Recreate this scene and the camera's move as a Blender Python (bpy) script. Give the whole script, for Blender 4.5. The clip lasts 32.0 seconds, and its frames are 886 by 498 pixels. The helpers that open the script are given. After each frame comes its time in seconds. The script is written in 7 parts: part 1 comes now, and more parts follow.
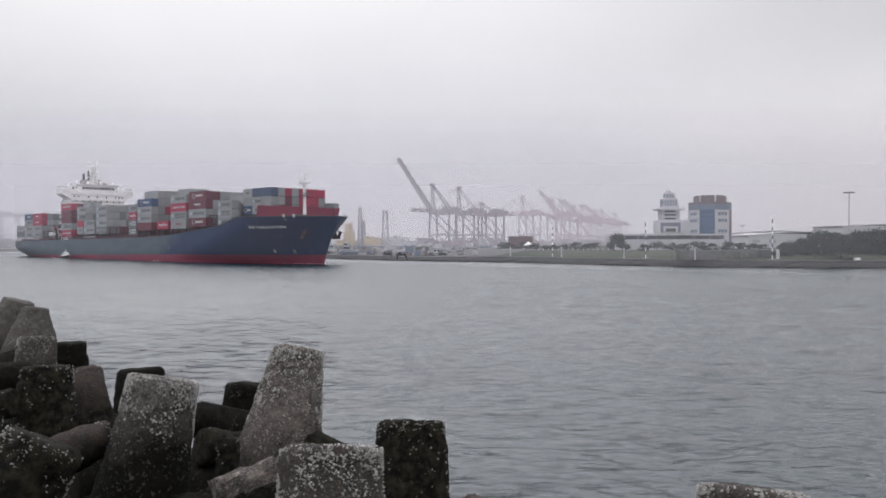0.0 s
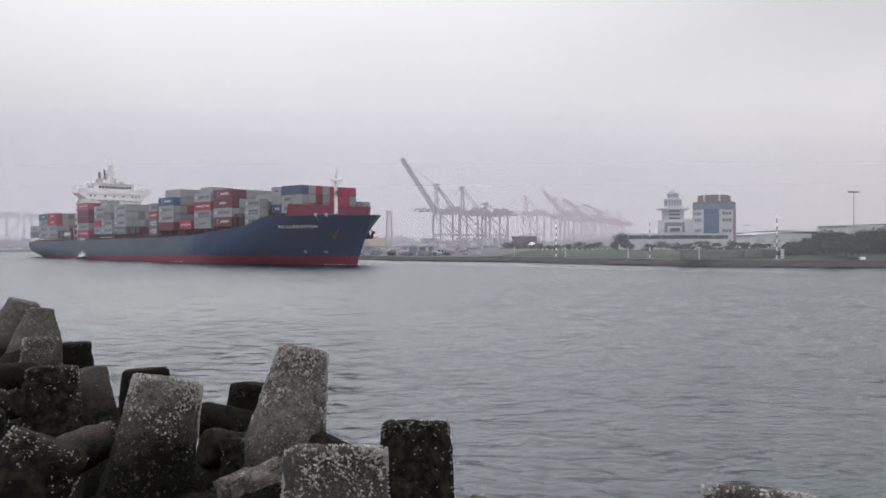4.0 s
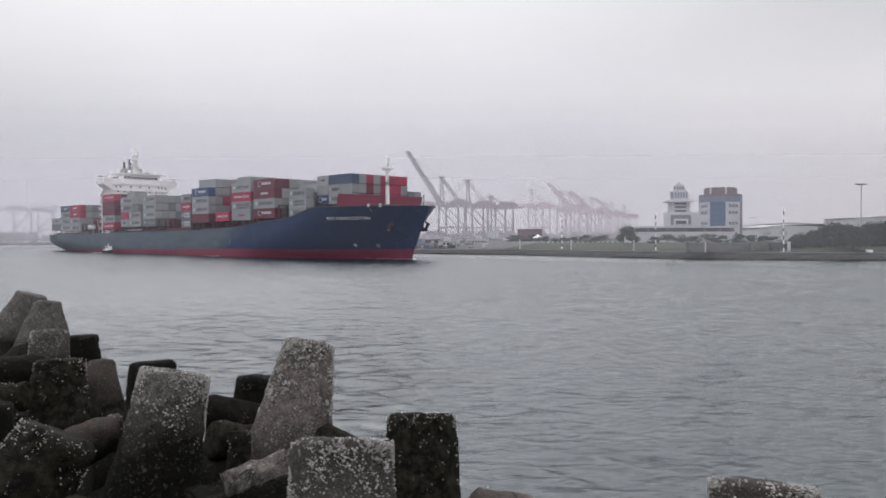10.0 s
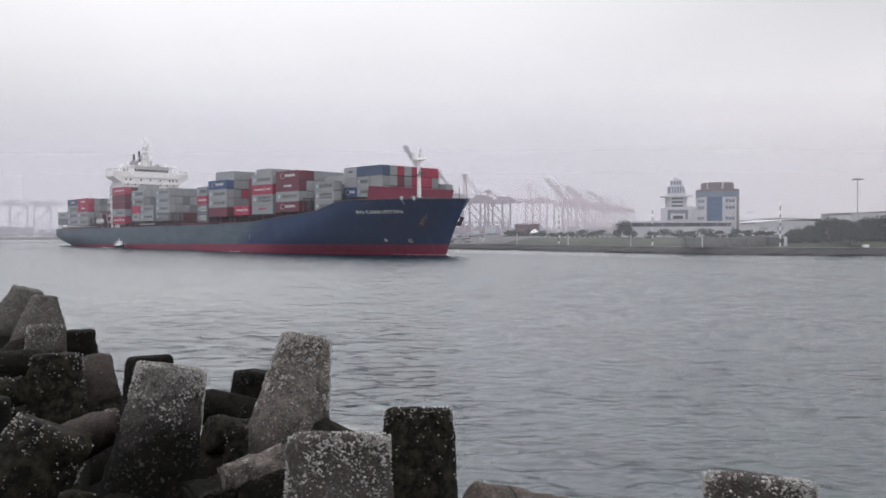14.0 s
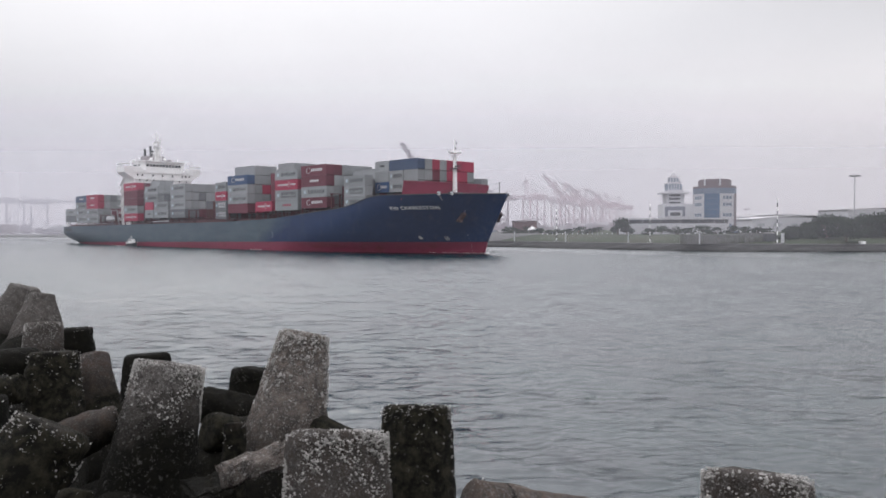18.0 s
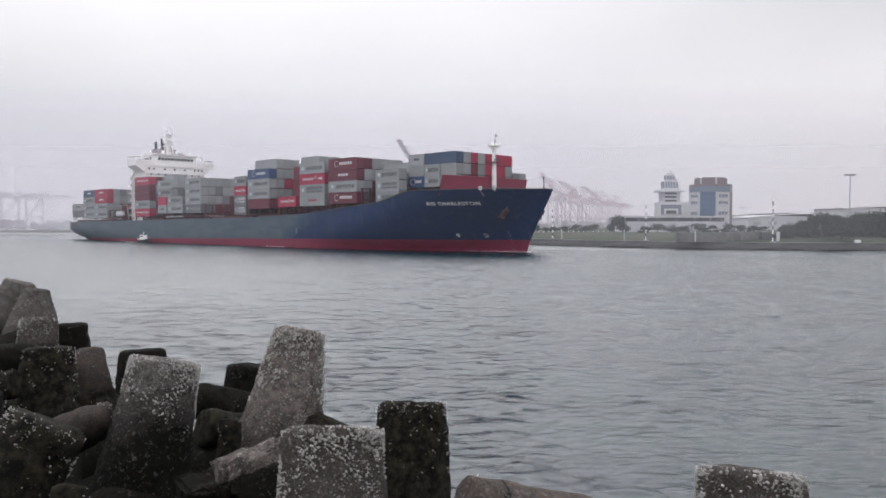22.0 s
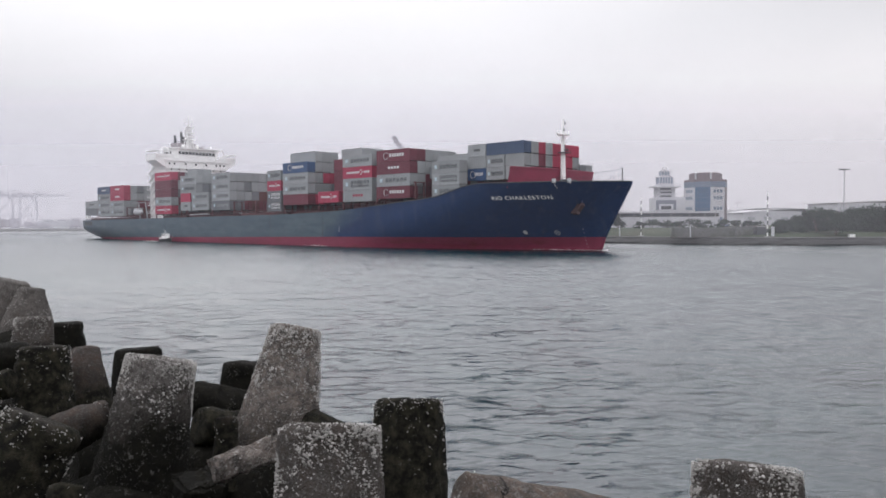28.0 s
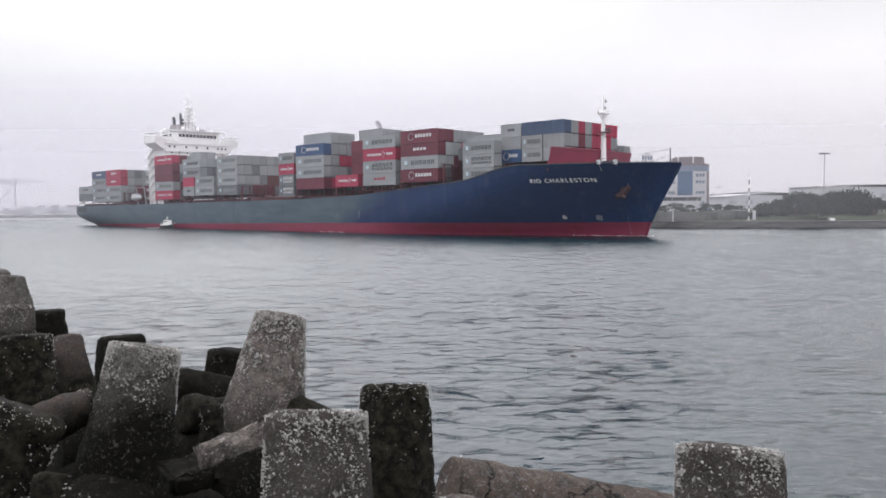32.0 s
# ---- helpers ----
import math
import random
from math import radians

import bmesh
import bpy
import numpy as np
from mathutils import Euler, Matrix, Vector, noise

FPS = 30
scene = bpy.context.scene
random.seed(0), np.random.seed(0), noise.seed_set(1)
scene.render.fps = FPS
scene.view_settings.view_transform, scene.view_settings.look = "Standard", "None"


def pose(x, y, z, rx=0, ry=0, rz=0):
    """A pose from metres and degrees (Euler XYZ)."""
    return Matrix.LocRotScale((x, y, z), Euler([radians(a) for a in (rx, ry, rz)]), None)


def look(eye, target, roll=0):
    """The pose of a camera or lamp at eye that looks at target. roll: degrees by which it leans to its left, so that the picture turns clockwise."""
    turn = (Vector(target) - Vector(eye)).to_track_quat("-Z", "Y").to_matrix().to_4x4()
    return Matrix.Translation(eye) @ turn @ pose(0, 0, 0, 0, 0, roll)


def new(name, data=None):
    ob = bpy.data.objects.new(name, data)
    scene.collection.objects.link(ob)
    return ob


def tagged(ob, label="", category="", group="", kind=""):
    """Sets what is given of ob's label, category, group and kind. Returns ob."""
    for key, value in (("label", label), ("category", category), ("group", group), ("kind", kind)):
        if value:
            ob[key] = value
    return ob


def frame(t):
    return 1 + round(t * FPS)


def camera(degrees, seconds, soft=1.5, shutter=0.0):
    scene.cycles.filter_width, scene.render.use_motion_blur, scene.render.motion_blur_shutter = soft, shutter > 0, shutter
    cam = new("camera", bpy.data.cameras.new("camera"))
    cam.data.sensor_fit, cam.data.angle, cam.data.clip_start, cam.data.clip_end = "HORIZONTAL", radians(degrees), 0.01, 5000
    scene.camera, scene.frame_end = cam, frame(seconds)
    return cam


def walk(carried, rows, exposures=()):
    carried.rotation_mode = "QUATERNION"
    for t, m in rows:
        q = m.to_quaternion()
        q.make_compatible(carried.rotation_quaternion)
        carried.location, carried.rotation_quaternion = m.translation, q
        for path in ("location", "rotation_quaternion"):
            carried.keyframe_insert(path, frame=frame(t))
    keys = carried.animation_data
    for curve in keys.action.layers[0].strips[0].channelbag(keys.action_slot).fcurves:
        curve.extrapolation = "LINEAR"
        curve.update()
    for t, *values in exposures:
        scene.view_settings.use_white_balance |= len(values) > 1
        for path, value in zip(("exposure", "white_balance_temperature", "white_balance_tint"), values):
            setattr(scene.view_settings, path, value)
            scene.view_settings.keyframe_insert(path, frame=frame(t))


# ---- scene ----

# ---------------------------------------------------------------- camera
cam = camera(60.29, 32.0, soft=1.7)
# seconds, sideways shift, height, tilt, turn, lean
PATH = [
    (0, 0.012, 6.019, 89.562, 0.025, -0.088),
    (0.5, 0.012, 6.013, 89.474, -0.007, -0.134),
    (1, 0.009, 6.018, 89.449, -0.01, -0.086),
    (1.5, 0.006, 6.022, 89.443, 0.042, -0.057),
    (2, 0.01, 6.02, 89.417, 0.068, -0.029),
    (2.5, 0.005, 6.017, 89.421, 0.097, -0.019),
    (3, 0.01, 6.021, 89.412, 0.122, -0.031),
    (3.5, 0.008, 6.022, 89.483, 0.199, -0.112),
    (5.5, 0.001, 6.021, 89.676, 0.702, -0.006),
    (6, 0.002, 6.023, 89.694, 0.79, 0.093),
    (6.5, 0.002, 6.026, 89.722, 0.83, 0.145),
    (7, 0.002, 6.027, 89.765, 0.808, 0.228),
    (7.5, 0.004, 6.024, 89.685, 0.722, 0.163),
    (8, 0.006, 6.024, 89.543, 0.715, 0.093),
    (8.5, 0.004, 6.023, 89.364, 0.673, 0.015),
    (9, 0.002, 6.023, 89.263, 0.675, -0.095),
    (9.5, 0.005, 6.021, 89.165, 0.69, -0.191),
    (10, 0.004, 6.027, 89.028, 0.727, -0.209),
    (10.5, 0.005, 6.026, 88.874, 0.705, -0.246),
    (11, 0.005, 6.024, 88.77, 0.644, -0.216),
    (11.5, 0.005, 6.024, 88.68, 0.664, -0.246),
    (12, 0.004, 6.022, 88.605, 0.689, -0.249),
    (12.5, 0.0, 6.029, 88.551, 0.714, -0.217),
    (13, 0.006, 6.023, 88.576, 0.731, -0.271),
    (13.5, 0.003, 6.031, 88.583, 0.615, -0.17),
    (14, 0.005, 6.024, 88.636, 0.511, -0.181),
    (14.5, 0.006, 6.027, 88.62, 0.484, -0.132),
    (16.5, 0.008, 6.025, 88.465, 0.357, -0.16),
    (17, 0.006, 6.024, 88.457, 0.261, -0.21),
    (17.5, 0.005, 6.026, 88.477, 0.308, -0.27),
    (18, 0.002, 6.029, 88.415, 0.329, -0.257),
    (18.5, 0.002, 6.027, 88.338, 0.299, -0.175),
    (19, 0.004, 6.025, 88.337, 0.236, -0.085),
    (19.5, 0.004, 6.024, 88.333, 0.135, -0.1),
    (20, 0.004, 6.028, 88.367, 0.119, -0.111),
    (20.5, 0.003, 6.027, 88.377, 0.121, -0.13),
    (21, 0.001, 6.022, 88.352, 0.148, -0.189),
    (21.5, 0.003, 6.021, 88.293, 0.121, -0.069),
    (22, 0.004, 6.027, 88.194, 0.041, -0.004),
    (22.5, 0.003, 6.024, 88.157, 0.009, -0.047),
    (23, 0.001, 6.027, 88.135, 0.0, -0.001),
    (23.5, 0.004, 6.025, 88.154, 0.055, -0.057),
    (24, -0.001, 6.029, 88.154, -0.0, -0.06),
    (24.5, 0.005, 6.027, 88.204, -0.109, -0.145),
    (25, 0.001, 6.031, 88.272, -0.252, -0.2),
    (25.5, -0.0, 6.034, 88.346, -0.297, -0.183),
    (27.5, 0.002, 6.035, 88.192, -0.211, -0.212),
    (28, 0.002, 6.028, 87.941, -0.291, -0.308),
    (28.5, -0.007, 6.04, 87.59, -0.473, -0.225),
    (29, -0.015, 6.049, 87.287, -0.681, -0.23),
    (29.5, -0.013, 6.05, 87.035, -0.806, -0.286),
    (30, -0.01, 6.038, 86.88, -1.022, -0.435),
    (30.5, -0.01, 6.032, 86.76, -1.198, -0.479),
    (31, -0.011, 6.031, 86.741, -1.303, -0.55),
    (31.5, -0.013, 6.038, 86.741, -1.404, -0.518),
    (32, -0.014, 6.039, 86.805, -1.486, -0.511)
]


def camera_pose(x, z, rx, rz, roll):
    return pose(x, 0, z, rx, 0, rz) @ pose(0, 0, 0, 0, 0, roll)


walk(cam, [(t, camera_pose(*r)) for t, *r in PATH],
     exposures=[(0.0, -0.07), (10.0, -0.07), (13.5, 0.03), (19.0, 0.07), (25.0, 0.14), (28.0, 0.16), (32.0, 0.34)])

# ---------------------------------------------------------------- world and sun
world = bpy.data.worlds.new("overcast_sky")
scene.world = world
world.use_nodes = True
wn, wl = world.node_tree.nodes, world.node_tree.links
wn.clear()
w_out, w_bg = wn.new("ShaderNodeOutputWorld"), wn.new("ShaderNodeBackground")
w_sky = wn.new("ShaderNodeTexSky")
w_sky.sky_type, w_sky.sun_disc = "NISHITA", False
w_sky.sun_elevation, w_sky.sun_rotation = radians(38), radians(-20)
w_scale = wn.new("ShaderNodeVectorMath")
w_scale.operation = "SCALE"
w_scale.inputs["Scale"].default_value = 0.06
w_co, w_sep = wn.new("ShaderNodeTexCoord"), wn.new("ShaderNodeSeparateXYZ")
w_ramp = wn.new("ShaderNodeValToRGB")
for p, c in ((0.0, (0.64, 0.62, 0.70)), (0.09, (0.73, 0.71, 0.78)), (0.17, (0.91, 0.90, 0.94)), (0.24, (0.945, 0.935, 0.968)), (0.31, (1.02, 1.012, 1.04)), (0.42, (1.52, 1.50, 1.60)), (0.6, (1.90, 1.88, 2.01)), (0.95, (2.55, 2.53, 2.70))):
    e = w_ramp.color_ramp.elements.new(p)
    e.color = (*c, 1)
w_ramp.color_ramp.elements.remove(w_ramp.color_ramp.elements[0])
w_ramp.color_ramp.elements.remove(w_ramp.color_ramp.elements[-1])
w_map = wn.new("ShaderNodeMapping")
w_map.inputs["Scale"].default_value = (1.3, 1.3, 2.6)
w_noise = wn.new("ShaderNodeTexNoise")
w_noise.inputs["Scale"].default_value, w_noise.inputs["Detail"].default_value = 1.7, 4.0
w_range = wn.new("ShaderNodeMapRange")
w_range.inputs["From Min"].default_value, w_range.inputs["From Max"].default_value = 0.25, 0.75
w_range.inputs["To Min"].default_value, w_range.inputs["To Max"].default_value = 0.93, 1.07
w_mul = wn.new("ShaderNodeVectorMath")
w_mul.operation = "SCALE"
w_mix = wn.new("ShaderNodeMix")
w_mix.data_type = "RGBA"
w_mix.inputs["Factor"].default_value = 0.93
wl.new(w_co.outputs["Generated"], w_sep.inputs[0])
wl.new(w_sep.outputs["Z"], w_ramp.inputs["Fac"])
wl.new(w_co.outputs["Generated"], w_map.inputs["Vector"])
wl.new(w_map.outputs["Vector"], w_noise.inputs["Vector"])
wl.new(w_noise.outputs["Fac"], w_range.inputs["Value"])
wl.new(w_ramp.outputs["Color"], w_mul.inputs[0])
wl.new(w_range.outputs["Result"], w_mul.inputs["Scale"])
wl.new(w_sky.outputs["Color"], w_scale.inputs[0])
wl.new(w_scale.outputs["Vector"], w_mix.inputs["A"])
w_west, w_low, w_dim, w_shade = wn.new("ShaderNodeMapRange"), wn.new("ShaderNodeMapRange"), wn.new("ShaderNodeMath"), wn.new("ShaderNodeVectorMath")
for node, a, b in ((w_west, 0.05, -0.6), (w_low, 0.30, 0.05)):
    node.interpolation_type = "SMOOTHSTEP"
    node.inputs["From Min"].default_value, node.inputs["From Max"].default_value = a, b
w_dim.operation, w_shade.operation = "MULTIPLY", "SCALE"
w_keep = wn.new("ShaderNodeMapRange")
w_keep.inputs["To Min"].default_value, w_keep.inputs["To Max"].default_value = 1.0, 0.74
wl.new(w_sep.outputs["X"], w_west.inputs["Value"])
wl.new(w_sep.outputs["Z"], w_low.inputs["Value"])
wl.new(w_west.outputs["Result"], w_dim.inputs[0])
wl.new(w_low.outputs["Result"], w_dim.inputs[1])
wl.new(w_dim.outputs[0], w_keep.inputs["Value"])
wl.new(w_mul.outputs["Vector"], w_shade.inputs[0])
wl.new(w_keep.outputs["Result"], w_shade.inputs["Scale"])
# greyer cloud high in the east
w_east, w_high, w_both, w_soft, w_grey = wn.new("ShaderNodeMapRange"), wn.new("ShaderNodeMapRange"), wn.new("ShaderNodeMath"), wn.new("ShaderNodeMapRange"), wn.new("ShaderNodeVectorMath")
for node, a, b in ((w_east, 0.0, 0.55), (w_high, 0.12, 0.28)):
    node.interpolation_type = "SMOOTHSTEP"
    node.inputs["From Min"].default_value, node.inputs["From Max"].default_value = a, b
w_both.operation, w_grey.operation = "MULTIPLY", "SCALE"
w_soft.inputs["To Min"].default_value, w_soft.inputs["To Max"].default_value = 1.0, 0.75
wl.new(w_sep.outputs["X"], w_east.inputs["Value"])
wl.new(w_sep.outputs["Z"], w_high.inputs["Value"])
wl.new(w_east.outputs["Result"], w_both.inputs[0])
wl.new(w_high.outputs["Result"], w_both.inputs[1])
wl.new(w_both.outputs[0], w_soft.inputs["Value"])
wl.new(w_shade.outputs["Vector"], w_grey.inputs[0])
wl.new(w_soft.outputs["Result"], w_grey.inputs["Scale"])
# thinner, warmer cloud low in the east
w_band, w_glow, w_tone, w_warm = wn.new("ShaderNodeMapRange"), wn.new("ShaderNodeMath"), wn.new("ShaderNodeMix"), wn.new("ShaderNodeVectorMath")
w_band.interpolation_type = "SMOOTHSTEP"
w_band.inputs["From Min"].default_value, w_band.inputs["From Max"].default_value = 0.26, 0.08
w_glow.operation, w_warm.operation, w_tone.data_type = "MULTIPLY", "MULTIPLY", "RGBA"
w_tone.inputs["A"].default_value, w_tone.inputs["B"].default_value = (1, 1, 1, 1), (1.075, 1.035, 0.975, 1)
wl.new(w_sep.outputs["Z"], w_band.inputs["Value"])
wl.new(w_band.outputs["Result"], w_glow.inputs[0])
wl.new(w_east.outputs["Result"], w_glow.inputs[1])
wl.new(w_glow.outputs[0], w_tone.inputs["Factor"])
wl.new(w_grey.outputs["Vector"], w_warm.inputs[0])
wl.new(w_tone.outputs["Result"], w_warm.inputs[1])
wl.new(w_warm.outputs["Vector"], w_mix.inputs["B"])
wl.new(w_mix.outputs["Result"], w_bg.inputs["Color"])
wl.new(w_bg.outputs["Background"], w_out.inputs["Surface"])

sun = new("sun", bpy.data.lights.new("sun", "SUN"))
sun.data.energy, sun.data.angle, sun.data.color = 0.3, radians(25), (1.0, 0.97, 0.93)
sun.matrix_world = look((-30, 60, 80), (0, 0, 0))


# ---------------------------------------------------------------- materials
def material(name, colour, rough=0.6, metal=0.0, vary=0.25, scale=1.0, fine=12.0, bump=0.0, stain=None, stain_scale=0.3, stain_at=0.6, random_tint=0.0, coords="Object", stretch=(1, 1, 1)):
    m = bpy.data.materials.new(name)
    m.use_nodes = True
    n, l = m.node_tree.nodes, m.node_tree.links
    b = n["Principled BSDF"]
    b.inputs["Roughness"].default_value, b.inputs["Metallic"].default_value = rough, metal
    co, mp = n.new("ShaderNodeTexCoord"), n.new("ShaderNodeMapping")
    mp.inputs["Scale"].default_value = stretch
    l.new(co.outputs[coords], mp.inputs["Vector"])
    big, small = n.new("ShaderNodeTexNoise"), n.new("ShaderNodeTexNoise")
    for t, s, d in ((big, scale, 4), (small, fine, 6)):
        t.inputs["Scale"].default_value, t.inputs["Detail"].default_value = s, d
        l.new(mp.outputs["Vector"], t.inputs["Vector"])
    add = n.new("ShaderNodeMath")
    add.operation = "ADD"
    l.new(big.outputs["Fac"], add.inputs[0])
    l.new(small.outputs["Fac"], add.inputs[1])
    rng = n.new("ShaderNodeMapRange")
    rng.inputs["From Min"].default_value, rng.inputs["From Max"].default_value = 0.6, 1.4
    rng.inputs["To Min"].default_value, rng.inputs["To Max"].default_value = 1 - vary, 1 + vary
    l.new(add.outputs[0], rng.inputs["Value"])
    sc = n.new("ShaderNodeVectorMath")
    sc.operation = "SCALE"
    sc.inputs[0].default_value = colour
    l.new(rng.outputs["Result"], sc.inputs["Scale"])
    top = sc.outputs["Vector"]
    if random_tint:
        info, r2, s2 = n.new("ShaderNodeObjectInfo"), n.new("ShaderNodeMapRange"), n.new("ShaderNodeVectorMath")
        r2.inputs["To Min"].default_value, r2.inputs["To Max"].default_value = 1 - random_tint, 1 + random_tint
        s2.operation = "SCALE"
        l.new(info.outputs["Random"], r2.inputs["Value"])
        l.new(top, s2.inputs[0])
        l.new(r2.outputs["Result"], s2.inputs["Scale"])
        top = s2.outputs["Vector"]
    if stain:
        sn, sr, mx = n.new("ShaderNodeTexNoise"), n.new("ShaderNodeMapRange"), n.new("ShaderNodeMix")
        sn.inputs["Scale"].default_value, sn.inputs["Detail"].default_value = stain_scale, 8
        sn.inputs["Roughness"].default_value = 0.65
        sr.inputs["From Min"].default_value, sr.inputs["From Max"].default_value = stain_at - 0.06, stain_at + 0.06
        mx.data_type = "RGBA"
        l.new(mp.outputs["Vector"], sn.inputs["Vector"])
        l.new(sn.outputs["Fac"], sr.inputs["Value"])
        l.new(sr.outputs["Result"], mx.inputs["Factor"])
        l.new(top, mx.inputs["A"])
        mx.inputs["B"].default_value = (*stain, 1)
        top = mx.outputs["Result"]
    l.new(top, b.inputs["Base Color"])
    if bump:
        bp = n.new("ShaderNodeBump")
        bp.inputs["Strength"].default_value, bp.inputs["Distance"].default_value = 0.8, bump
        l.new(add.outputs[0], bp.inputs["Height"])
        l.new(bp.outputs["Normal"], b.inputs["Normal"])
    return m


def haze_material(name, share, low, high, side, slope=0.0):
    """A flat sheet standing in for haze: part of the light passes, part is scattered; it thins out upwards and to its
    ends.
    """
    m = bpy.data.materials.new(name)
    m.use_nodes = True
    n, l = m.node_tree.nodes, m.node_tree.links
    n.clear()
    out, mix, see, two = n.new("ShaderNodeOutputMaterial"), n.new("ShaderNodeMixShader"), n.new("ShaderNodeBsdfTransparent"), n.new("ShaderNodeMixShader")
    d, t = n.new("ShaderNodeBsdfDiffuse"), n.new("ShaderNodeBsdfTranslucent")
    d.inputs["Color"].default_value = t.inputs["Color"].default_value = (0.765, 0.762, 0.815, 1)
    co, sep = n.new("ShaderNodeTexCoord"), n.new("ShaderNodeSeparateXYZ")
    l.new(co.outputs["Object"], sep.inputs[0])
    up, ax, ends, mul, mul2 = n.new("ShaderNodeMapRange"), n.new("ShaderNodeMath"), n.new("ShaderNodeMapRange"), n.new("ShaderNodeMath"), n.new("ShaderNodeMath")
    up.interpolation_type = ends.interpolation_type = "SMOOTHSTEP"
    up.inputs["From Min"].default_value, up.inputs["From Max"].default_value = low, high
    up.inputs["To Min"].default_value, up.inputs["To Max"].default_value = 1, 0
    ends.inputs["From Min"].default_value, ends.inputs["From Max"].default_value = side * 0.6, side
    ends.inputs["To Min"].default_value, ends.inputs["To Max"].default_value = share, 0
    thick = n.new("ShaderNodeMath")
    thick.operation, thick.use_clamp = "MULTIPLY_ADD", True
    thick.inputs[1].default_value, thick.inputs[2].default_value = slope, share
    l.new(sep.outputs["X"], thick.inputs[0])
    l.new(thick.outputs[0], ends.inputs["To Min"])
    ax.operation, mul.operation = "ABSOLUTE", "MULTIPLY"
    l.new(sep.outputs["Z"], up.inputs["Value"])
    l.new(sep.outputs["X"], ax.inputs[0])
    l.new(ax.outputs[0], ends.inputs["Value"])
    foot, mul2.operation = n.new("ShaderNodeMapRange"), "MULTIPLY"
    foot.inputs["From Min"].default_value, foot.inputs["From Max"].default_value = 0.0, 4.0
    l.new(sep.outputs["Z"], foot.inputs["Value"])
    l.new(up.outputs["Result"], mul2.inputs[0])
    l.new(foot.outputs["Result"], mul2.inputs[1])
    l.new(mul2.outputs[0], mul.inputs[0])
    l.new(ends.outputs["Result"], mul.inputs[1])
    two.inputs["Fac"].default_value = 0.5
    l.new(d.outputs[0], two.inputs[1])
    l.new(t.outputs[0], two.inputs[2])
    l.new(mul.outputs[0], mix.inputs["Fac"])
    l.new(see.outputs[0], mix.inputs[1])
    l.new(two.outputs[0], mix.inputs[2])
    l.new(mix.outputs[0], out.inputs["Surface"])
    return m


M = {}
M["navy"] = material("navy_hull_paint", (0.018, 0.034, 0.088), 0.38, vary=0.3, scale=0.12, fine=2.0, stain=(0.035, 0.05, 0.085), stain_scale=0.15, stain_at=0.62, stretch=(0.4, 1, 1))
M["boot"] = material("red_antifouling_paint", (0.165, 0.022, 0.050), 0.5, vary=0.3, scale=0.15, fine=2.0, stain=(0.13, 0.02, 0.03), stain_scale=0.3, stretch=(0.3, 1, 2))
M["deckred"] = material("red_oxide_deck_paint", (0.085, 0.024, 0.028), 0.65, vary=0.3)
M["breakred"] = material("red_painted_steel", (0.22, 0.028, 0.062), 0.55, vary=0.2, scale=0.4)
M["white"] = material("white_ship_paint", (0.74, 0.74, 0.73), 0.45, vary=0.1, scale=0.4, stain=(0.5, 0.42, 0.35), stain_scale=0.5, stain_at=0.74)
M["glassdark"] = material("dark_window_glass", (0.02, 0.025, 0.03), 0.12, vary=0.2)
M["darksteel"] = material("dark_steel", (0.045, 0.05, 0.055), 0.6, vary=0.3)
M["greysteel"] = material("grey_steel", (0.30, 0.31, 0.32), 0.55, vary=0.2)
M["funnelgrey"] = material("sooty_funnel_paint", (0.27, 0.25, 0.26), 0.6, vary=0.3)
M["black"] = material("black_paint", (0.015, 0.016, 0.018), 0.5, vary=0.2)
M["yellow"] = material("yellow_paint", (0.46, 0.33, 0.11), 0.55, vary=0.15)
M["dullwhite"] = material("dulled_white_paint", (0.40, 0.41, 0.42), 0.6, vary=0.2, scale=2.0)
M["logowhite"] = material("faded_white_lettering", (0.52, 0.52, 0.52), 0.6, vary=0.15, scale=1.0)
M["lettering"] = material("white_lettering", (0.8, 0.8, 0.78), 0.5, vary=0.08)
CARGO = {"grey": (0.235, 0.25, 0.255), "dark": (0.13, 0.14, 0.15), "red": (0.30, 0.027, 0.064), "maroon": (0.115, 0.020, 0.035), "blue": (0.025, 0.065, 0.15),
         "navybox": (0.035, 0.06, 0.11), "teal": (0.03, 0.16, 0.19), "pale": (0.50, 0.51, 0.50), "brown": (0.09, 0.035, 0.032)}
for key, colour in CARGO.items():
    M[key] = material(key + "_container_paint", colour, 0.55, vary=0.16, scale=0.35, fine=3.0, stain=tuple(c * 0.55 + 0.03 for c in colour), stain_scale=0.5, stain_at=0.68, random_tint=0.14)
M["cranepink"] = material("faded_pink_crane_paint", (0.17, 0.115, 0.14), 0.6, vary=0.25, scale=0.12)
M["crane"] = material("pale_red_crane_paint", (0.30, 0.135, 0.165), 0.6, vary=0.15, scale=0.1)
M["cranedark"] = material("dull_grey_crane_paint", (0.075, 0.07, 0.085), 0.6, vary=0.2, scale=0.1)
M["cranegrey"] = material("grey_crane_paint", (0.16, 0.14, 0.165), 0.6, vary=0.15, scale=0.1)
M["grass"] = material("mown_grass", (0.040, 0.050, 0.032), 0.9, vary=0.35, scale=0.08, fine=1.5, stain=(0.06, 0.06, 0.044), stain_scale=0.06, stain_at=0.58)
M["revet"] = material("wet_stone_revetment", (0.042, 0.042, 0.042), 0.85, vary=0.4, scale=0.5, fine=4.0, bump=0.1)
M["yard"] = material("worn_asphalt", (0.10, 0.10, 0.10), 0.9, vary=0.25, scale=0.05)
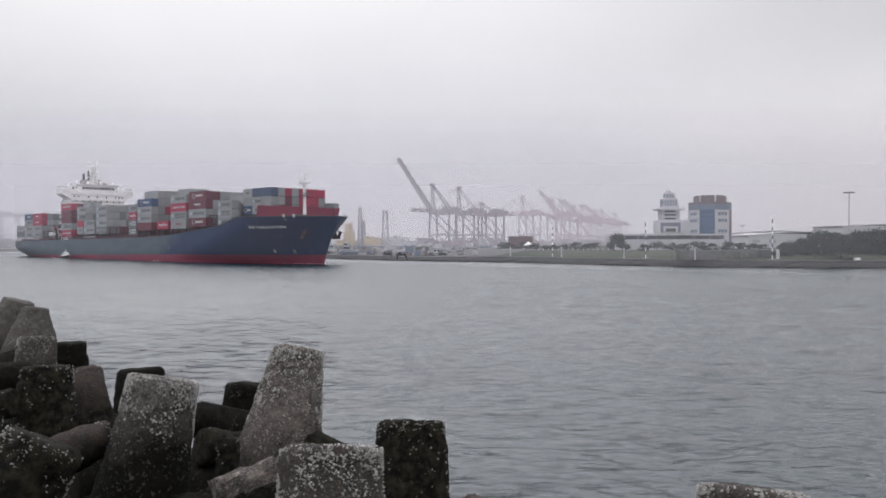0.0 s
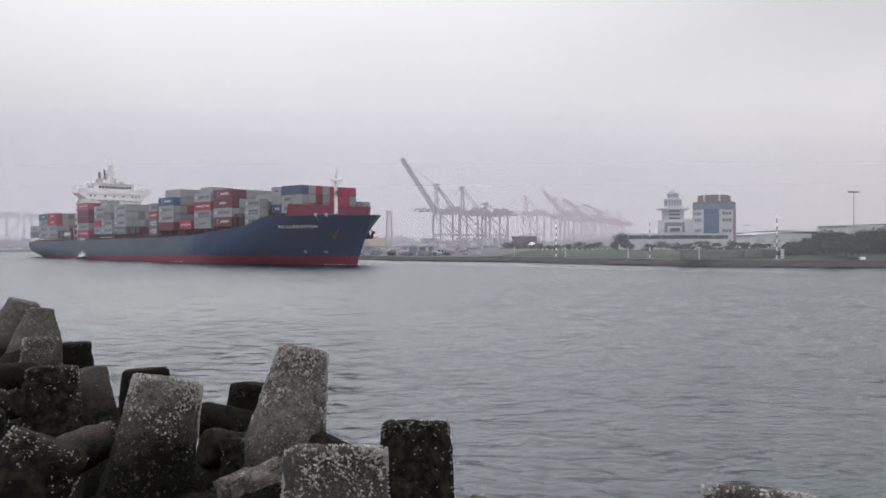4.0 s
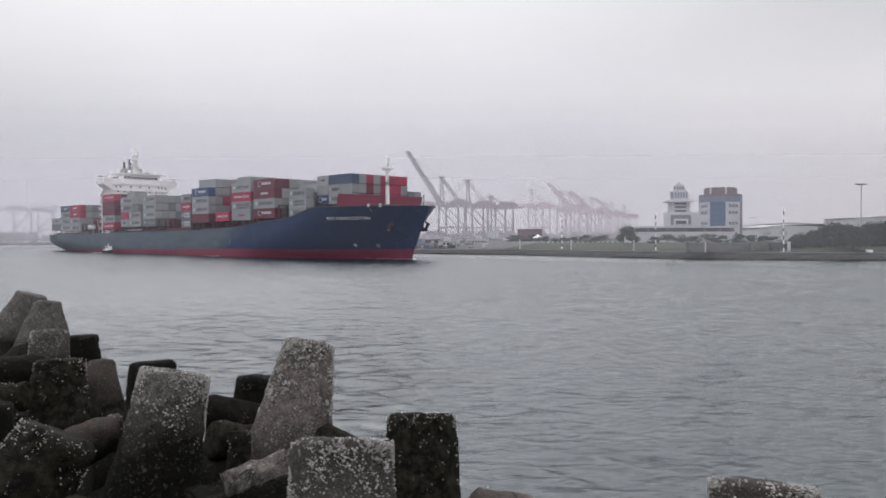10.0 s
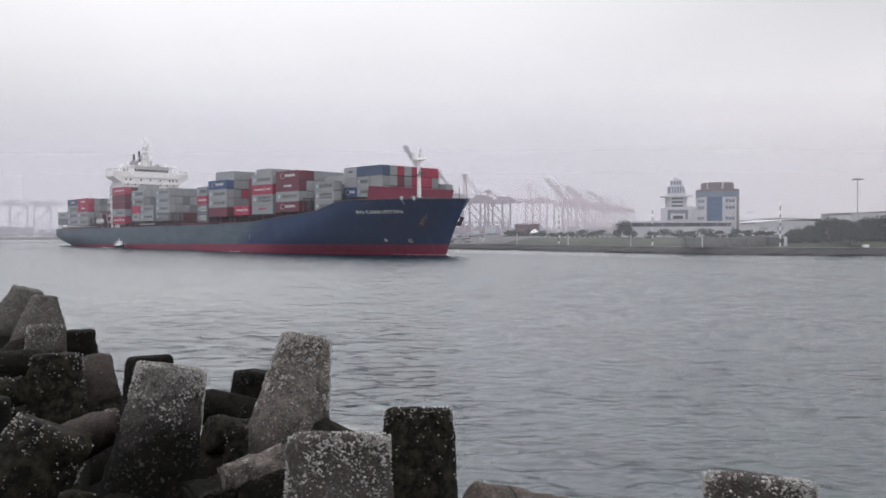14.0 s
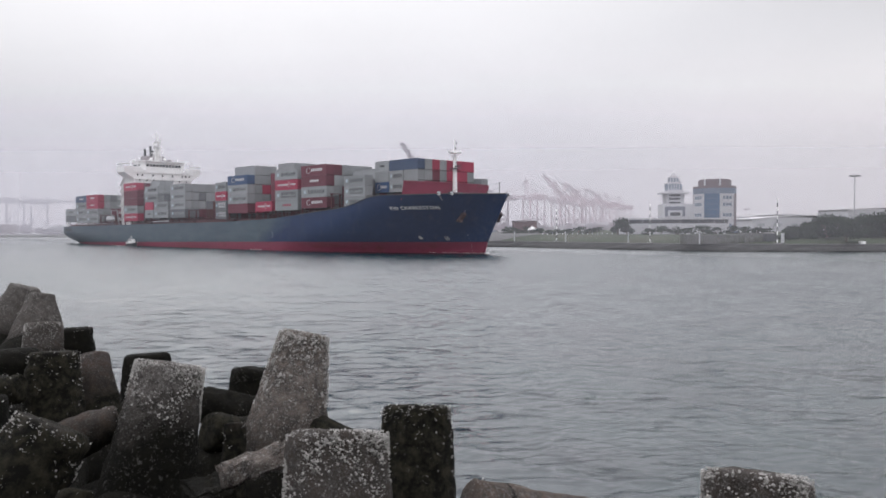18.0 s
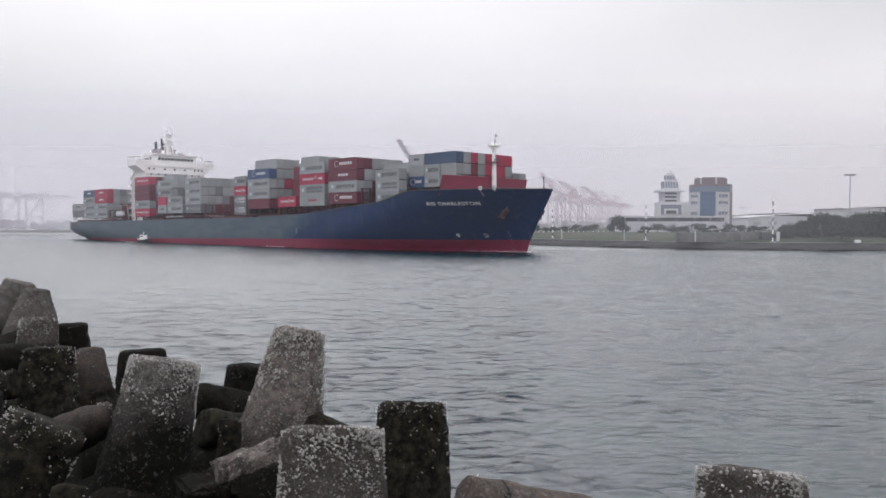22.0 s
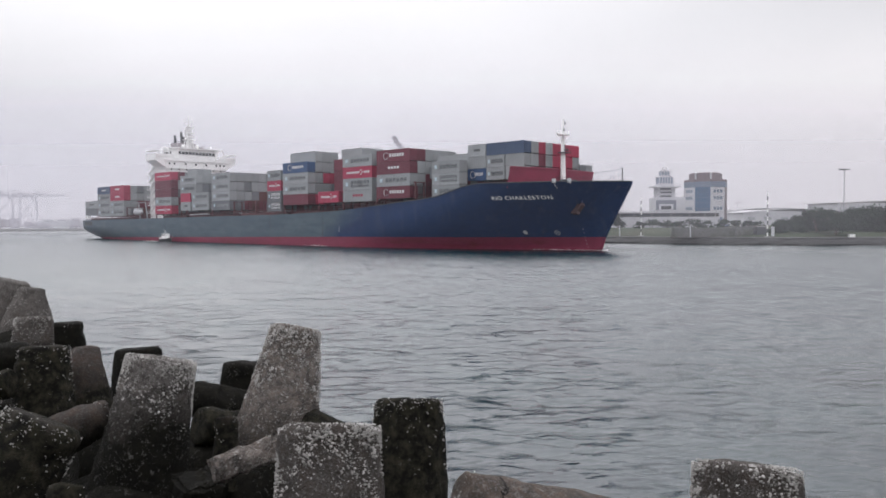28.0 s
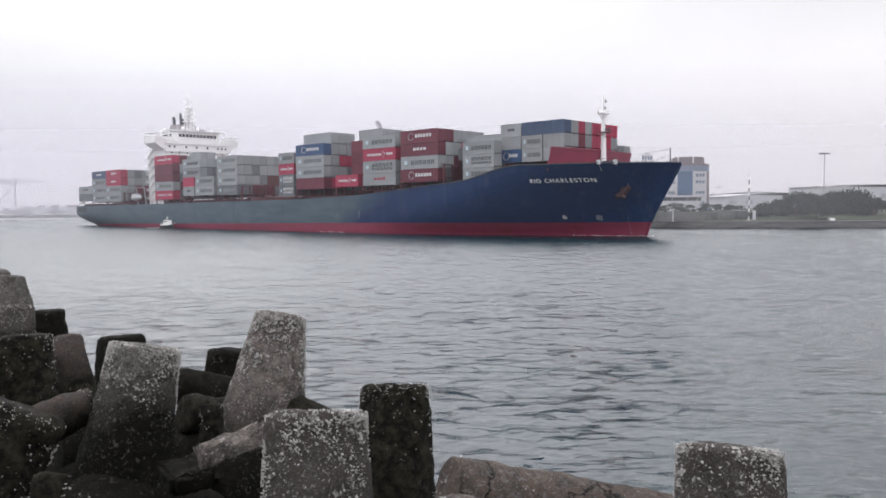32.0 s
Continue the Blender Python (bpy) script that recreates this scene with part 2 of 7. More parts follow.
M["roughwall"] = material("weathered_grey_wall", (0.13, 0.13, 0.125), 0.9, vary=0.35, scale=0.5, fine=3.0, stain=(0.08, 0.085, 0.07), stain_scale=0.25, stain_at=0.52)
M["quay"] = material("concrete_quay", (0.22, 0.22, 0.21), 0.85, vary=0.2, scale=0.2)
M["leaf"] = material("dark_foliage", (0.020, 0.034, 0.019), 0.95, vary=0.5, scale=0.6, fine=4.0)
M["bark"] = material("bark", (0.10, 0.08, 0.06), 0.9, vary=0.3)
M["plaster"] = material("white_plaster", (0.44, 0.44, 0.46), 0.7, vary=0.1, scale=0.3)
M["blueglass"] = material("blue_curtain_wall", (0.04, 0.095, 0.175), 0.25, vary=0.2, scale=0.2)
M["bluegrey"] = material("blue_grey_cladding", (0.11, 0.145, 0.20), 0.5, vary=0.15, scale=0.3)
M["brownroof"] = material("brown_grey_cladding", (0.125, 0.092, 0.10), 0.6, vary=0.2)
M["shedred"] = material("dull_red_sheet", (0.115, 0.065, 0.068), 0.7, vary=0.2)
for key in ("leaf", "grass", "revet", "yard", "bark"):
    M[key].node_tree.nodes["Principled BSDF"].inputs["Specular IOR Level"].default_value = 0.1
M["slate"] = material("slate_grey_cladding", (0.10, 0.11, 0.14), 0.55, vary=0.2)
M["roofgrey"] = material("dull_roof_sheet", (0.40, 0.39, 0.40), 0.6, vary=0.15)


# ---------------------------------------------------------------- building helpers
def mesh_of(name, bm, mats):
    me = bpy.data.meshes.new(name)
    bm.to_mesh(me)
    bm.free()
    for m in mats if isinstance(mats, (list, tuple)) else [mats]:
        me.materials.append(m)
    return me


def part(name, bm, mat, parent, label=""):
    ob = new(name, mesh_of(name, bm, mat))
    ob.parent = parent
    if label:
        ob["label"] = label
    return ob


def thing(name, m, label, category, group="", kind=""):
    ob = new(name)
    ob.empty_display_size = 0.3
    ob.matrix_basis = m
    return tagged(ob, label, category, group, kind)


def box(bm, x0, x1, y0, y1, z0, z1, m=None):
    vs = [bm.verts.new((x, y, z)) for z in (z0, z1) for x, y in ((x0, y0), (x1, y0), (x1, y1), (x0, y1))]
    if m is not None:
        for v in vs:
            v.co = m @ v.co
    for f in ((3, 2, 1, 0), (4, 5, 6, 7), (0, 1, 5, 4), (1, 2, 6, 5), (2, 3, 7, 6), (3, 0, 4, 7)):
        bm.faces.new([vs[i] for i in f])
    return vs


def tube(bm, a, b, r0, r1=None, n=8):
    a, b = Vector(a), Vector(b)
    r1 = r0 if r1 is None else r1
    q = (b - a).to_track_quat("Z", "Y").to_matrix()
    rings = []
    for c, r in ((a, r0), (b, r1)):
        rings.append([bm.verts.new(c + q @ Vector((r * math.cos(2 * math.pi * i / n), r * math.sin(2 * math.pi * i / n), 0))) for i in range(n)])
    for i in range(n):
        bm.faces.new((rings[0][i], rings[0][(i + 1) % n], rings[1][(i + 1) % n], rings[1][i]))
    bm.faces.new(rings[0][::-1])
    bm.faces.new(rings[1])


def beam(bm, a, b, w, h=None):
    """A square bar from a to b."""
    a, b = Vector(a), Vector(b)
    h = h or w
    q = (b - a).to_track_quat("Z", "Y").to_matrix().to_4x4()
    box(bm, -w / 2, w / 2, -h / 2, h / 2, 0, (b - a).length, Matrix.Translation(a) @ q)


def prism(bm, ring, z0, z1):
    lo, hi = [bm.verts.new((x, y, z0)) for x, y in ring], [bm.verts.new((x, y, z1)) for x, y in ring]
    n = len(ring)
    for i in range(n):
        bm.faces.new((lo[i], lo[(i + 1) % n], hi[(i + 1) % n], hi[i]))
    bm.faces.new(lo[::-1])
    bm.faces.new(hi)


def soften(ob, width=0.03, segments=1):
    b = ob.modifiers.new("edges", "BEVEL")
    b.width, b.segments, b.limit_method = width, segments, "ANGLE"
    return ob


# ---------------------------------------------------------------- water
def water_sheet():
    rng = np.random.default_rng(4)
    rows = np.concatenate([np.linspace(-30, 4, 10), np.geomspace(5.0, 260.0, 640), np.geomspace(280, 4500, 20)])
    cols = np.linspace(-1.0, 1.0, 561)
    half = np.where(rows < 5, 30, rows * 0.72 + 9)
    half = np.where(rows > 200, rows * (0.72 + 0.4 * np.clip((rows - 200) / 200, 0, 1)) + 9, half)
    x = half[:, None] * cols[None, :]
    y = np.repeat(rows[:, None], len(cols), 1)
    z = np.zeros_like(x)
    step = np.maximum(y * 0.0062, half[:, None] / 280)
    gust = 0.75 + 0.3 * np.sin(x * 0.11 + 1.3 * np.sin(y * 0.07)) + 0.3 * np.sin(y * 0.13 + 1.1 * np.sin(x * 0.05 + 1))
    for k in range(30):
        lam = 0.42 * 1.115 ** k
        a = 0.0115 * min(lam, 1.0) * (1.0 if lam < 1.6 else 0.55)
        th = rng.normal(1.66, 0.55)
        ph = rng.uniform(0, 6.28)
        warp = 1.3 * np.sin(x * 0.35 / lam ** 0.6 + k) + 1.3 * np.sin(y * 0.3 / lam ** 0.6 + 2 * k)
        z += a * gust * np.clip((lam / step - 2.5) / 3, 0, 1) * np.sin((x * math.cos(th) + y * math.sin(th)) * 2 * math.pi / lam + ph + warp)
    z *= np.clip((300 - y) / 150, 0, 1)
    n, c = x.shape
    idx = np.arange(n * c).reshape(n, c)
    quads = np.stack([idx[:-1, :-1], idx[:-1, 1:], idx[1:, 1:], idx[1:, :-1]], -1).reshape(-1, 4)
    me = bpy.data.meshes.new("water")
    me.from_pydata(np.stack([x, y, z], -1).reshape(-1, 3).tolist(), [], quads.tolist())
    me.polygons.foreach_set("use_smooth", np.ones(len(quads), bool))
    m = bpy.data.materials.new("harbour_water")
    m.use_nodes = True
    nn, l = m.node_tree.nodes, m.node_tree.links
    b = nn["Principled BSDF"]
    b.inputs["Roughness"].default_value, b.inputs["IOR"].default_value = 0.2, 1.68
    co = nn.new("ShaderNodeTexCoord")
    heights = []
    for s, d, st, w in ((1.2, 3, (0.4, 1.0, 1), 0.62), (2.8, 4, (0.45, 1.0, 1), 0.34), (0.035, 3, (0.5, 1, 1), 1.2)):
        mp, t, mu = nn.new("ShaderNodeMapping"), nn.new("ShaderNodeTexNoise"), nn.new("ShaderNodeMath")
        mp.inputs["Scale"].default_value = st
        t.inputs["Scale"].default_value, t.inputs["Detail"].default_value, t.inputs["Distortion"].default_value = s, d, 0.6
        mu.operation = "MULTIPLY"
        mu.inputs[1].default_value = w
        l.new(co.outputs["Object"], mp.inputs["Vector"])
        l.new(mp.outputs["Vector"], t.inputs["Vector"])
        l.new(t.outputs["Fac"], mu.inputs[0])
        heights.append(mu.outputs[0])
    a1 = nn.new("ShaderNodeMath")
    a2 = nn.new("ShaderNodeMath")
    l.new(heights[0], a1.inputs[0])
    l.new(heights[1], a1.inputs[1])
    l.new(a1.outputs[0], a2.inputs[0])
    l.new(heights[2], a2.inputs[1])
    # green water stirred up in clouds
    silt, murk = nn.new("ShaderNodeTexNoise"), nn.new("ShaderNodeValToRGB")
    silt.inputs["Scale"].default_value, silt.inputs["Detail"].default_value = 0.16, 4
    murk.color_ramp.elements[0].position, murk.color_ramp.elements[1].position = 0.36, 0.66
    murk.color_ramp.elements[0].color, murk.color_ramp.elements[1].color = (0.0075, 0.016, 0.020, 1), (0.0105, 0.027, 0.029, 1)
    l.new(co.outputs["Object"], silt.inputs["Vector"])
    l.new(silt.outputs["Fac"], murk.inputs["Fac"])
    l.new(murk.outputs["Color"], b.inputs["Base Color"])
    # the open channel is ruffled more finely by the wind than the lee of the breakwater
    sepw, ruffle = nn.new("ShaderNodeSeparateXYZ"), nn.new("ShaderNodeMapRange")
    l.new(co.outputs["Object"], sepw.inputs[0])
    l.new(sepw.outputs["Y"], ruffle.inputs["Value"])
    for key, value in (("From Min", 14), ("From Max", 120), ("To Min", 0.12), ("To Max", 0.16)):
        ruffle.inputs[key].default_value = value
    l.new(ruffle.outputs["Result"], b.inputs["Roughness"])
    mp, chop, far, wide, a3 = nn.new("ShaderNodeMapping"), nn.new("ShaderNodeTexNoise"), nn.new("ShaderNodeMapRange"), nn.new("ShaderNodeMath"), nn.new("ShaderNodeMath")
    mp.inputs["Scale"].default_value = (0.9, 0.5, 1)
    chop.inputs["Scale"].default_value, chop.inputs["Detail"].default_value, chop.inputs["Distortion"].default_value = 0.7, 3, 0.8
    for key, value in (("From Min", 30), ("From Max", 130), ("To Min", 0.0), ("To Max", 2.6)):
        far.inputs[key].default_value = value
    wide.operation = "MULTIPLY"
    l.new(co.outputs["Object"], mp.inputs["Vector"])
    l.new(mp.outputs["Vector"], chop.inputs["Vector"])
    l.new(sepw.outputs["Y"], far.inputs["Value"])
    l.new(chop.outputs["Fac"], wide.inputs[0])
    l.new(far.outputs["Result"], wide.inputs[1])
    l.new(a2.outputs[0], a3.inputs[0])
    l.new(wide.outputs[0], a3.inputs[1])
    bp = nn.new("ShaderNodeBump")
    bp.inputs["Strength"].default_value, bp.inputs["Distance"].default_value = 1.0, 0.2
    l.new(a3.outputs[0], bp.inputs["Height"])
    # strength of the chop and its facets by distance, weaker far out
    lee, calm = nn.new("ShaderNodeMapRange"), nn.new("ShaderNodeValToRGB")
    lee.inputs["From Min"].default_value, lee.inputs["From Max"].default_value = 0, 200
    for p, v in ((0.07, 0.8), (0.15, 0.85), (0.3, 0.75), (0.6, 0.58)):
        calm.color_ramp.elements.new(p).color = (v, v, v, 1)
    calm.color_ramp.elements.remove(calm.color_ramp.elements[0])
    calm.color_ramp.elements.remove(calm.color_ramp.elements[-1])
    l.new(sepw.outputs["Y"], lee.inputs["Value"])
    l.new(lee.outputs["Result"], calm.inputs["Fac"])
    l.new(calm.outputs["Color"], bp.inputs["Strength"])
    # small facets of the wind ripples, tilted at random
    tilt = bp.outputs["Normal"]
    for scale, st, k in ((2.6, (0.42, 1.0, 1), (0.45, 0.9, 0)), (1.15, (0.45, 1.0, 1), (0.3, 0.7, 0)), (0.11, (0.7, 0.8, 1), (0.1, 0.16, 0))):
        mp, t, off, sc, ad = nn.new("ShaderNodeMapping"), nn.new("ShaderNodeTexNoise"), nn.new("ShaderNodeVectorMath"), nn.new("ShaderNodeVectorMath"), nn.new("ShaderNodeVectorMath")
        mp.inputs["Scale"].default_value = st
        t.inputs["Scale"].default_value, t.inputs["Detail"].default_value, t.inputs["Distortion"].default_value = scale, 2.5, 0.5
        off.operation, sc.operation, ad.operation = "SUBTRACT", "MULTIPLY", "ADD"
        off.inputs[1].default_value, sc.inputs[1].default_value = (0.5, 0.5, 0.5), k
        l.new(co.outputs["Object"], mp.inputs["Vector"])
        l.new(mp.outputs["Vector"], t.inputs["Vector"])
        l.new(t.outputs["Color"], off.inputs[0])
        l.new(off.outputs["Vector"], sc.inputs[0])
        less = nn.new("ShaderNodeVectorMath")
        less.operation = "MULTIPLY"
        l.new(sc.outputs["Vector"], less.inputs[0])
        l.new(calm.outputs["Color"], less.inputs[1])
        l.new(less.outputs["Vector"], ad.inputs[0])
        l.new(tilt, ad.inputs[1])
        tilt = ad.outputs["Vector"]
    # normals tilted towards the breakwater by distance, so far water mirrors brighter sky, not the ship
    lean, lean_range, ad = nn.new("ShaderNodeCombineXYZ"), nn.new("ShaderNodeMapRange"), nn.new("ShaderNodeVectorMath")
    lean_range.interpolation_type = "SMOOTHSTEP"
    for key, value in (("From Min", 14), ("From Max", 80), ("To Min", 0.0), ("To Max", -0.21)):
        lean_range.inputs[key].default_value = value
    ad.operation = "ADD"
    l.new(sepw.outputs["Y"], lean_range.inputs["Value"])
    # less of that tilt close to the ship's track, so her dark reflection shows there
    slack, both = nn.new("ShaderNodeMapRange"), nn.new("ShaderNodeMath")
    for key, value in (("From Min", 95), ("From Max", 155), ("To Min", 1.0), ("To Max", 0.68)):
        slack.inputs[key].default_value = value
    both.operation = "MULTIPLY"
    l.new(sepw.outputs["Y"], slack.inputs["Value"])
    l.new(lean_range.outputs["Result"], both.inputs[0])
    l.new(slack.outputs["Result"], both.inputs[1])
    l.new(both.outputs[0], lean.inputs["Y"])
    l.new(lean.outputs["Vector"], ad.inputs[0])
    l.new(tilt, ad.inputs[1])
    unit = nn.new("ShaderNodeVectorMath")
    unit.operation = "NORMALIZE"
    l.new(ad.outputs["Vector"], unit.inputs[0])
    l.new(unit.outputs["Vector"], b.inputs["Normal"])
    me.materials.append(m)
    return tagged(new("water", me), "grey-green rippled harbour water under an overcast sky", "water", kind="structure")


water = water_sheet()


# ---------------------------------------------------------------- container ship
# ship space: x towards the bow from the stem at the waterline, y to port, z up from the water
SHIP_ROWS = [(0, -35.1, 222.1), (4, -25.48, 212.56), (8, -15.84, 202.97), (12, -6.19, 193.37), (16, 3.49, 183.75), (20, 13.19, 174.11), (24, 22.91, 164.44), (28, 32.65, 154.76), (32, 42.41, 145.05)]
HEADING = -45.0
riders = []          # things that go with the ship, with their place in ship space


def ship_pose(x, y):
    return pose(x, y, 0, 0, 0, HEADING)


def rides(ob, place):
    riders.append((ob, place))
    ob.matrix_basis = ship_pose(*SHIP_ROWS[0][1:]) @ place
    return ob


def rail_height(x):
    return float(np.interp(x, (-236, -90, -66, -54, -42, -36, -31, -27, -23, -19, -14, 8), (7.3, 8.2, 8.8, 9.6, 10.5, 10.9, 11.4, 12.3, 13.3, 13.8, 13.7, 13.7)))


def half_beam(x, z):
    """Half the hull's breadth at a station and a height."""
    k = min(max(z / 13.4, 0), 1)
    stem = 7.4 * k ** 1.05
    d = max(stem - x, 0)
    length, power = 66 - 30 * k, 1.8 + 1.6 * k
    w = 16.1 * (1 - (1 - min(d / length, 1)) ** power)
    # run towards the stern
    a = max(0, -x - 150) / 80
    return w * (1 - (0.06 + 0.24 * max(0.0, 1 - max(z, 0) / 5) ** 1.6) * a ** 2.2)


def hull_ends(z):
    k = min(max(z / 13.4, 0), 1)
    return 7.4 * k ** 1.05 if z > 0 else 0.0, -235.5 + 13.5 * max(0, 1 - max(z, 0) / 4.4) ** 1.9


def hull_band(bm, low, high, levels, s0=0.0, s1=1.0, n=120):
    """Both skins of the hull between two heights given as functions of x."""
    for side in (-1, 1):
        grid = []
        for j in range(levels + 1):
            row = []
            for i in range(n + 1):
                s = s0 + (s1 - s0) * i / n
                s = s ** 1.6 if s0 == 0 and s1 == 1 else s
                x = 7.4 - 242.9 * s
                z = low(x) + (high(x) - low(x)) * j / levels
                bow, stern = hull_ends(z)
                xx = bow + (stern - bow) * s
                z = low(xx) + (high(xx) - low(xx)) * j / levels
                row.append(bm.verts.new((xx, side * half_beam(xx, z), z)))
            grid.append(row)
        for j in range(levels):
            for i in range(n):
                q = (grid[j][i], grid[j][i + 1], grid[j + 1][i + 1], grid[j + 1][i])
                bm.faces.new(q if side < 0 else q[::-1])
        if side < 0:
            ends = [g[-1] for g in grid]
        else:
            for j in range(levels):
                bm.faces.new((ends[j], ends[j + 1], grid[j + 1][-1], grid[j][-1]))
    bmesh.ops.remove_doubles(bm, verts=bm.verts, dist=0.02)
    bmesh.ops.recalc_face_normals(bm, faces=bm.faces)
    for f in bm.faces:
        f.smooth = True


def boot_line(x):
    return float(np.interp(x, (-236, -156, -60, 8), (0.5, 1.4, 2.45, 2.75)))


def build_ship():
    ship = rides(thing("container_ship", Matrix(), "laden navy blue container ship with red boot-topping under way", "ship"), Matrix())
    bm = bmesh.new()
    hull_band(bm, lambda x: -1.2, boot_line, 3)
    part("boot_topping", bm, M["boot"], ship, "faded red antifouling band at the waterline")
    bm = bmesh.new()
    hull_band(bm, boot_line, rail_height, 9)
    for f in bm.faces:
        f.material_index = 0
    part("hull", bm, [hull_paint()], ship, "navy blue hull plating, faded grey-blue and painted lighter where the flat side catches sky")
    # deck, a little below the rail
    bm = bmesh.new()
    xs = [7.0 - 242.3 * (i / 90) for i in range(91)]
    pv, sv = [], []
    for x in xs:
        z = rail_height(x) - 1.1
        w = max(half_beam(min(x, 6.3), z) - 0.15, 0.05)
        pv.append(bm.verts.new((x, w, z)))
        sv.append(bm.verts.new((x, -w, z)))
    for i in range(90):
        bm.faces.new((pv[i], pv[i + 1], sv[i + 1], sv[i]))
    bmesh.ops.recalc_face_normals(bm, faces=bm.faces)
    part("deck", bm, M["deckred"], ship)
    # bulbous part at the stem just under water, rounded stem bar
    bm = bmesh.new()
    last = None
    for k in range(14):
        z = 13.6 * k / 13
        p = (hull_ends(z)[0] - 0.12, 0, z)
        if last and z > 2.9:
            tube(bm, last, p, 0.28, 0.28, 8)
        last = p
    part("stem_bar", bm, hull_paint(), ship)
    bm = bmesh.new()
    tube(bm, (-0.1, 0, -1.0), (hull_ends(2.75)[0] - 0.14, 0, 2.75), 0.3, 0.29, 8)
    part("stem_foot", bm, M["boot"], ship)
    # rail cap along the forecastle
    for side in (-1, 1):
        bm = bmesh.new()
        prev = None
        for i in range(60):
            x = 7.2 - 60 * i / 59
            z = rail_height(x)
            p = (x, side * half_beam(x, z), z + 0.05)
            if prev:
                beam(bm, prev, p, 0.3, 0.18)
            prev = p
        part("bulwark_rail", bm, M["darksteel"], ship)
    # V-shaped breakwater on the forecastle
    for side in (-1, 1):
        bm = bmesh.new()
        a, b = Vector((-12.2, side * 14.7, 0)), Vector((-10.3, 0, 0))
        steps = 10
        for i in range(steps):
            p, q = a.lerp(b, i / steps), a.lerp(b, (i + 1) / steps)
            for v0, v1 in ((p, q),):
                lo = [bm.verts.new((v.x, v.y, 12.6)) for v in (v0, v1)]
                hi = [bm.verts.new((v.x + 0.9, v.y, 16.9)) for v in (v0, v1)]
                bm.faces.new((lo[0], lo[1], hi[1], hi[0]))
        bmesh.ops.remove_doubles(bm, verts=bm.verts, dist=0.01)
        wall = part("breakwater", bm, M["breakred"], ship, "red painted steel breakwater plating")
        wall.modifiers.new("plate", "SOLIDIFY").thickness = 0.06
        for i in range(1, steps + 1):
            p = a.lerp(b, i / steps)
            bm = bmesh.new()
            beam(bm, (p.x - 2.0, p.y, 12.6), (p.x + 0.7, p.y, 16.6), 0.14, 0.4)
            part("stiffener", bm, M["breakred"], wall)
        bm = bmesh.new()
        beam(bm, (a.x + 0.9, a.y, 16.9), (b.x + 0.9, b.y, 16.9), 0.25)
        part("top_rail", bm, M["breakred"], wall)
    # foremast with crosstree, lamps and small radar
    bm = bmesh.new()
    tube(bm, (-9.1, 0, 12.5), (-9.1, 0, 22.8), 0.62, 0.42, 14)
    tube(bm, (-9.1, 0, 22.8), (-9.1, 0, 27.4), 0.26, 0.12, 8)
    mast = part("foremast", bm, M["white"], ship, "white tubular foremast with lamps")
    bm = bmesh.new()
    beam(bm, (-9.1, -2.2, 24.3), (-9.1, 2.2, 24.3), 0.3)
    box(bm, -9.9, -8.3, -1.1, 1.1, 24.0, 24.2)
    for y in (-2.0, -1.0, 1.0, 2.0):
        beam(bm, (-9.1, y, 24.3), (-9.1, y, 25.0), 0.14)
        tube(bm, (-9.1, y, 24.2), (-9.1, y * 0.2, 22.8), 0.07)
    part("crosstree", bm, M["white"], mast)
    for z, y in ((26.3, 0.35), (21.6, 0.0), (25.0, 0.0)):
        bm = bmesh.new()
        tube(bm, (-8.8, y, z), (-8.8, y, z + 0.45), 0.2, 0.16, 8)
        part("mast_lamp", bm, M["darksteel"], mast)
    bm = bmesh.new()
    tube(bm, (-8.2, -0.8, 20.9), (-8.2, 0.8, 20.9), 0.16)
    box(bm, -9.6, -7.9, -1.2, 1.2, 20.3, 20.45)
    for y in (-1.15, 0.0, 1.15):
        beam(bm, (-7.95, y, 20.4), (-7.95, y, 21.3), 0.06)
    beam(bm, (-7.95, -1.15, 21.3), (-7.95, 1.15, 21.3), 0.06)
    part("horn_platform", bm, M["darksteel"], mast)
    # jackstaff at the stem and small rails
    bm = bmesh.new()
    tube(bm, (5.2, 0, 13.0), (5.2, 0, 16.4), 0.12, 0.09)
    box(bm, 5.1, 5.3, -0.2, 0.2, 16.2, 16.4)
    tube(bm, (5.2, 0, 16.3), (-1.6, 0, 15.6), 0.03, n=5)
    tube(bm, (5.2, 0, 15.2), (-1.0, 0, 13.6), 0.03, n=5)
    part("jackstaff", bm, M["black"], ship)
    for side in (-1, 1):
        bm = bmesh.new()
        pts = [(x, side * (half_beam(x, 13.5) - 0.5)) for x in (-3, -1, 1, 3)]
        for i, (x, y) in enumerate(pts):
            tube(bm, (x, y, 13.2), (x, y, 14.5), 0.035, n=5)
            if i:
                for z in (14.0, 14.5):
                    tube(bm, (pts[i - 1][0], pts[i - 1][1], z), (x, y, z), 0.025, n=5)
        part("bow_railing", bm, M["darksteel"], ship)
    for side in (-1, 1):
        for x in (-3.2, -0.8):
            y = side * (half_beam(x, 13.5) + 0.02)
            bm = bmesh.new()
            box(bm, x - 0.35, x + 0.35, y - 0.2, y + 0.2, 13.5, 14.3)
            lead = part("fairlead", bm, M["dullwhite"], ship)
            bm = bmesh.new()
            yb = side * (half_beam(x, 12.3) + 0.06)
            beam(bm, (x, y + side * 0.06, 13.5), (x, yb, 12.3 if x < -2 else 12.9), 0.12, 0.03)
            part("mooring_line", bm, M["dullwhite"], lead)
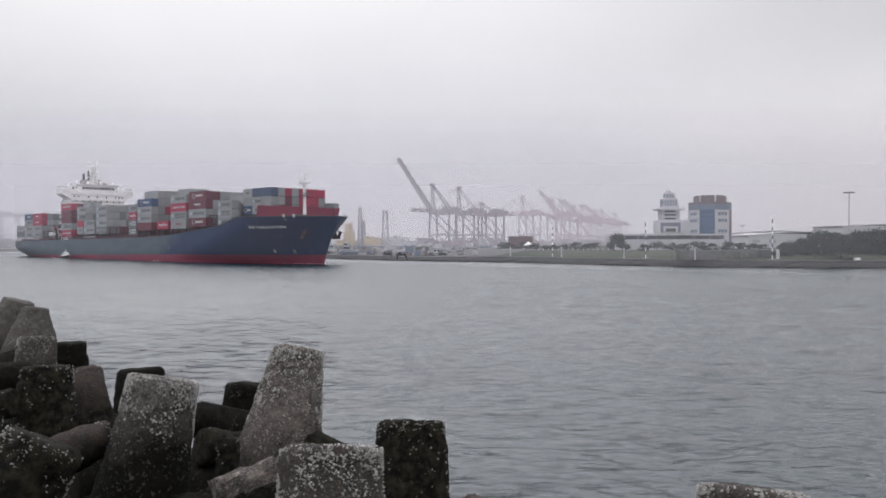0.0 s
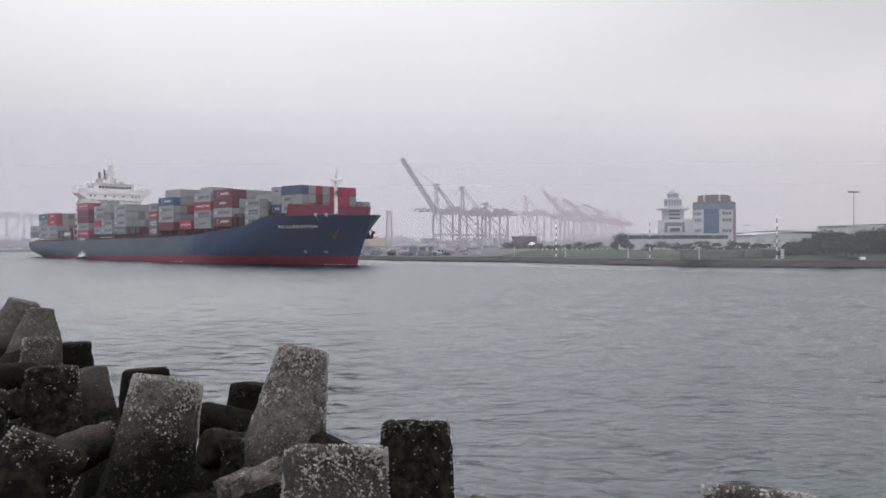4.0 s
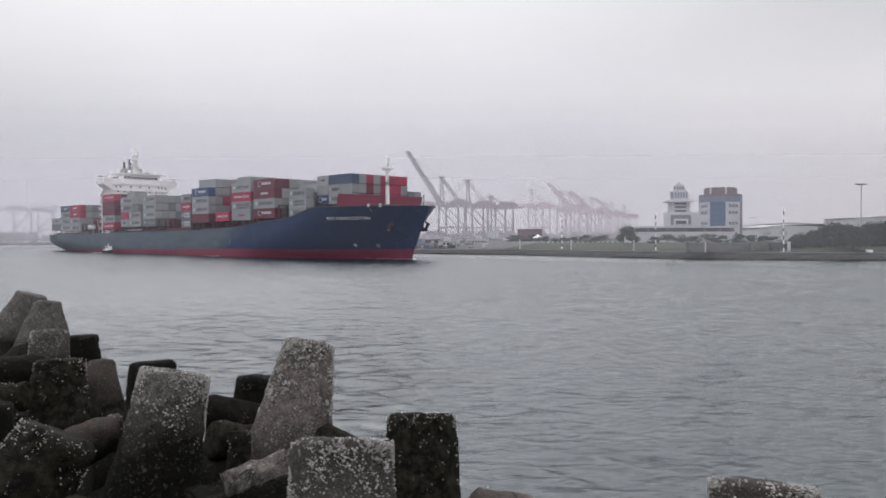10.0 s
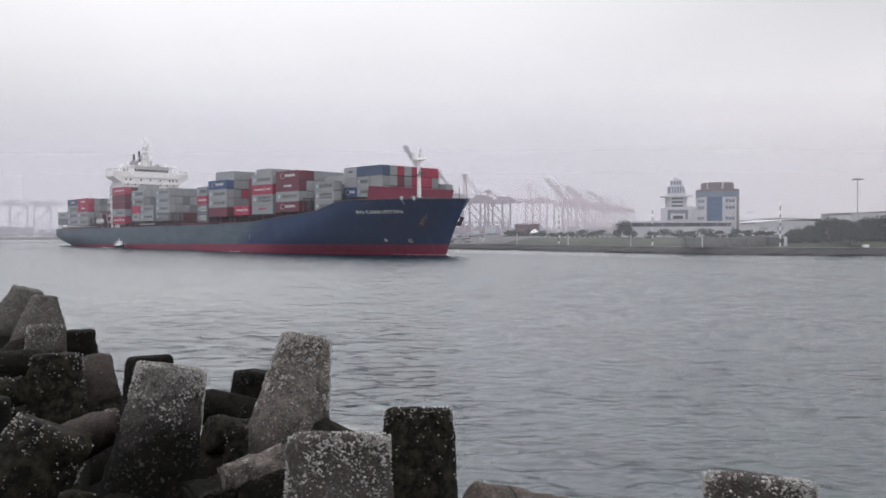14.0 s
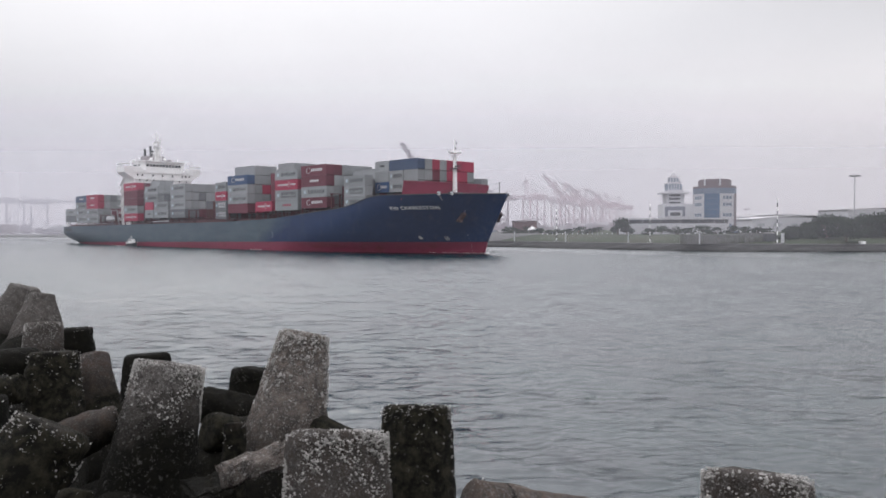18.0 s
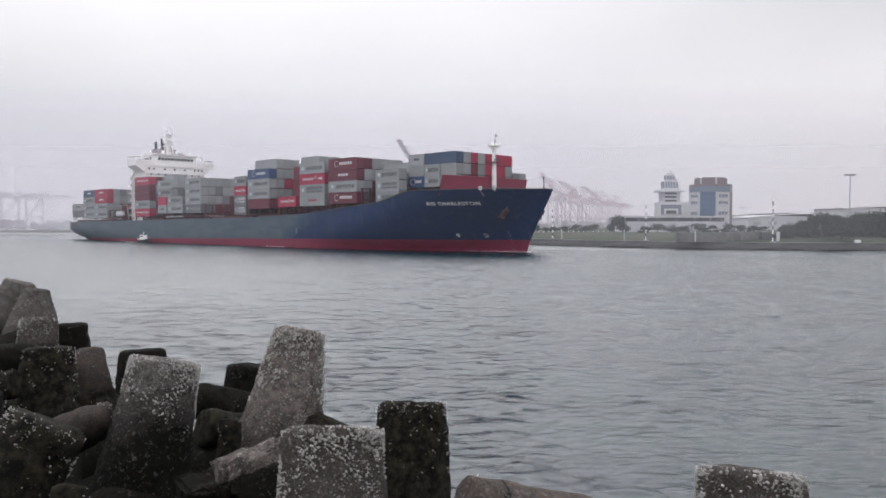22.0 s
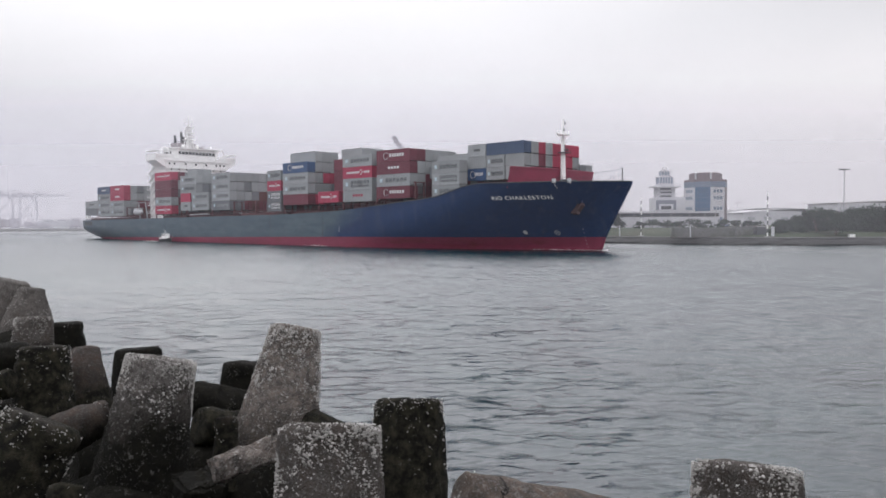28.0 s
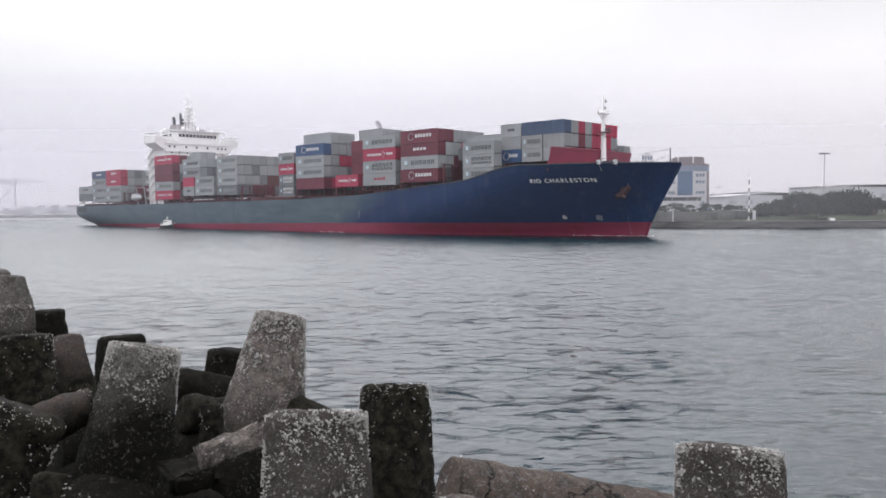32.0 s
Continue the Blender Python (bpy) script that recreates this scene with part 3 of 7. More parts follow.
    # windlasses, bollards and vents on the forecastle
    for y in (-4.5, 4.5):
        bm = bmesh.new()
        tube(bm, (-4.6, y - 1.2, 13.6), (-4.6, y + 1.2, 13.6), 0.75, n=14)
        box(bm, -5.6, -3.6, y - 1.5, y - 1.2, 12.6, 14.4)
        box(bm, -5.6, -3.6, y + 1.2, y + 1.5, 12.6, 14.4)
        part("windlass", bm, M["darksteel"], ship)
    # anchors with their pockets and hawse rims
    for side in (-1, 1):
        y = side * half_beam(-1.4, 9.0)
        bm = bmesh.new()
        m = Matrix.Translation((-1.4, y, 9.1)) @ pose(0, 0, 0, side * 25, 0, side * 30) @ Matrix.Scale(1.15, 4)
        box(bm, -0.25, 0.25, -0.3, 0.35, -1.3, 1.5, m)
        for sx in (-1, 1):
            vs = box(bm, -0.35, 0.35, -0.28, 0.35, -0.3, 1.5, m @ pose(sx * 0.75, 0, -1.0, 0, sx * 35, 0))
        box(bm, -1.1, 1.1, -0.3, 0.4, -1.6, -1.1, m)
        anchor = part("anchor", bm, M["darkred"], ship, "rusty red stockless anchor in its pocket")
        bm = bmesh.new()
        for i in range(12):
            a0, a1 = (2 * math.pi * i / 12, 2 * math.pi * (i + 1) / 12)
            beam(bm, m @ Vector((1.15 * math.cos(a0), 0, 1.35 * math.sin(a0))), m @ Vector((1.15 * math.cos(a1), 0, 1.35 * math.sin(a1))), 0.28)
        part("pocket_rim", bm, M["navy"], anchor)
    # marks on the hull: bulb sign, thruster sign, draught marks, tug marks
    for side in (-1, 1):
        for x, z, kind in ((-12.9, 3.7, 0), (-6.9, 3.6, 1)):
            y = side * (half_beam(x, z) + 0.05)
            bm = bmesh.new()
            slope = (half_beam(x + 1, z) - half_beam(x - 1, z)) / 2
            lean = (half_beam(x, z + 1) - half_beam(x, z - 1)) / 2
            m = Matrix.Translation((x, y, z)) @ Matrix(((1, 0, 0, 0), (side * slope, side, side * lean, 0), (0, 0, 1, 0), (0, 0, 0, 1)))
            n = 14
            if kind == 0:
                vs = [bm.verts.new(m @ Vector((0.42 * math.cos(2 * math.pi * i / n), 0.03, 0.42 * math.sin(2 * math.pi * i / n)))) for i in range(n)]
                bm.faces.new(vs)
            else:
                for i in range(4):
                    a0 = math.pi / 4 + i * math.pi / 2
                    box(bm, -0.05, 0.05, 0.0, 0.05, 0.12, 0.4, m @ pose(0, 0, 0, 0, math.degrees(a0), 0))
                for i in range(n):
                    a0, a1 = 2 * math.pi * i / n, 2 * math.pi * (i + 0.6) / n
                    beam(bm, m @ Vector((0.48 * math.cos(a0), 0.03, 0.48 * math.sin(a0))), m @ Vector((0.48 * math.cos(a1), 0.03, 0.48 * math.sin(a1))), 0.08)
            part("hull_mark", bm, M["dullwhite"], ship, "white painted hull mark")
        for x in (-2.2, -65, -158):
            for k in range(6 if x > -10 else 3):
                z = 0.5 + 0.75 * k if x > -10 else (3.6 + 0.6 * k if x == -65 else 0.2 + 0.5 * k)
                y = half_beam(x, z) + 0.04
                bm = bmesh.new()
                box(bm, x - 0.05, x + 0.05, side * y - 0.03, side * y + 0.03, z, z + 0.34)
                part("draught_mark", bm, M["dullwhite"], ship)
    # plate seams and fenders along the side: shell doors
    for side in (-1, 1):
        for x in (-160, -120, -96, -72):
            bm = bmesh.new()
            z0, z1 = boot_line(x) + 0.3, rail_height(x) - 0.2
            y = side * (half_beam(x, 4) + 0.01)
            box(bm, x - 0.06, x + 0.06, y - 0.02, y + 0.02, z0, z1)
            part("shell_seam", bm, M["darksteel"], ship)
    name_letters(ship)
    superstructure(ship)
    deck_gear(ship)
    return ship


def hull_paint():
    """Navy paint, fresher on the bow, weathered to grey-blue along the side, whose caught sky light is painted in too.
    """
    if "hull" in M:
        return M["hull"]
    m = material("hull_paint", (0.0045, 0.0235, 0.076), 0.5, vary=0.25, scale=0.1, fine=1.5, stretch=(0.35, 1, 1))
    n, l = m.node_tree.nodes, m.node_tree.links
    b = n["Principled BSDF"]
    b.inputs["Specular IOR Level"].default_value = 0.26
    fresh = b.inputs["Base Color"].links[0].from_socket
    co, sep, wob, add, rng, mix = (n.new("ShaderNodeTexCoord"), n.new("ShaderNodeSeparateXYZ"), n.new("ShaderNodeTexNoise"), n.new("ShaderNodeMath"), n.new("ShaderNodeMapRange"), n.new("ShaderNodeMix"))
    wob.inputs["Scale"].default_value, wob.inputs["Detail"].default_value = 0.12, 6
    mp = n.new("ShaderNodeMapping")
    mp.inputs["Scale"].default_value = (0.6, 1, 2.0)
    l.new(co.outputs["Object"], mp.inputs["Vector"])
    l.new(mp.outputs["Vector"], wob.inputs["Vector"])
    l.new(co.outputs["Object"], sep.inputs[0])
    add.operation = "MULTIPLY_ADD"
    add.inputs[1].default_value = 14
    # the edge leans with height, following where the flared bow falls into shade
    lean = n.new("ShaderNodeMath")
    lean.operation = "MULTIPLY_ADD"
    lean.inputs[1].default_value = -1.6
    l.new(sep.outputs["Z"], lean.inputs[0])
    l.new(sep.outputs["X"], lean.inputs[2])
    l.new(wob.outputs["Fac"], add.inputs[0])
    l.new(lean.outputs[0], add.inputs[2])
    rng.inputs["From Min"].default_value, rng.inputs["From Max"].default_value = -71, -61
    rng.inputs["To Min"].default_value, rng.inputs["To Max"].default_value = 1, 0
    l.new(add.outputs[0], rng.inputs["Value"])
    mix.data_type = "RGBA"
    l.new(rng.outputs["Result"], mix.inputs["Factor"])
    l.new(fresh, mix.inputs["A"])
    old, ramp = n.new("ShaderNodeTexNoise"), n.new("ShaderNodeValToRGB")
    old.inputs["Scale"].default_value, old.inputs["Detail"].default_value = 0.35, 8
    l.new(mp.outputs["Vector"], old.inputs["Vector"])
    l.new(old.outputs["Fac"], ramp.inputs["Fac"])
    ramp.color_ramp.elements[0].position, ramp.color_ramp.elements[1].position = 0.35, 0.7
    ramp.color_ramp.elements[0].color, ramp.color_ramp.elements[1].color = (0.048, 0.076, 0.098, 1), (0.074, 0.106, 0.126, 1)
    l.new(ramp.outputs["Color"], mix.inputs["B"])
    # run-down streaks of salt and rust
    tall, runs, mask, dirt = n.new("ShaderNodeMapping"), n.new("ShaderNodeTexNoise"), n.new("ShaderNodeMapRange"), n.new("ShaderNodeMix")
    tall.inputs["Scale"].default_value = (0.9, 0.9, 0.07)
    runs.inputs["Scale"].default_value, runs.inputs["Detail"].default_value, runs.inputs["Roughness"].default_value = 1.0, 7, 0.7
    mask.inputs["From Min"].default_value, mask.inputs["From Max"].default_value, mask.inputs["To Max"].default_value = 0.54, 0.78, 0.28
    dirt.data_type = "RGBA"
    dirt.inputs["B"].default_value = (0.10, 0.105, 0.105, 1)
    l.new(co.outputs["Object"], tall.inputs["Vector"])
    l.new(tall.outputs["Vector"], runs.inputs["Vector"])
    l.new(runs.outputs["Fac"], mask.inputs["Value"])
    l.new(mask.outputs["Result"], dirt.inputs["Factor"])
    l.new(mix.outputs["Result"], dirt.inputs["A"])
    l.new(dirt.outputs["Result"], b.inputs["Base Color"])
    M["hull"] = m
    return m


def name_letters(ship):
    """The ship's name in raised white letters on both bows."""
    for side in (-1, 1):
        cu = bpy.data.curves.new("name_curve", "FONT")
        cu.body, cu.size, cu.extrude, cu.align_x, cu.space_character, cu.offset = "RIO CHARLESTON", 1.35, 0.03, "CENTER", 1.22, 0.008
        tmp = bpy.data.objects.new("tmp", cu)
        me = bpy.data.meshes.new_from_object(tmp)
        bpy.data.objects.remove(tmp)
        bm = bmesh.new()
        bm.from_mesh(me)
        for v in bm.verts:
            u, h, t = v.co
            x = -10.55 + u * 0.89 * (1 if side < 0 else -1)
            z = 10.35 + h * 0.78
            y = half_beam(x, z) + 0.05 + t
            v.co = (x, side * y, z)
        word = part("ship_name", bmesh.new(), M["lettering"], ship, "white raised ship name letters")
        left = set(bm.verts)
        while left:
            group, queue = set(), [left.pop()]
            while queue:
                v = queue.pop()
                group.add(v)
                for e in v.link_edges:
                    o = e.other_vert(v)
                    if o in left:
                        left.discard(o)
                        queue.append(o)
            one, at = bmesh.new(), {}
            for v in group:
                at[v] = one.verts.new(v.co)
            for f in {f for v in group for f in v.link_faces}:
                one.faces.new([at[v] for v in f.verts])
            part("letter", one, M["lettering"], word)
        bm.free()


def superstructure(ship):
    # deckhouse tower with bridge
    x0, x1 = -181.0, -168.5
    bm = bmesh.new()
    box(bm, x0, x1, -11.5, 11.5, 7.0, 25.05)
    house = part("deckhouse", bm, M["white"], ship, "white deckhouse below the bridge")
    bm = bmesh.new()
    box(bm, x0 + 1.5, x1 + 0.6, -11.8, 11.8, 25.05, 27.65)
    vs = box(bm, x0 + 4, x1 + 0.9, -12.0, 12.0, 27.65, 28.75)
    part("bridge_base", bm, M["white"], ship)
    for k in range(6):
        bm = bmesh.new()
        z = 9.6 + 2.75 * k
        box(bm, x0 - 0.9, x1 + 0.25, -12.2, 12.2, z - 0.12, z + 0.05)
        part("deck_edge", bm, M["white"], house)
        for y in (-9.4, -6.6, -3.8, -1.2, 1.2, 3.8, 6.6, 9.4):
            bm = bmesh.new()
            tube(bm, (x1 - 0.02, y, z + 1.5), (x1 + 0.05, y, z + 1.5), 0.3, n=10)
            part("porthole", bm, M["glassdark"], house)
    for y in (-10.4, -8.6, -4.4, -0.6, 3.4, 7.4, 8.9, 10.4):
        bm = bmesh.new()
        box(bm, x1 + 0.58, x1 + 0.65, y - 0.3, y + 0.3, 26.4, 27.1)
        part("porthole", bm, M["glassdark"], house)
    # wheelhouse with its band of windows
    bm = bmesh.new()
    ring = [(x0 + 4.5, -8.6), (x1 - 1.0, -8.6), (x1 + 0.6, -7.0), (x1 + 0.6, 7.0), (x1 - 1.0, 8.6), (x0 + 4.5, 8.6)]
    prism(bm, ring, 28.75, 32.05)
    wheel = part("wheelhouse", bm, M["white"], ship, "white wheelhouse with a dark band of windows")
    for i in range(11):
        y = -7.0 + 1.28 * i
        bm = bmesh.new()
        box(bm, x1 + 0.55, x1 + 0.66, y, y + 1.0, 30.1, 31.1)
        part("wheelhouse_window", bm, M["glassdark"], wheel)
    for side in (-1, 1):
        for i in range(4):
            x = x0 + 5.2 + 1.5 * i
            bm = bmesh.new()
            box(bm, x, x + 1.2, side * 8.6 - 0.06, side * 8.6 + 0.06, 30.1, 31.1)
            part("wheelhouse_window", bm, M["glassdark"], wheel)
    bm = bmesh.new()
    prism(bm, [(x0 + 3.8, -9.3), (x1 - 0.6, -9.3), (x1 + 1.3, -7.3), (x1 + 1.3, 7.3), (x1 - 0.6, 9.3), (x0 + 3.8, 9.3)], 32.05, 32.40)
    part("wheelhouse_roof", bm, M["white"], wheel)
    # bridge wings with raked underside and end shelters
    for side in (-1, 1):
        bm = bmesh.new()
        vs = []
        for x in (x0 + 5.5, x1 + 0.4):
            vs.append([bm.verts.new((x, side * y, z)) for y, z in ((11.5, 25.25), (15.3, 27.75), (15.3, 29.05), (8.5, 29.05), (8.5, 26.45))])
        n = 5
        for i in range(n):
            bm.faces.new((vs[0][i], vs[0][(i + 1) % n], vs[1][(i + 1) % n], vs[1][i]))
        bm.faces.new(vs[0])
        bm.faces.new(vs[1])
        bmesh.ops.recalc_face_normals(bm, faces=bm.faces)
        wing = part("bridge_wing", bm, M["white"], ship, "white bridge wing with raked underside")
        bm = bmesh.new()
        box(bm, x0 + 5.5, x1 + 0.5, side * 15.15 - 0.12, side * 15.15 + 0.12, 29.05, 30.05)
        box(bm, x1 + 0.35, x1 + 0.55, min(side * 8.6, side * 15.2), max(side * 8.6, side * 15.2), 29.05, 29.95)
        part("wing_bulwark", bm, M["white"], wing)
        bm = bmesh.new()
        box(bm, x0 + 6, x1 + 0.2, min(side * 13.4, side * 15.8), max(side * 13.4, side * 15.8), 30.85, 31.00)
        for y in (13.5, 15.2):
            tube(bm, (x1, side * y, 29.05), (x1, side * y, 30.85), 0.06, n=5)
        part("wing_awning", bm, M["white"], wing)
        bm = bmesh.new()
        last = None
        for k in range(7):
            a = math.pi * k / 6
            p = (x1 - 2, side * (10.6 + 1.5 * math.cos(a)), 30.05 + 2.6 * math.sin(a))
            if last:
                tube(bm, last, p, 0.2, n=6)
            last = p
        part("davit", bm, M["white"], ship)
        bm = bmesh.new()
        tube(bm, (x1 - 4, side * 7.8, 32.35), (x1 - 4, side * 7.8, 34.05), 0.1, n=5)
        part("roof_aerial", bm, M["white"], ship)
    # radar mast
    bm = bmesh.new()
    # four legs laced together, with three platforms and a thin pole above
    for sx in (-1, 1):
        for sy in (-1, 1):
            tube(bm, (-174 + sx * 1.1, sy * 1.5, 32.3), (-174 + sx * 0.45, sy * 0.55, 40.4), 0.2, 0.14, 6)
    for k in range(5):
        z0, z1 = 32.3 + 1.6 * k, 33.9 + 1.6 * k
        w0, w1 = 1.5 - 0.19 * k, 1.31 - 0.19 * k
        for sx in (-0.9, 0.9):
            beam(bm, (-174 + sx * w0 * 0.7, -w0, z0), (-174 + sx * w1 * 0.7, w1, z1), 0.15)
            beam(bm, (-174 + sx * w0 * 0.7, w0, z0), (-174 + sx * w1 * 0.7, -w1, z1), 0.15)
    tube(bm, (-174.6, 0.2, 32.3), (-174.4, 0.1, 38.6), 0.7, 0.4, 8)
    for z, w in ((35.9, 1.9), (38.3, 1.5), (40.4, 1.1)):
        box(bm, -175.2, -172.5, -w, w, z, z + 0.18)
        for y in (-w, w):
            beam(bm, (-172.6, y, z), (-172.6, y, z + 1.0), 0.1)
        beam(bm, (-172.6, -w, z + 1.0), (-172.6, w, z + 1.0), 0.1)
    tube(bm, (-174, 0, 40.4), (-174, 0, 44.6), 0.26, 0.14, 6)
    beam(bm, (-174, -1.7, 42.2), (-174, 1.7, 42.2), 0.16)
    for y in (-1.6, -0.8, 0.8, 1.6):
        tube(bm, (-174, y, 42.2), (-174, y, 43.3), 0.1, n=5)
    mast = part("radar_mast", bm, M["white"], ship, "white radar mast on the wheelhouse roof")
    for z, w in ((36.9, 2.8), (39.8, 1.9)):
        bm = bmesh.new()
        box(bm, -173.1, -172.7, -w / 2, w / 2, z, z + 0.4)
        tube(bm, (-172.9, 0, z - 0.5), (-172.9, 0, z), 0.25)
        part("radar_scanner", bm, M["white"], mast)
    bm = bmesh.new()
    bmesh.ops.create_uvsphere(bm, u_segments=12, v_segments=8, radius=0.6, matrix=Matrix.Translation((-171.5, -3.4, 33.4)))
    tube(bm, (-171.5, -3.4, 32.3), (-171.5, -3.4, 33.0), 0.3)
    part("satellite_dome", bm, M["white"], ship)
    for y, z, r in ((-1.5, 39.4, 0.42), (1.4, 41.2, 0.36), (2.9, 33.7, 0.6)):
        bm = bmesh.new()
        bmesh.ops.create_uvsphere(bm, u_segments=12, v_segments=8, radius=r, matrix=Matrix.Translation((-173.4, y, z)))
        tube(bm, (-173.4, y, z - r - 0.8), (-173.4, y, z - r * 0.8), 0.2)
        part("aerial_dome", bm, M["white"], mast)
    for y0, y1, z in ((-4.8, -2.6, 34.2), (3.8, 5.6, 33.6)):
        bm = bmesh.new()
        box(bm, -175.5, -173.0, y0, y1, 32.3, z)
        part("roof_locker", bm, M["funnelgrey"], ship)
    # funnel behind the wheelhouse
    bm = bmesh.new()
    prism(bm, [(-183, -2.6), (-177.5, -2.6), (-176.6, -1.8), (-176.6, 3.8), (-177.5, 4.6), (-183, 4.6)], 24.0, 35.2)
    funnel = part("funnel", bm, M["funnelgrey"], ship, "grey-brown funnel casing with dark uptakes")
    for dx, y, r, z in ((-180.5, -1.9, 0.5, 38.0), (-178.2, -0.6, 0.42, 39.2), (-180, 1.0, 0.5, 37.6), (-178.0, 2.2, 0.42, 36.8), (-181.5, 3.4, 0.55, 36.4)):
        bm = bmesh.new()
        tube(bm, (dx, y, 34.4), (dx - 0.4, y, z), r, r, 10)
        part("uptake", bm, M["darksteel"], funnel)
    # side stairs and rails of the house, lifeboat
    for side in (-1, 1):
        bm = bmesh.new()
        for k in range(6):
            z = 9.6 + 2.75 * k
            beam(bm, (x0 + 1, side * 12.0, z), (x0 + 5, side * 12.0, z + 2.75), 0.7, 0.12)
            for zz in (0.5, 1.0):
                beam(bm, (x0 - 0.8, side * 12.15, z + zz), (x1 + 0.2, side * 12.15, z + zz), 0.06)
            for i in range(9):
                x = x0 - 0.8 + 1.6 * i
                beam(bm, (x, side * 12.15, z), (x, side * 12.15, z + 1.0), 0.05)
        part("side_stairs", bm, M["white"], ship)
        bm = bmesh.new()
        bmesh.ops.create_uvsphere(bm, u_segments=14, v_segments=8, radius=1, matrix=Matrix.Translation((-186.5, side * 13.6, 10.0)) @ Matrix.Diagonal((3.6, 1.1, 1.1, 1)))
        box(bm, -188.6, -184.4, side * 13.6 - 0.7, side * 13.6 + 0.7, 10.6, 11.4)
        boat = part("lifeboat", bm, M["dullwhite"], ship, "white enclosed lifeboat in its davits")
        bm = bmesh.new()
        for x in (-189.5, -183.5):
            beam(bm, (x, side * 11.5, 7.0), (x, side * 12.2, 13.6), 0.35)
            beam(bm, (x, side * 12.2, 13.6), (x, side * 14.4, 13.3), 0.3)
        part("boat_davit", bm, M["greysteel"], boat)


def deck_gear(ship):
    # hatch coamings, lashing bridges and deck-edge posts along the cargo deck
    for x in (-38.2, -51.4, -64.3, -74.2, -90.1, -104.5, -116.5, -129.3, -149.6, -167.9, -192.0, -205.8, -219.0):
        z = rail_height(x) - 1.1
        bm = bmesh.new()
        for i in range(13):
            y = -15.3 + 30.6 * i / 12
            beam(bm, (x, y, z), (x, y, z + 5.2), 0.3)
        for zz in (2.4, 5.2):
            box(bm, x - 0.45, x + 0.45, -15.5, 15.5, z + zz - 0.1, z + zz + 0.1)
        part("lashing_bridge", bm, M["deckred"], ship, "red-brown steel lashing bridge")
    for a, b in ((-50, -39), (-63, -52.5), (-89, -66), (-115.5, -91.5), (-148.5, -117.5), (-167, -150.5), (-205, -193), (-232, -206.5)):
        z = rail_height(a) - 1.1
        bm = bmesh.new()
        box(bm, a, b, -13.2, 13.2, z, z + 1.9)
        part("hatch_coaming", bm, M["deckred"], ship)
    for side in (-1, 1):
        bm = bmesh.new()
        x = -44.0
        while x > -233:
            z = rail_height(x)
            y = side * (half_beam(x, z) - 0.15)
            beam(bm, (x, y, z - 0.2), (x, y, z + 1.05), 0.08)
            x -= 3.0
        for zz in (0.55, 1.05):
            p = None
            for k in range(20):
                x = -44 - 184 * k / 19
                q = (x, side * (half_beam(x, rail_height(x)) - 0.15), rail_height(x) + zz)
                if p:
                    beam(bm, p, q, 0.06)
                p = q
        part("deck_railing", bm, M["deckred"], ship)
        for x in (-233.6, -230.6, -227.6):
            bm = bmesh.new()
            y = side * (half_beam(x, 6.2) + 0.02)
            box(bm, x, x + 2.3, y - 0.05, y + 0.05, 5.2, 6.8)
            part("mooring_port", bm, M["black"], ship, "dark mooring opening in the hull")
        bm = bmesh.new()
        for x in (-234.4, -231.5):
            box(bm, x, x + 2.0, side * 14.2 - 0.1, side * 14.2 + 0.1, 8.0, 10.4)
        part("mooring_screen", bm, M["lettering"], ship)
        bm = bmesh.new()
        tube(bm, (-131, side * 15.6, 8.8), (-143, side * 15.6, 8.7), 0.28, n=8)
        part("gangway", bm, M["dullwhite"], ship, "stowed white accommodation ladder")


M["darkred"] = material("rust_red_iron", (0.052, 0.028, 0.030), 0.7, vary=0.3, scale=1.5)

# ---------------------------------------------------------------- containers
TIER, WIDE = 2.6, 2.46
container_meshes = {}


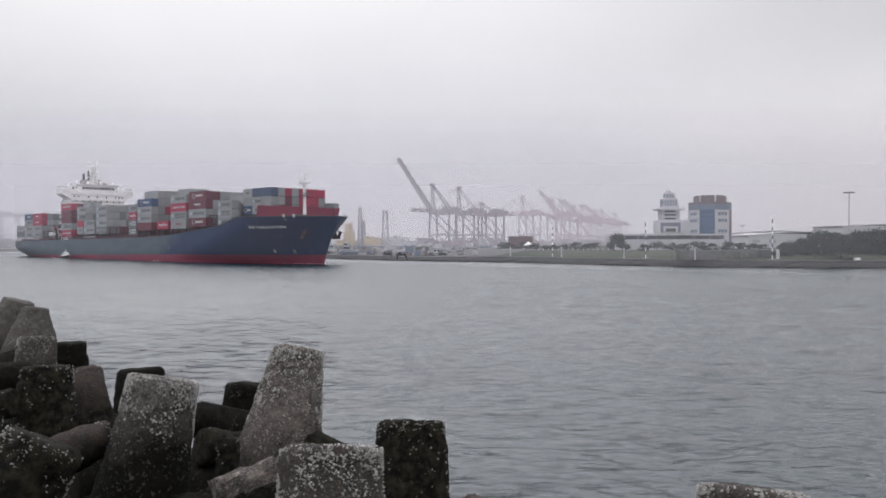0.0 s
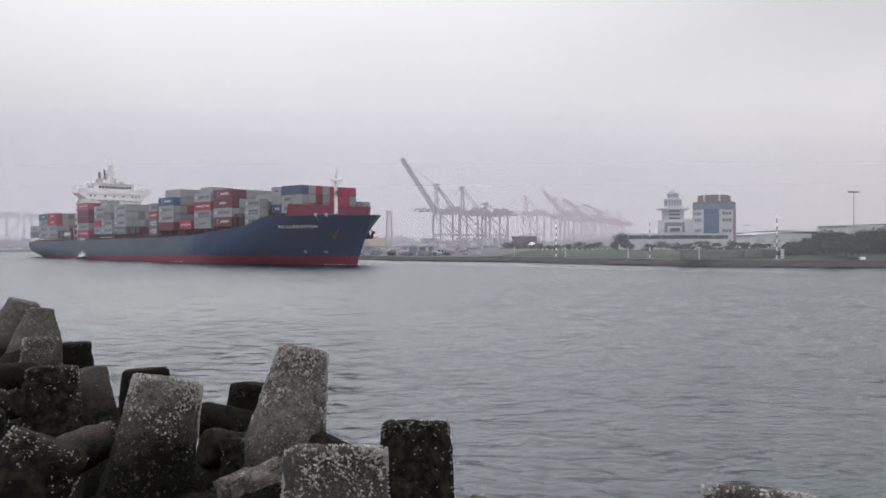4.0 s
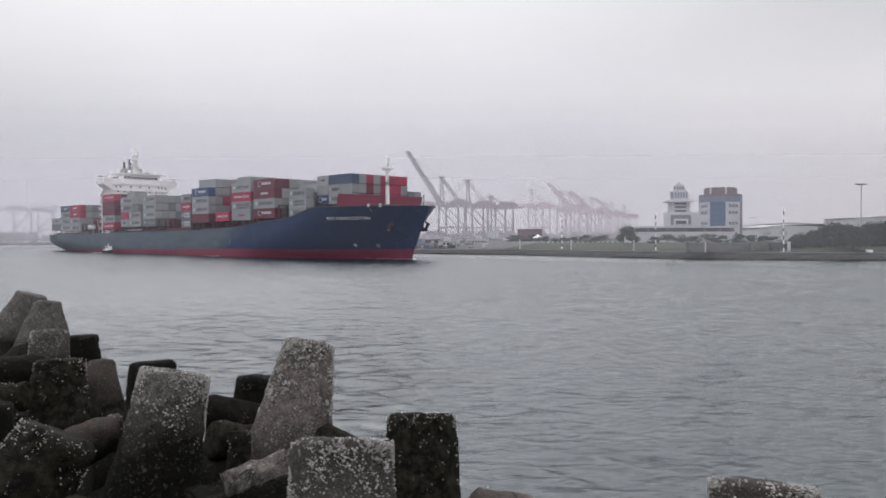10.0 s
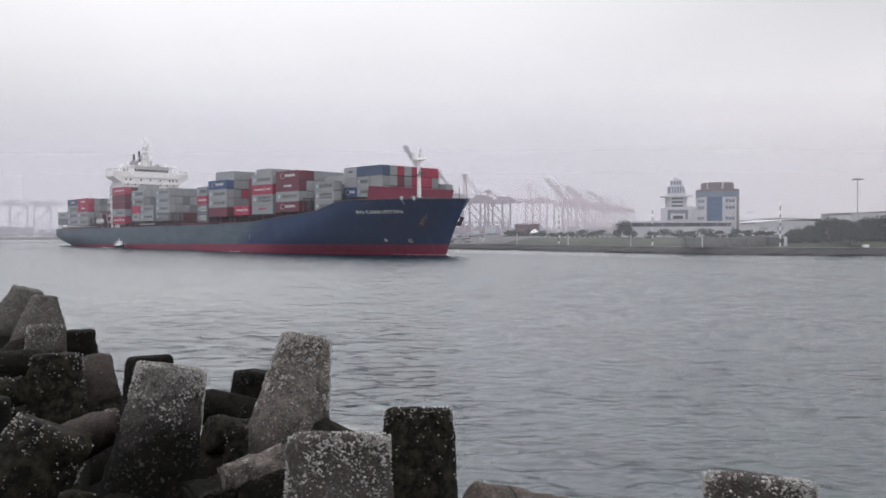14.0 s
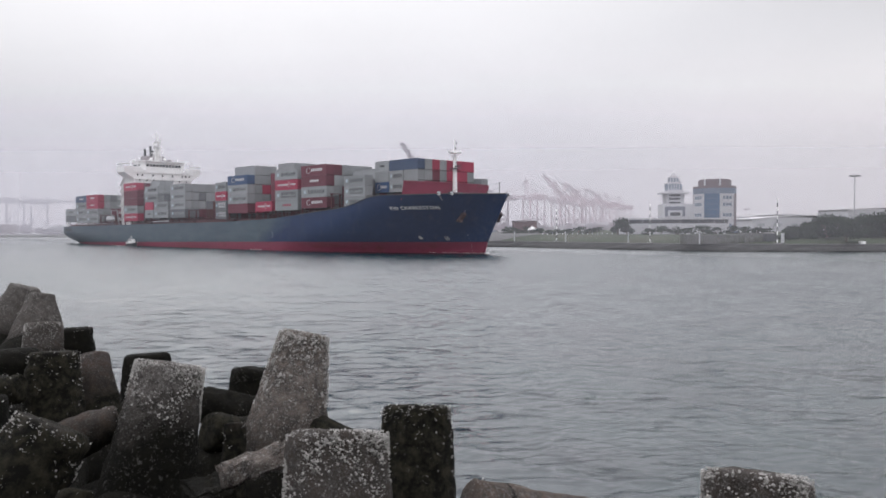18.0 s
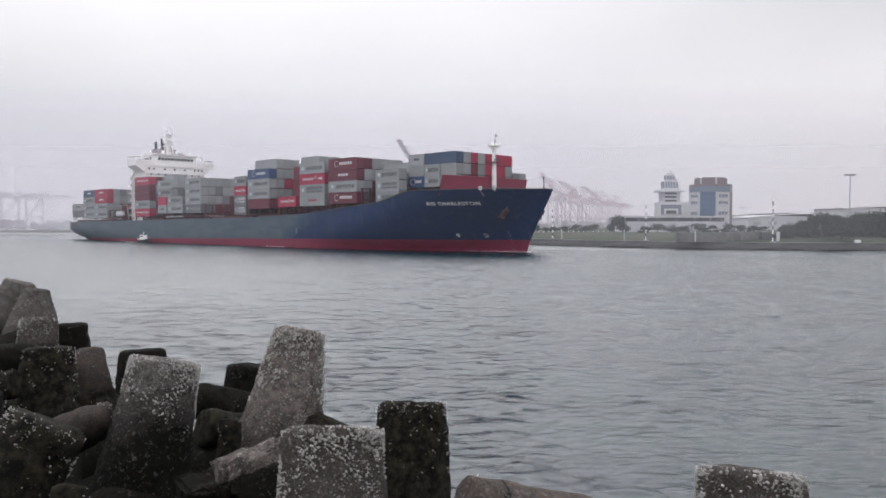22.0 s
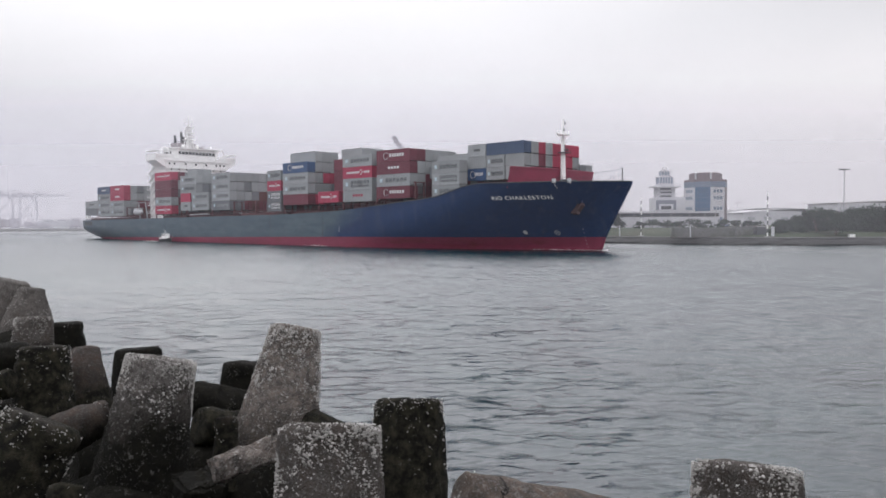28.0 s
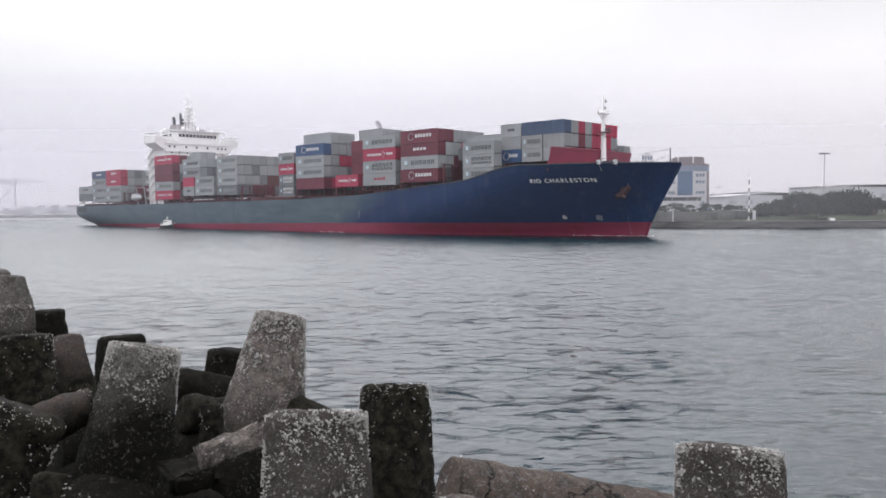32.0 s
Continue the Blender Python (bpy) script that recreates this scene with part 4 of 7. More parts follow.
def container_mesh(length, colour):
    """Corrugated box with corner posts, rails and door bars; its base centre is the origin, its doors face aft."""
    key = (round(length, 1), colour)
    if key in container_meshes:
        return container_meshes[key]
    bm = bmesh.new()
    L, W2, H = length / 2, WIDE / 2, TIER - 0.04
    for sx in (-1, 1):
        for sy in (-1, 1):
            box(bm, sx * L - (0.16 if sx > 0 else 0), sx * L + (0.16 if sx < 0 else 0), sy * W2 - (0.16 if sy > 0 else 0), sy * W2 + (0.16 if sy < 0 else 0), 0, H)
    for sy in (-1, 1):
        y0, y1 = (-W2, -W2 + 0.1) if sy < 0 else (W2 - 0.1, W2)
        box(bm, -L + 0.16, L - 0.16, y0, y1, 0, 0.16)
        box(bm, -L + 0.16, L - 0.16, y0, y1, H - 0.12, H)
        # corrugated side
        n = int(length / 0.55)
        prev = None
        for i in range(n * 4 + 1):
            x = -L + 0.16 + (2 * L - 0.32) * i / (n * 4)
            d = 0.02 if i % 4 in (0, 1) else 0.09
            y = sy * (W2 - d)
            cur = (bm.verts.new((x, y, 0.16)), bm.verts.new((x, y, H - 0.12)))
            if prev:
                q = (prev[0], cur[0], cur[1], prev[1])
                bm.faces.new(q if sy < 0 else q[::-1])
            prev = cur
    box(bm, -L + 0.16, L - 0.16, -W2 + 0.1, W2 - 0.1, H - 0.09, H - 0.04)
    box(bm, -L + 0.16, L - 0.16, -W2 + 0.12, W2 - 0.12, 0.05, 0.14)
    # front wall ribs and door leaves with locking bars
    box(bm, L - 0.14, L - 0.09, -W2 + 0.16, W2 - 0.16, 0.14, H - 0.09)
    for i in range(7):
        y = -0.93 + 0.31 * i
        box(bm, L - 0.09, L - 0.03, y - 0.08, y + 0.08, 0.16, H - 0.12)
    box(bm, -L + 0.05, -L + 0.1, -W2 + 0.16, W2 - 0.16, 0.14, H - 0.09)
    for y in (-0.8, -0.35, 0.35, 0.8):
        box(bm, -L, -L + 0.05, y - 0.03, y + 0.03, 0.1, H - 0.1)
    me = mesh_of("container", bm, M[colour])
    container_meshes[key] = me
    return me


WORDS = {"grey": "pale grey", "dark": "dark grey", "red": "bright red", "maroon": "maroon", "blue": "blue", "navybox": "dark navy", "teal": "dark teal", "pale": "off-white", "brown": "rust brown"}
logo_meshes = {}


def logo_mesh(kind, length):
    """Plain bars where the line's lettering stands on a box side."""
    if (kind, length) in logo_meshes:
        return logo_meshes[kind, length]
    bm = bmesh.new()
    L = length / 2
    Y = -WIDE / 2 - 0.015

    def plate(x0, x1, z0, z1):
        box(bm, x0, x1, Y, Y + 0.03, z0, z1)
    if kind in ("long", "double"):
        n, a = (6, -L * 0.42)
        step = L * 1.3 / n
        zz = (0.85, 1.72) if kind == "long" else (1.3, 2.05)
        for i in range(n):
            plate(a + i * step, a + (i + 0.2) * step, *zz)
            plate(a + (i + 0.45) * step, a + (i + 0.66) * step, *zz)
            zc = zz[0] + (zz[1] - zz[0]) * (0.1, 0.45, 0.8, 0.3, 0.6, 0.5)[i]
            plate(a + (i + 0.2) * step, a + (i + 0.45) * step, zc, zc + 0.14)
        if kind == "double":
            for i in range(7):
                plate(a + i * step * 0.86, a + (i + 0.22) * step * 0.86, 0.6, 1.1)
                plate(a + (i + 0.46) * step * 0.86, a + (i + 0.68) * step * 0.86, 0.6, 1.1)
    elif kind == "ring":
        for i in range(10):
            a0, a1 = 0.6 + 0.52 * i, 0.6 + 0.52 * (i + 1)
            beam(bm, (-L * 0.42 + 0.75 * math.cos(a0), Y + 0.01, 1.3 + 0.75 * math.sin(a0)), (-L * 0.42 + 0.75 * math.cos(a1), Y + 0.01, 1.3 + 0.75 * math.sin(a1)), 0.22, 0.04)
        for i in range(6):
            plate(-L * 0.2 + i * L * 0.15, -L * 0.2 + (i + 0.7) * L * 0.15, 1.05, 1.7)
    elif kind == "arrow":
        for i in range(8):
            plate(-L * 0.72 + i * L * 0.115, -L * 0.72 + (i + 0.7) * L * 0.115, 1.05, 1.5)
        for sg in (-1, 1):
            beam(bm, (L * 0.25, Y + 0.01, 1.3 + sg * 0.6), (L * 0.4, Y + 0.01, 1.3), 0.3, 0.04)
        for i in range(3):
            plate(L * 0.48 + i * L * 0.13, L * 0.48 + (i + 0.7) * L * 0.13, 1.05, 1.55)
    elif kind == "small":
        for i in range(4):
            plate(-L * 0.3 + i * L * 0.18, -L * 0.3 + (i + 0.75) * L * 0.18, 1.1, 1.6)
    elif kind == "emblem":
        plate(-L * 0.80, -L * 0.64, 0.95, 1.7)
    me = mesh_of("logo", bm, M["lettering"])
    logo_meshes[kind, length] = me
    return me


M["darkink"] = material("dark_grey_lettering", (0.05, 0.055, 0.06), 0.6, vary=0.1)
M["skyink"] = material("pale_blue_lettering", (0.40, 0.50, 0.55), 0.6, vary=0.1)
hidden = []


HIGH = 2.8        # height of a tier of high-cube boxes


def container(x0, x1, y, z, colour, logo=None, ink="darkink", tall=1.0):
    """One box from aft x0 to fore x1; y is its centre to port."""
    length = x1 - x0
    ob = new("shipping_container", container_mesh(length, colour))
    size = "twenty-foot" if length < 8 else "forty-foot"
    tagged(ob, f"{WORDS[colour]} {size} steel container stacked on the ship's deck", "container", "containers on the ship")
    rides(ob, pose((x0 + x1) / 2, y, z) @ Matrix.Diagonal((1, 1, tall, 1)))
    for kind in ([logo, "emblem"] if logo in ("long", "double") else [logo] if logo else []):
        me = logo_mesh(kind, length)
        bars = new("logo", me)
        bars.parent = ob
        bars.material_slots[0].link = "OBJECT"
        bars.material_slots[0].material = M["skyink"] if kind == "emblem" else M["logowhite" if ink == "lettering" else ink]
    return ob


def bay(x0, x1, star, base, face, rows, tiers=None, tops=(), mix=("grey", "grey", "grey", "dark", "maroon", "grey", "red"), seed=0):
    """A bay of stacked boxes. star: y of its starboard edge (to port positive, so negative); face: the colours of the
    starboard stack from the bottom up, each with a logo; rows: how many stacks across; tiers: stack heights row by row."""
    r = random.Random(seed)
    k_tall = HIGH / TIER
    base -= (HIGH - TIER) * len(face)
    for i in range(rows):
        y = star + 2.52 * i + WIDE / 2
        n = len(face) if tiers is None else tiers[min(i, len(tiers) - 1)]
        for k in range(n):
            z = base + HIGH * k
            if i == 0 and k < len(face):
                c, logo, ink = (face[k] + (None, None))[:3]
                container(x0, x1, y, z, c, logo, ink or "darkink", k_tall)
            elif k == n - 1 or (i < 3 and r.random() < 0.5):
                container(x0, x1, y, z, tops[i - 1] if k == n - 1 and 0 < i <= len(tops) else r.choice(mix), tall=k_tall)
            else:
                # lower inner tiers get dark colours, painting in the shade between the stacks
                hidden.append((x0, x1, y, z, r.choice(("dark", "maroon", "brown", "dark") if k < 2 else mix)))


G, DG = ("grey", "long"), ("dark",)


def load_ship():
    # forward bay with navy top tier, and the short boxes behind it
    r = random.Random(3)
    front = {0: ("grey", "grey", "navybox"), 1: ("maroon", "grey", "grey"), 2: ("maroon", "maroon", "red"), 3: ("grey", "grey", "grey"), 4: ("red", "red", "red"), 5: ("red", "red", "red"), 6: ("red", "red", "red"), 7: ("grey", "grey", "red")}
    for i, cols in front.items():
        y = -10.1 + 2.42 * i + WIDE / 2
        for k, c in enumerate(cols):
            z = 14.8 + TIER * k
            if i == 0 and k < 2:
                container(-16.4, -11.5, y, z, c, "small" if k == 0 else None)
                container(-21.7, -16.7, y, z, c, "long", "darkink")
            else:
                container(-21.7, -11.5, y, z, c)
    for i in range(2):
        for k in range(2):
            container(-21.7, -11.5, 9.6 + 2.52 * i + WIDE / 2, 13.4 + TIER * k, ("grey", "dark")[(i + k) % 2])
    for i in range(8):
        y = -10.1 + 2.52 * i + WIDE / 2
        for k, c in enumerate(("blue", "grey", "grey")):
            c = c if i == 0 else r.choice(("grey", "dark", "grey", "maroon"))
            container(-27.1, -21.9, y, 14.8 + TIER * k, c, ("ring" if k == 0 else "small") if i == 0 and k != 1 else None, "lettering" if k == 0 else "darkink")
    # bay with three grey boxes beside the sheer
    for k in range(3):
        for i in range(2):
            container(-32.6, -27.4 if i else -24.4, -15.65 + 2.52 * i + WIDE / 2, 11.3 + TIER * k, "grey", (("long", "double", "long")[k] if i == 0 else None))
    for i in range(2, 13):
        container(-38.0, -27.4, -16.1 + 2.52 * i + WIDE / 2, 15.8 + (TIER if 6 > i > 2 else 0), r.choice(("grey", "dark", "maroon")))
    bay(-50.6, -39.3, -16.1, 12.2, [("maroon", "ring", "lettering"), ("grey", "long"), ("maroon", "small", "lettering"), ("maroon", "ring", "lettering")], 12, (4, 4, 4, 4, 4, 4, 3, 3, 4, 4, 3, 3), tops=("maroon", "grey", "grey", "grey", "grey", "dark"), mix=("grey", "maroon", "grey", "grey", "red"), seed=2)
    bay(-63.4, -52.4, -16.1, 11.8, [("grey", "small", "red"), ("grey", "double"), ("red", "arrow", "lettering"), ("grey", "long")], 12, (4, 4, 4, 4, 4, 4, 3, 3, 4, 3, 3, 3), tops=("grey", "grey", "grey", "dark"), seed=5)
    bay(-73.6, -65.3, -16.1, 11.2, [("red", "arrow", "lettering")], 12, (1, 1, 4, 5, 5, 5, 4, 4, 3, 4, 4, 4), tops=("grey", "maroon") + ("grey",) * 9, mix=("grey", "maroon", "maroon", "red", "grey"), seed=6)
    bay(-89.6, -78.2, -16.1, 11.5, [("maroon",), ("grey", "long"), ("grey", "long"), ("blue", "ring", "logowhite")], 12, (4, 5, 5, 5, 3, 4, 4, 4, 3, 3, 4, 4), tops=("grey", "grey", "grey"), mix=("grey", "red", "maroon", "grey"), seed=7)
    bay(-97.3, -90.6, -16.1, 9.9, [("dark", "double", "lettering"), ("dark", "double", "lettering"), ("red", "arrow", "lettering"), ("grey", "long")], 12, (4,), tops=("grey", "grey", "grey", "grey"), seed=8)
    bay(-128.2, -117.7, -16.1, 10.7, [("dark", "long", "grey"), G, G, G], 12, (4,), tops=("grey",) * 11, mix=("grey", "dark", "grey", "grey", "dark"), seed=10)
    bay(-141.2, -130.4, -16.1, 10.4, [("grey", "long"), ("grey", "long")], 12, (2, 2, 3, 4, 4, 4, 4, 4, 4), tops=("grey", "dark") + ("grey",) * 9, mix=("grey", "grey", "dark"), seed=11)
    bay(-148.6, -142.0, -16.1, 10.4, [("grey", "small"), ("red",)], 1, seed=17)
    bay(-148.6, -138.4, -16.1, 16.0, [("grey", "long"), ("grey", "long")], 3, (2, 2, 2), tops=("grey",) * 10, mix=("grey", "grey", "dark", "grey"), seed=12)
    bay(-148.6, -142.0, -13.58, 10.4, [("dark",), ("grey",), ("grey",), ("grey",), ("grey",)], 9, (5, 5, 4, 4, 4), tops=("grey",) * 10, mix=("grey", "grey", "dark", "grey"), seed=18)
    bay(-167.2, -155.2, -16.1, 10.1, [("red", "arrow", "lettering"), ("grey", "long"), ("maroon",), ("maroon",), ("red", "arrow", "lettering")], 9, (5, 5, 5, 4, 3), tops=("maroon", "grey", "grey", "dark"), mix=("grey", "maroon", "dark"), seed=13)
    bay(-205.2, -193.0, -16.0, 9.6, [G, G, ("red", "small", "lettering"), ("red", "small", "lettering")], 12, (4, 4, 4, 4, 4, 3, 3), tops=("grey", "dark", "grey", "grey"), mix=("grey", "dark", "grey", "maroon"), seed=14)
    bay(-218.4, -206.4, -15.6, 9.6, [G, G, G, ("navybox", "small", "lettering")], 12, (4, 4, 3, 4, 3), tops=("grey", "dark", "grey"), mix=("grey", "dark", "grey", "maroon"), seed=15)
    bay(-232.0, -219.6, -15.2, 9.6, [("dark",), ("grey", "small")], 12, (2, 2, 2, 3, 2), mix=("grey", "dark"), seed=16)
    # boxes inside the stacks
    by = {}
    for x0, x1, y, z, c in hidden:
        by.setdefault(c, []).append((x0, x1, y, z))
    bm = bmesh.new()
    mats = list(by)
    for mi, c in enumerate(mats):
        for x0, x1, y, z in by[c]:
            n0 = len(bm.faces)
            box(bm, x0, x1, y - WIDE / 2, y + WIDE / 2, z, z + HIGH - 0.05)
            bm.faces.ensure_lookup_table()
            for f in bm.faces[n0:]:
                f.material_index = mi
    ob = new("stowed_containers", mesh_of("stowed_containers", bm, [M[c] for c in mats]))
    tagged(ob, "grey, red and maroon containers packed inside the deck stacks", "containers", kind="stuff")
    rides(ob, Matrix())


ship = build_ship()
load_ship()


# ---------------------------------------------------------------- pilot boat alongside
def pilot_boat():
    ob = rides(thing("pilot_boat", Matrix(), "small white pilot boat keeping alongside the ship", "boat"), pose(-153.5, -18.9, 0) @ Matrix.Scale(0.7, 4))
    bm = bmesh.new()
    ring = []
    for z, k in ((-0.3, 0.8), (0.7, 0.95), (1.25, 1.0)):
        ring.append([bm.verts.new((x * (1 + 0.05 * z), y * k, z + 0.12 * max(0, x) * (z > 0))) for x, y in ((-4.6, -1.5), (1.0, -1.6), (3.4, -1.1), (5.0, 0), (3.4, 1.1), (1.0, 1.6), (-4.6, 1.5))])
    for a, b in zip(ring, ring[1:]):
        for i in range(7):
            bm.faces.new((a[i], a[(i + 1) % 7], b[(i + 1) % 7], b[i]))
    bm.faces.new(ring[-1])
    hull = part("hull", bm, M["darksteel"], ob, "dark hull")
    bm = bmesh.new()
    for x in (-3, -1, 1):
        tube(bm, (x, -1.75, 0.8), (x + 0.9, -1.75, 0.8), 0.22)
    part("fender", bm, M["black"], hull)
    bm = bmesh.new()
    box(bm, -4.5, 2.8, -1.4, 1.4, 1.25, 1.75)
    part("deck", bm, M["lettering"], ob)
    bm = bmesh.new()
    prism(bm, [(-2.2, -1.15), (1.2, -1.15), (1.8, -0.7), (1.8, 0.7), (1.2, 1.15), (-2.2, 1.15)], 1.75, 3.7)
    cabin = part("cabin", bm, M["lettering"], ob, "white wheelhouse cabin")
    for x in (-1.8, -0.7, 0.4):
        bm = bmesh.new()
        box(bm, x, x + 0.8, -1.2, 1.2, 2.75, 3.35)
        part("window", bm, M["glassdark"], cabin)
    bm = bmesh.new()
    tube(bm, (-0.8, 0, 3.7), (-0.8, 0, 5.4), 0.07)
    beam(bm, (-0.8, -0.6, 5.0), (-0.8, 0.6, 5.0), 0.1)
    box(bm, -1.2, -0.1, -0.15, 0.15, 4.3, 4.5)
    part("mast", bm, M["lettering"], ob)
    for side in (-1, 1):
        bm = bmesh.new()
        for x in (-4, -2, 0, 2, 3.4):
            tube(bm, (x, side * 1.3, 1.75), (x, side * 1.3, 2.6), 0.04, n=5)
        beam(bm, (-4, side * 1.3, 2.6), (3.4, side * 1.3, 2.6), 0.06)
        part("railing", bm, M["lettering"], ob)
    foam = new("wash", foam_mesh(9.0, 1.1, 3, 70))
    tagged(foam, "white foam wash beside the pilot boat", "foam", kind="stuff")
    rides(foam, pose(-156.5, -20.8, 0.02))
    return ob


def foam_mesh(length, width, seed, n):
    r = random.Random(seed)
    bm = bmesh.new()
    for i in range(n):
        x, y = -length * r.random() ** 1.5, width * r.gauss(0, 0.5)
        a, b = r.uniform(0.2, 0.9), r.uniform(0.06, 0.22)
        q = r.uniform(-0.3, 0.3)
        vs = [bm.verts.new((x + a * math.cos(t) - q * b * math.sin(t), y + b * math.sin(t) + q * a * math.cos(t), r.uniform(0.02, 0.12))) for t in (0, 1.05, 2.1, 3.14, 4.2, 5.24)]
        bm.faces.new(vs)
    return mesh_of("foam", bm, M["lettering"])


pilot_boat()
for x, y, length, width, seed, n, label in ((1.6, -0.7, 15, 0.6, 5, 45, "thin white foam along the ship's bow waterline"), (-205, -8.5, 26, 3.0, 6, 160, "white foam trailing from the ship's stern"), (-70, -17.0, 9, 0.3, 9, 24, "small white foam patch at the ship's side")):
    foam = new("bow_foam" if x > 0 else "stern_foam" if x < -100 else "side_foam", foam_mesh(length, width, seed, n))
    tagged(foam, label, "foam", kind="stuff")
    rides(foam, pose(x, y, 0.02, 0, 0, 17 if x > 0 else 0))


# ---------------------------------------------------------------- far shore
SHORE = [(-120, 420), (-60, 318), (-40, 292), (-18, 262), (20, 234), (36, 212), (50, 197), (66, 184), (82, 177), (100, 175), (150, 173), (400, 175)]


def offset_line(line, d):
    out = []
    for i, (x, y) in enumerate(line):
        a, b = Vector(line[max(i - 1, 0)]), Vector(line[min(i + 1, len(line) - 1)])
        t = (b - a).normalized()
        out.append((x - t.y * d, y + t.x * d))
    return out


def fine_line(line, step):
    out = []
    for (x0, y0), (x1, y1) in zip(line, line[1:]):
        n = max(1, int(math.hypot(x1 - x0, y1 - y0) / step))
        out += [(x0 + (x1 - x0) * i / n, y0 + (y1 - y0) * i / n) for i in range(n)]
    return out + [line[-1]]


def build_land():
    fine = fine_line(SHORE, 3.0)
    profile = [(0.0, -1.5, 0), (0.3, 0.25, 0), (4.5, 1.35, 0), (5.2, 1.75, 0), (8.5, 1.8, 1), (9.0, 2.0, 1), (14, 2.6, 1), (26, 3.5, 1), (40, 3.75, 1), (60, 3.8, 1)]
    rng = random.Random(8)
    bm = bmesh.new()
    strips = []
    for d, z, _ in profile:
        pts = offset_line(fine, d)
        strips.append([bm.verts.new((x + (rng.uniform(-0.25, 0.25) if 0 < d < 5 else 0), y + (rng.uniform(-0.25, 0.25) if 0 < d < 5 else 0), z * 1.0 + (rng.uniform(-0.25, 0.25) if 0.2 < d < 5 else 0) - max(0, z - 1.3) * (0.8 if d > 5 else 0.3) * min(1, max(0, (14 - x) / 22)))) for x, y in pts])
    far = [bm.verts.new((x * 1.0 + (x + 10) * 9, 4600, 1.5 if x < 0 else 3.8)) for x, y in fine]
    strips.append(far)
    for j in range(len(strips) - 1):
        mi = 0 if j < 3 else (1 if j == 3 else 2)
        for i in range(len(fine) - 1):
            f = bm.faces.new((strips[j][i], strips[j][i + 1], strips[j + 1][i + 1], strips[j + 1][i]))
            f.material_index = 3 if mi == 2 and fine[i][0] < 12 else mi
    bmesh.ops.recalc_face_normals(bm, faces=bm.faces)
    ob = new("ground", mesh_of("ground", bm, [M["revet"], M["yard"], M["grass"], M["yard"]]))
    return tagged(ob, "low grassed shore with a grey stone revetment along the channel", "ground", kind="structure")


ground = build_land()


def quay(name, x0, x1, y0, y1, z, label):
    bm = bmesh.new()
    box(bm, x0, x1, y0, y1, -2, z)
    n = int((x1 - x0) / 12)
    for i in range(n):
        x = x0 + (x1 - x0) * (i + 0.5) / n
        box(bm, x - 0.6, x + 0.6, y0 - 0.35, y0, 0.2, z - 0.4)
    return tagged(new(name, mesh_of(name, bm, M["quay"])), label, "quay", kind="structure")


quay("quay_west", -1200, -270, 610, 1400, 2.4, "hazy concrete container quay across the basin")
quay("quay_east", -150, 120, 640, 1700, 3.0, "hazy concrete container quay below the cranes")


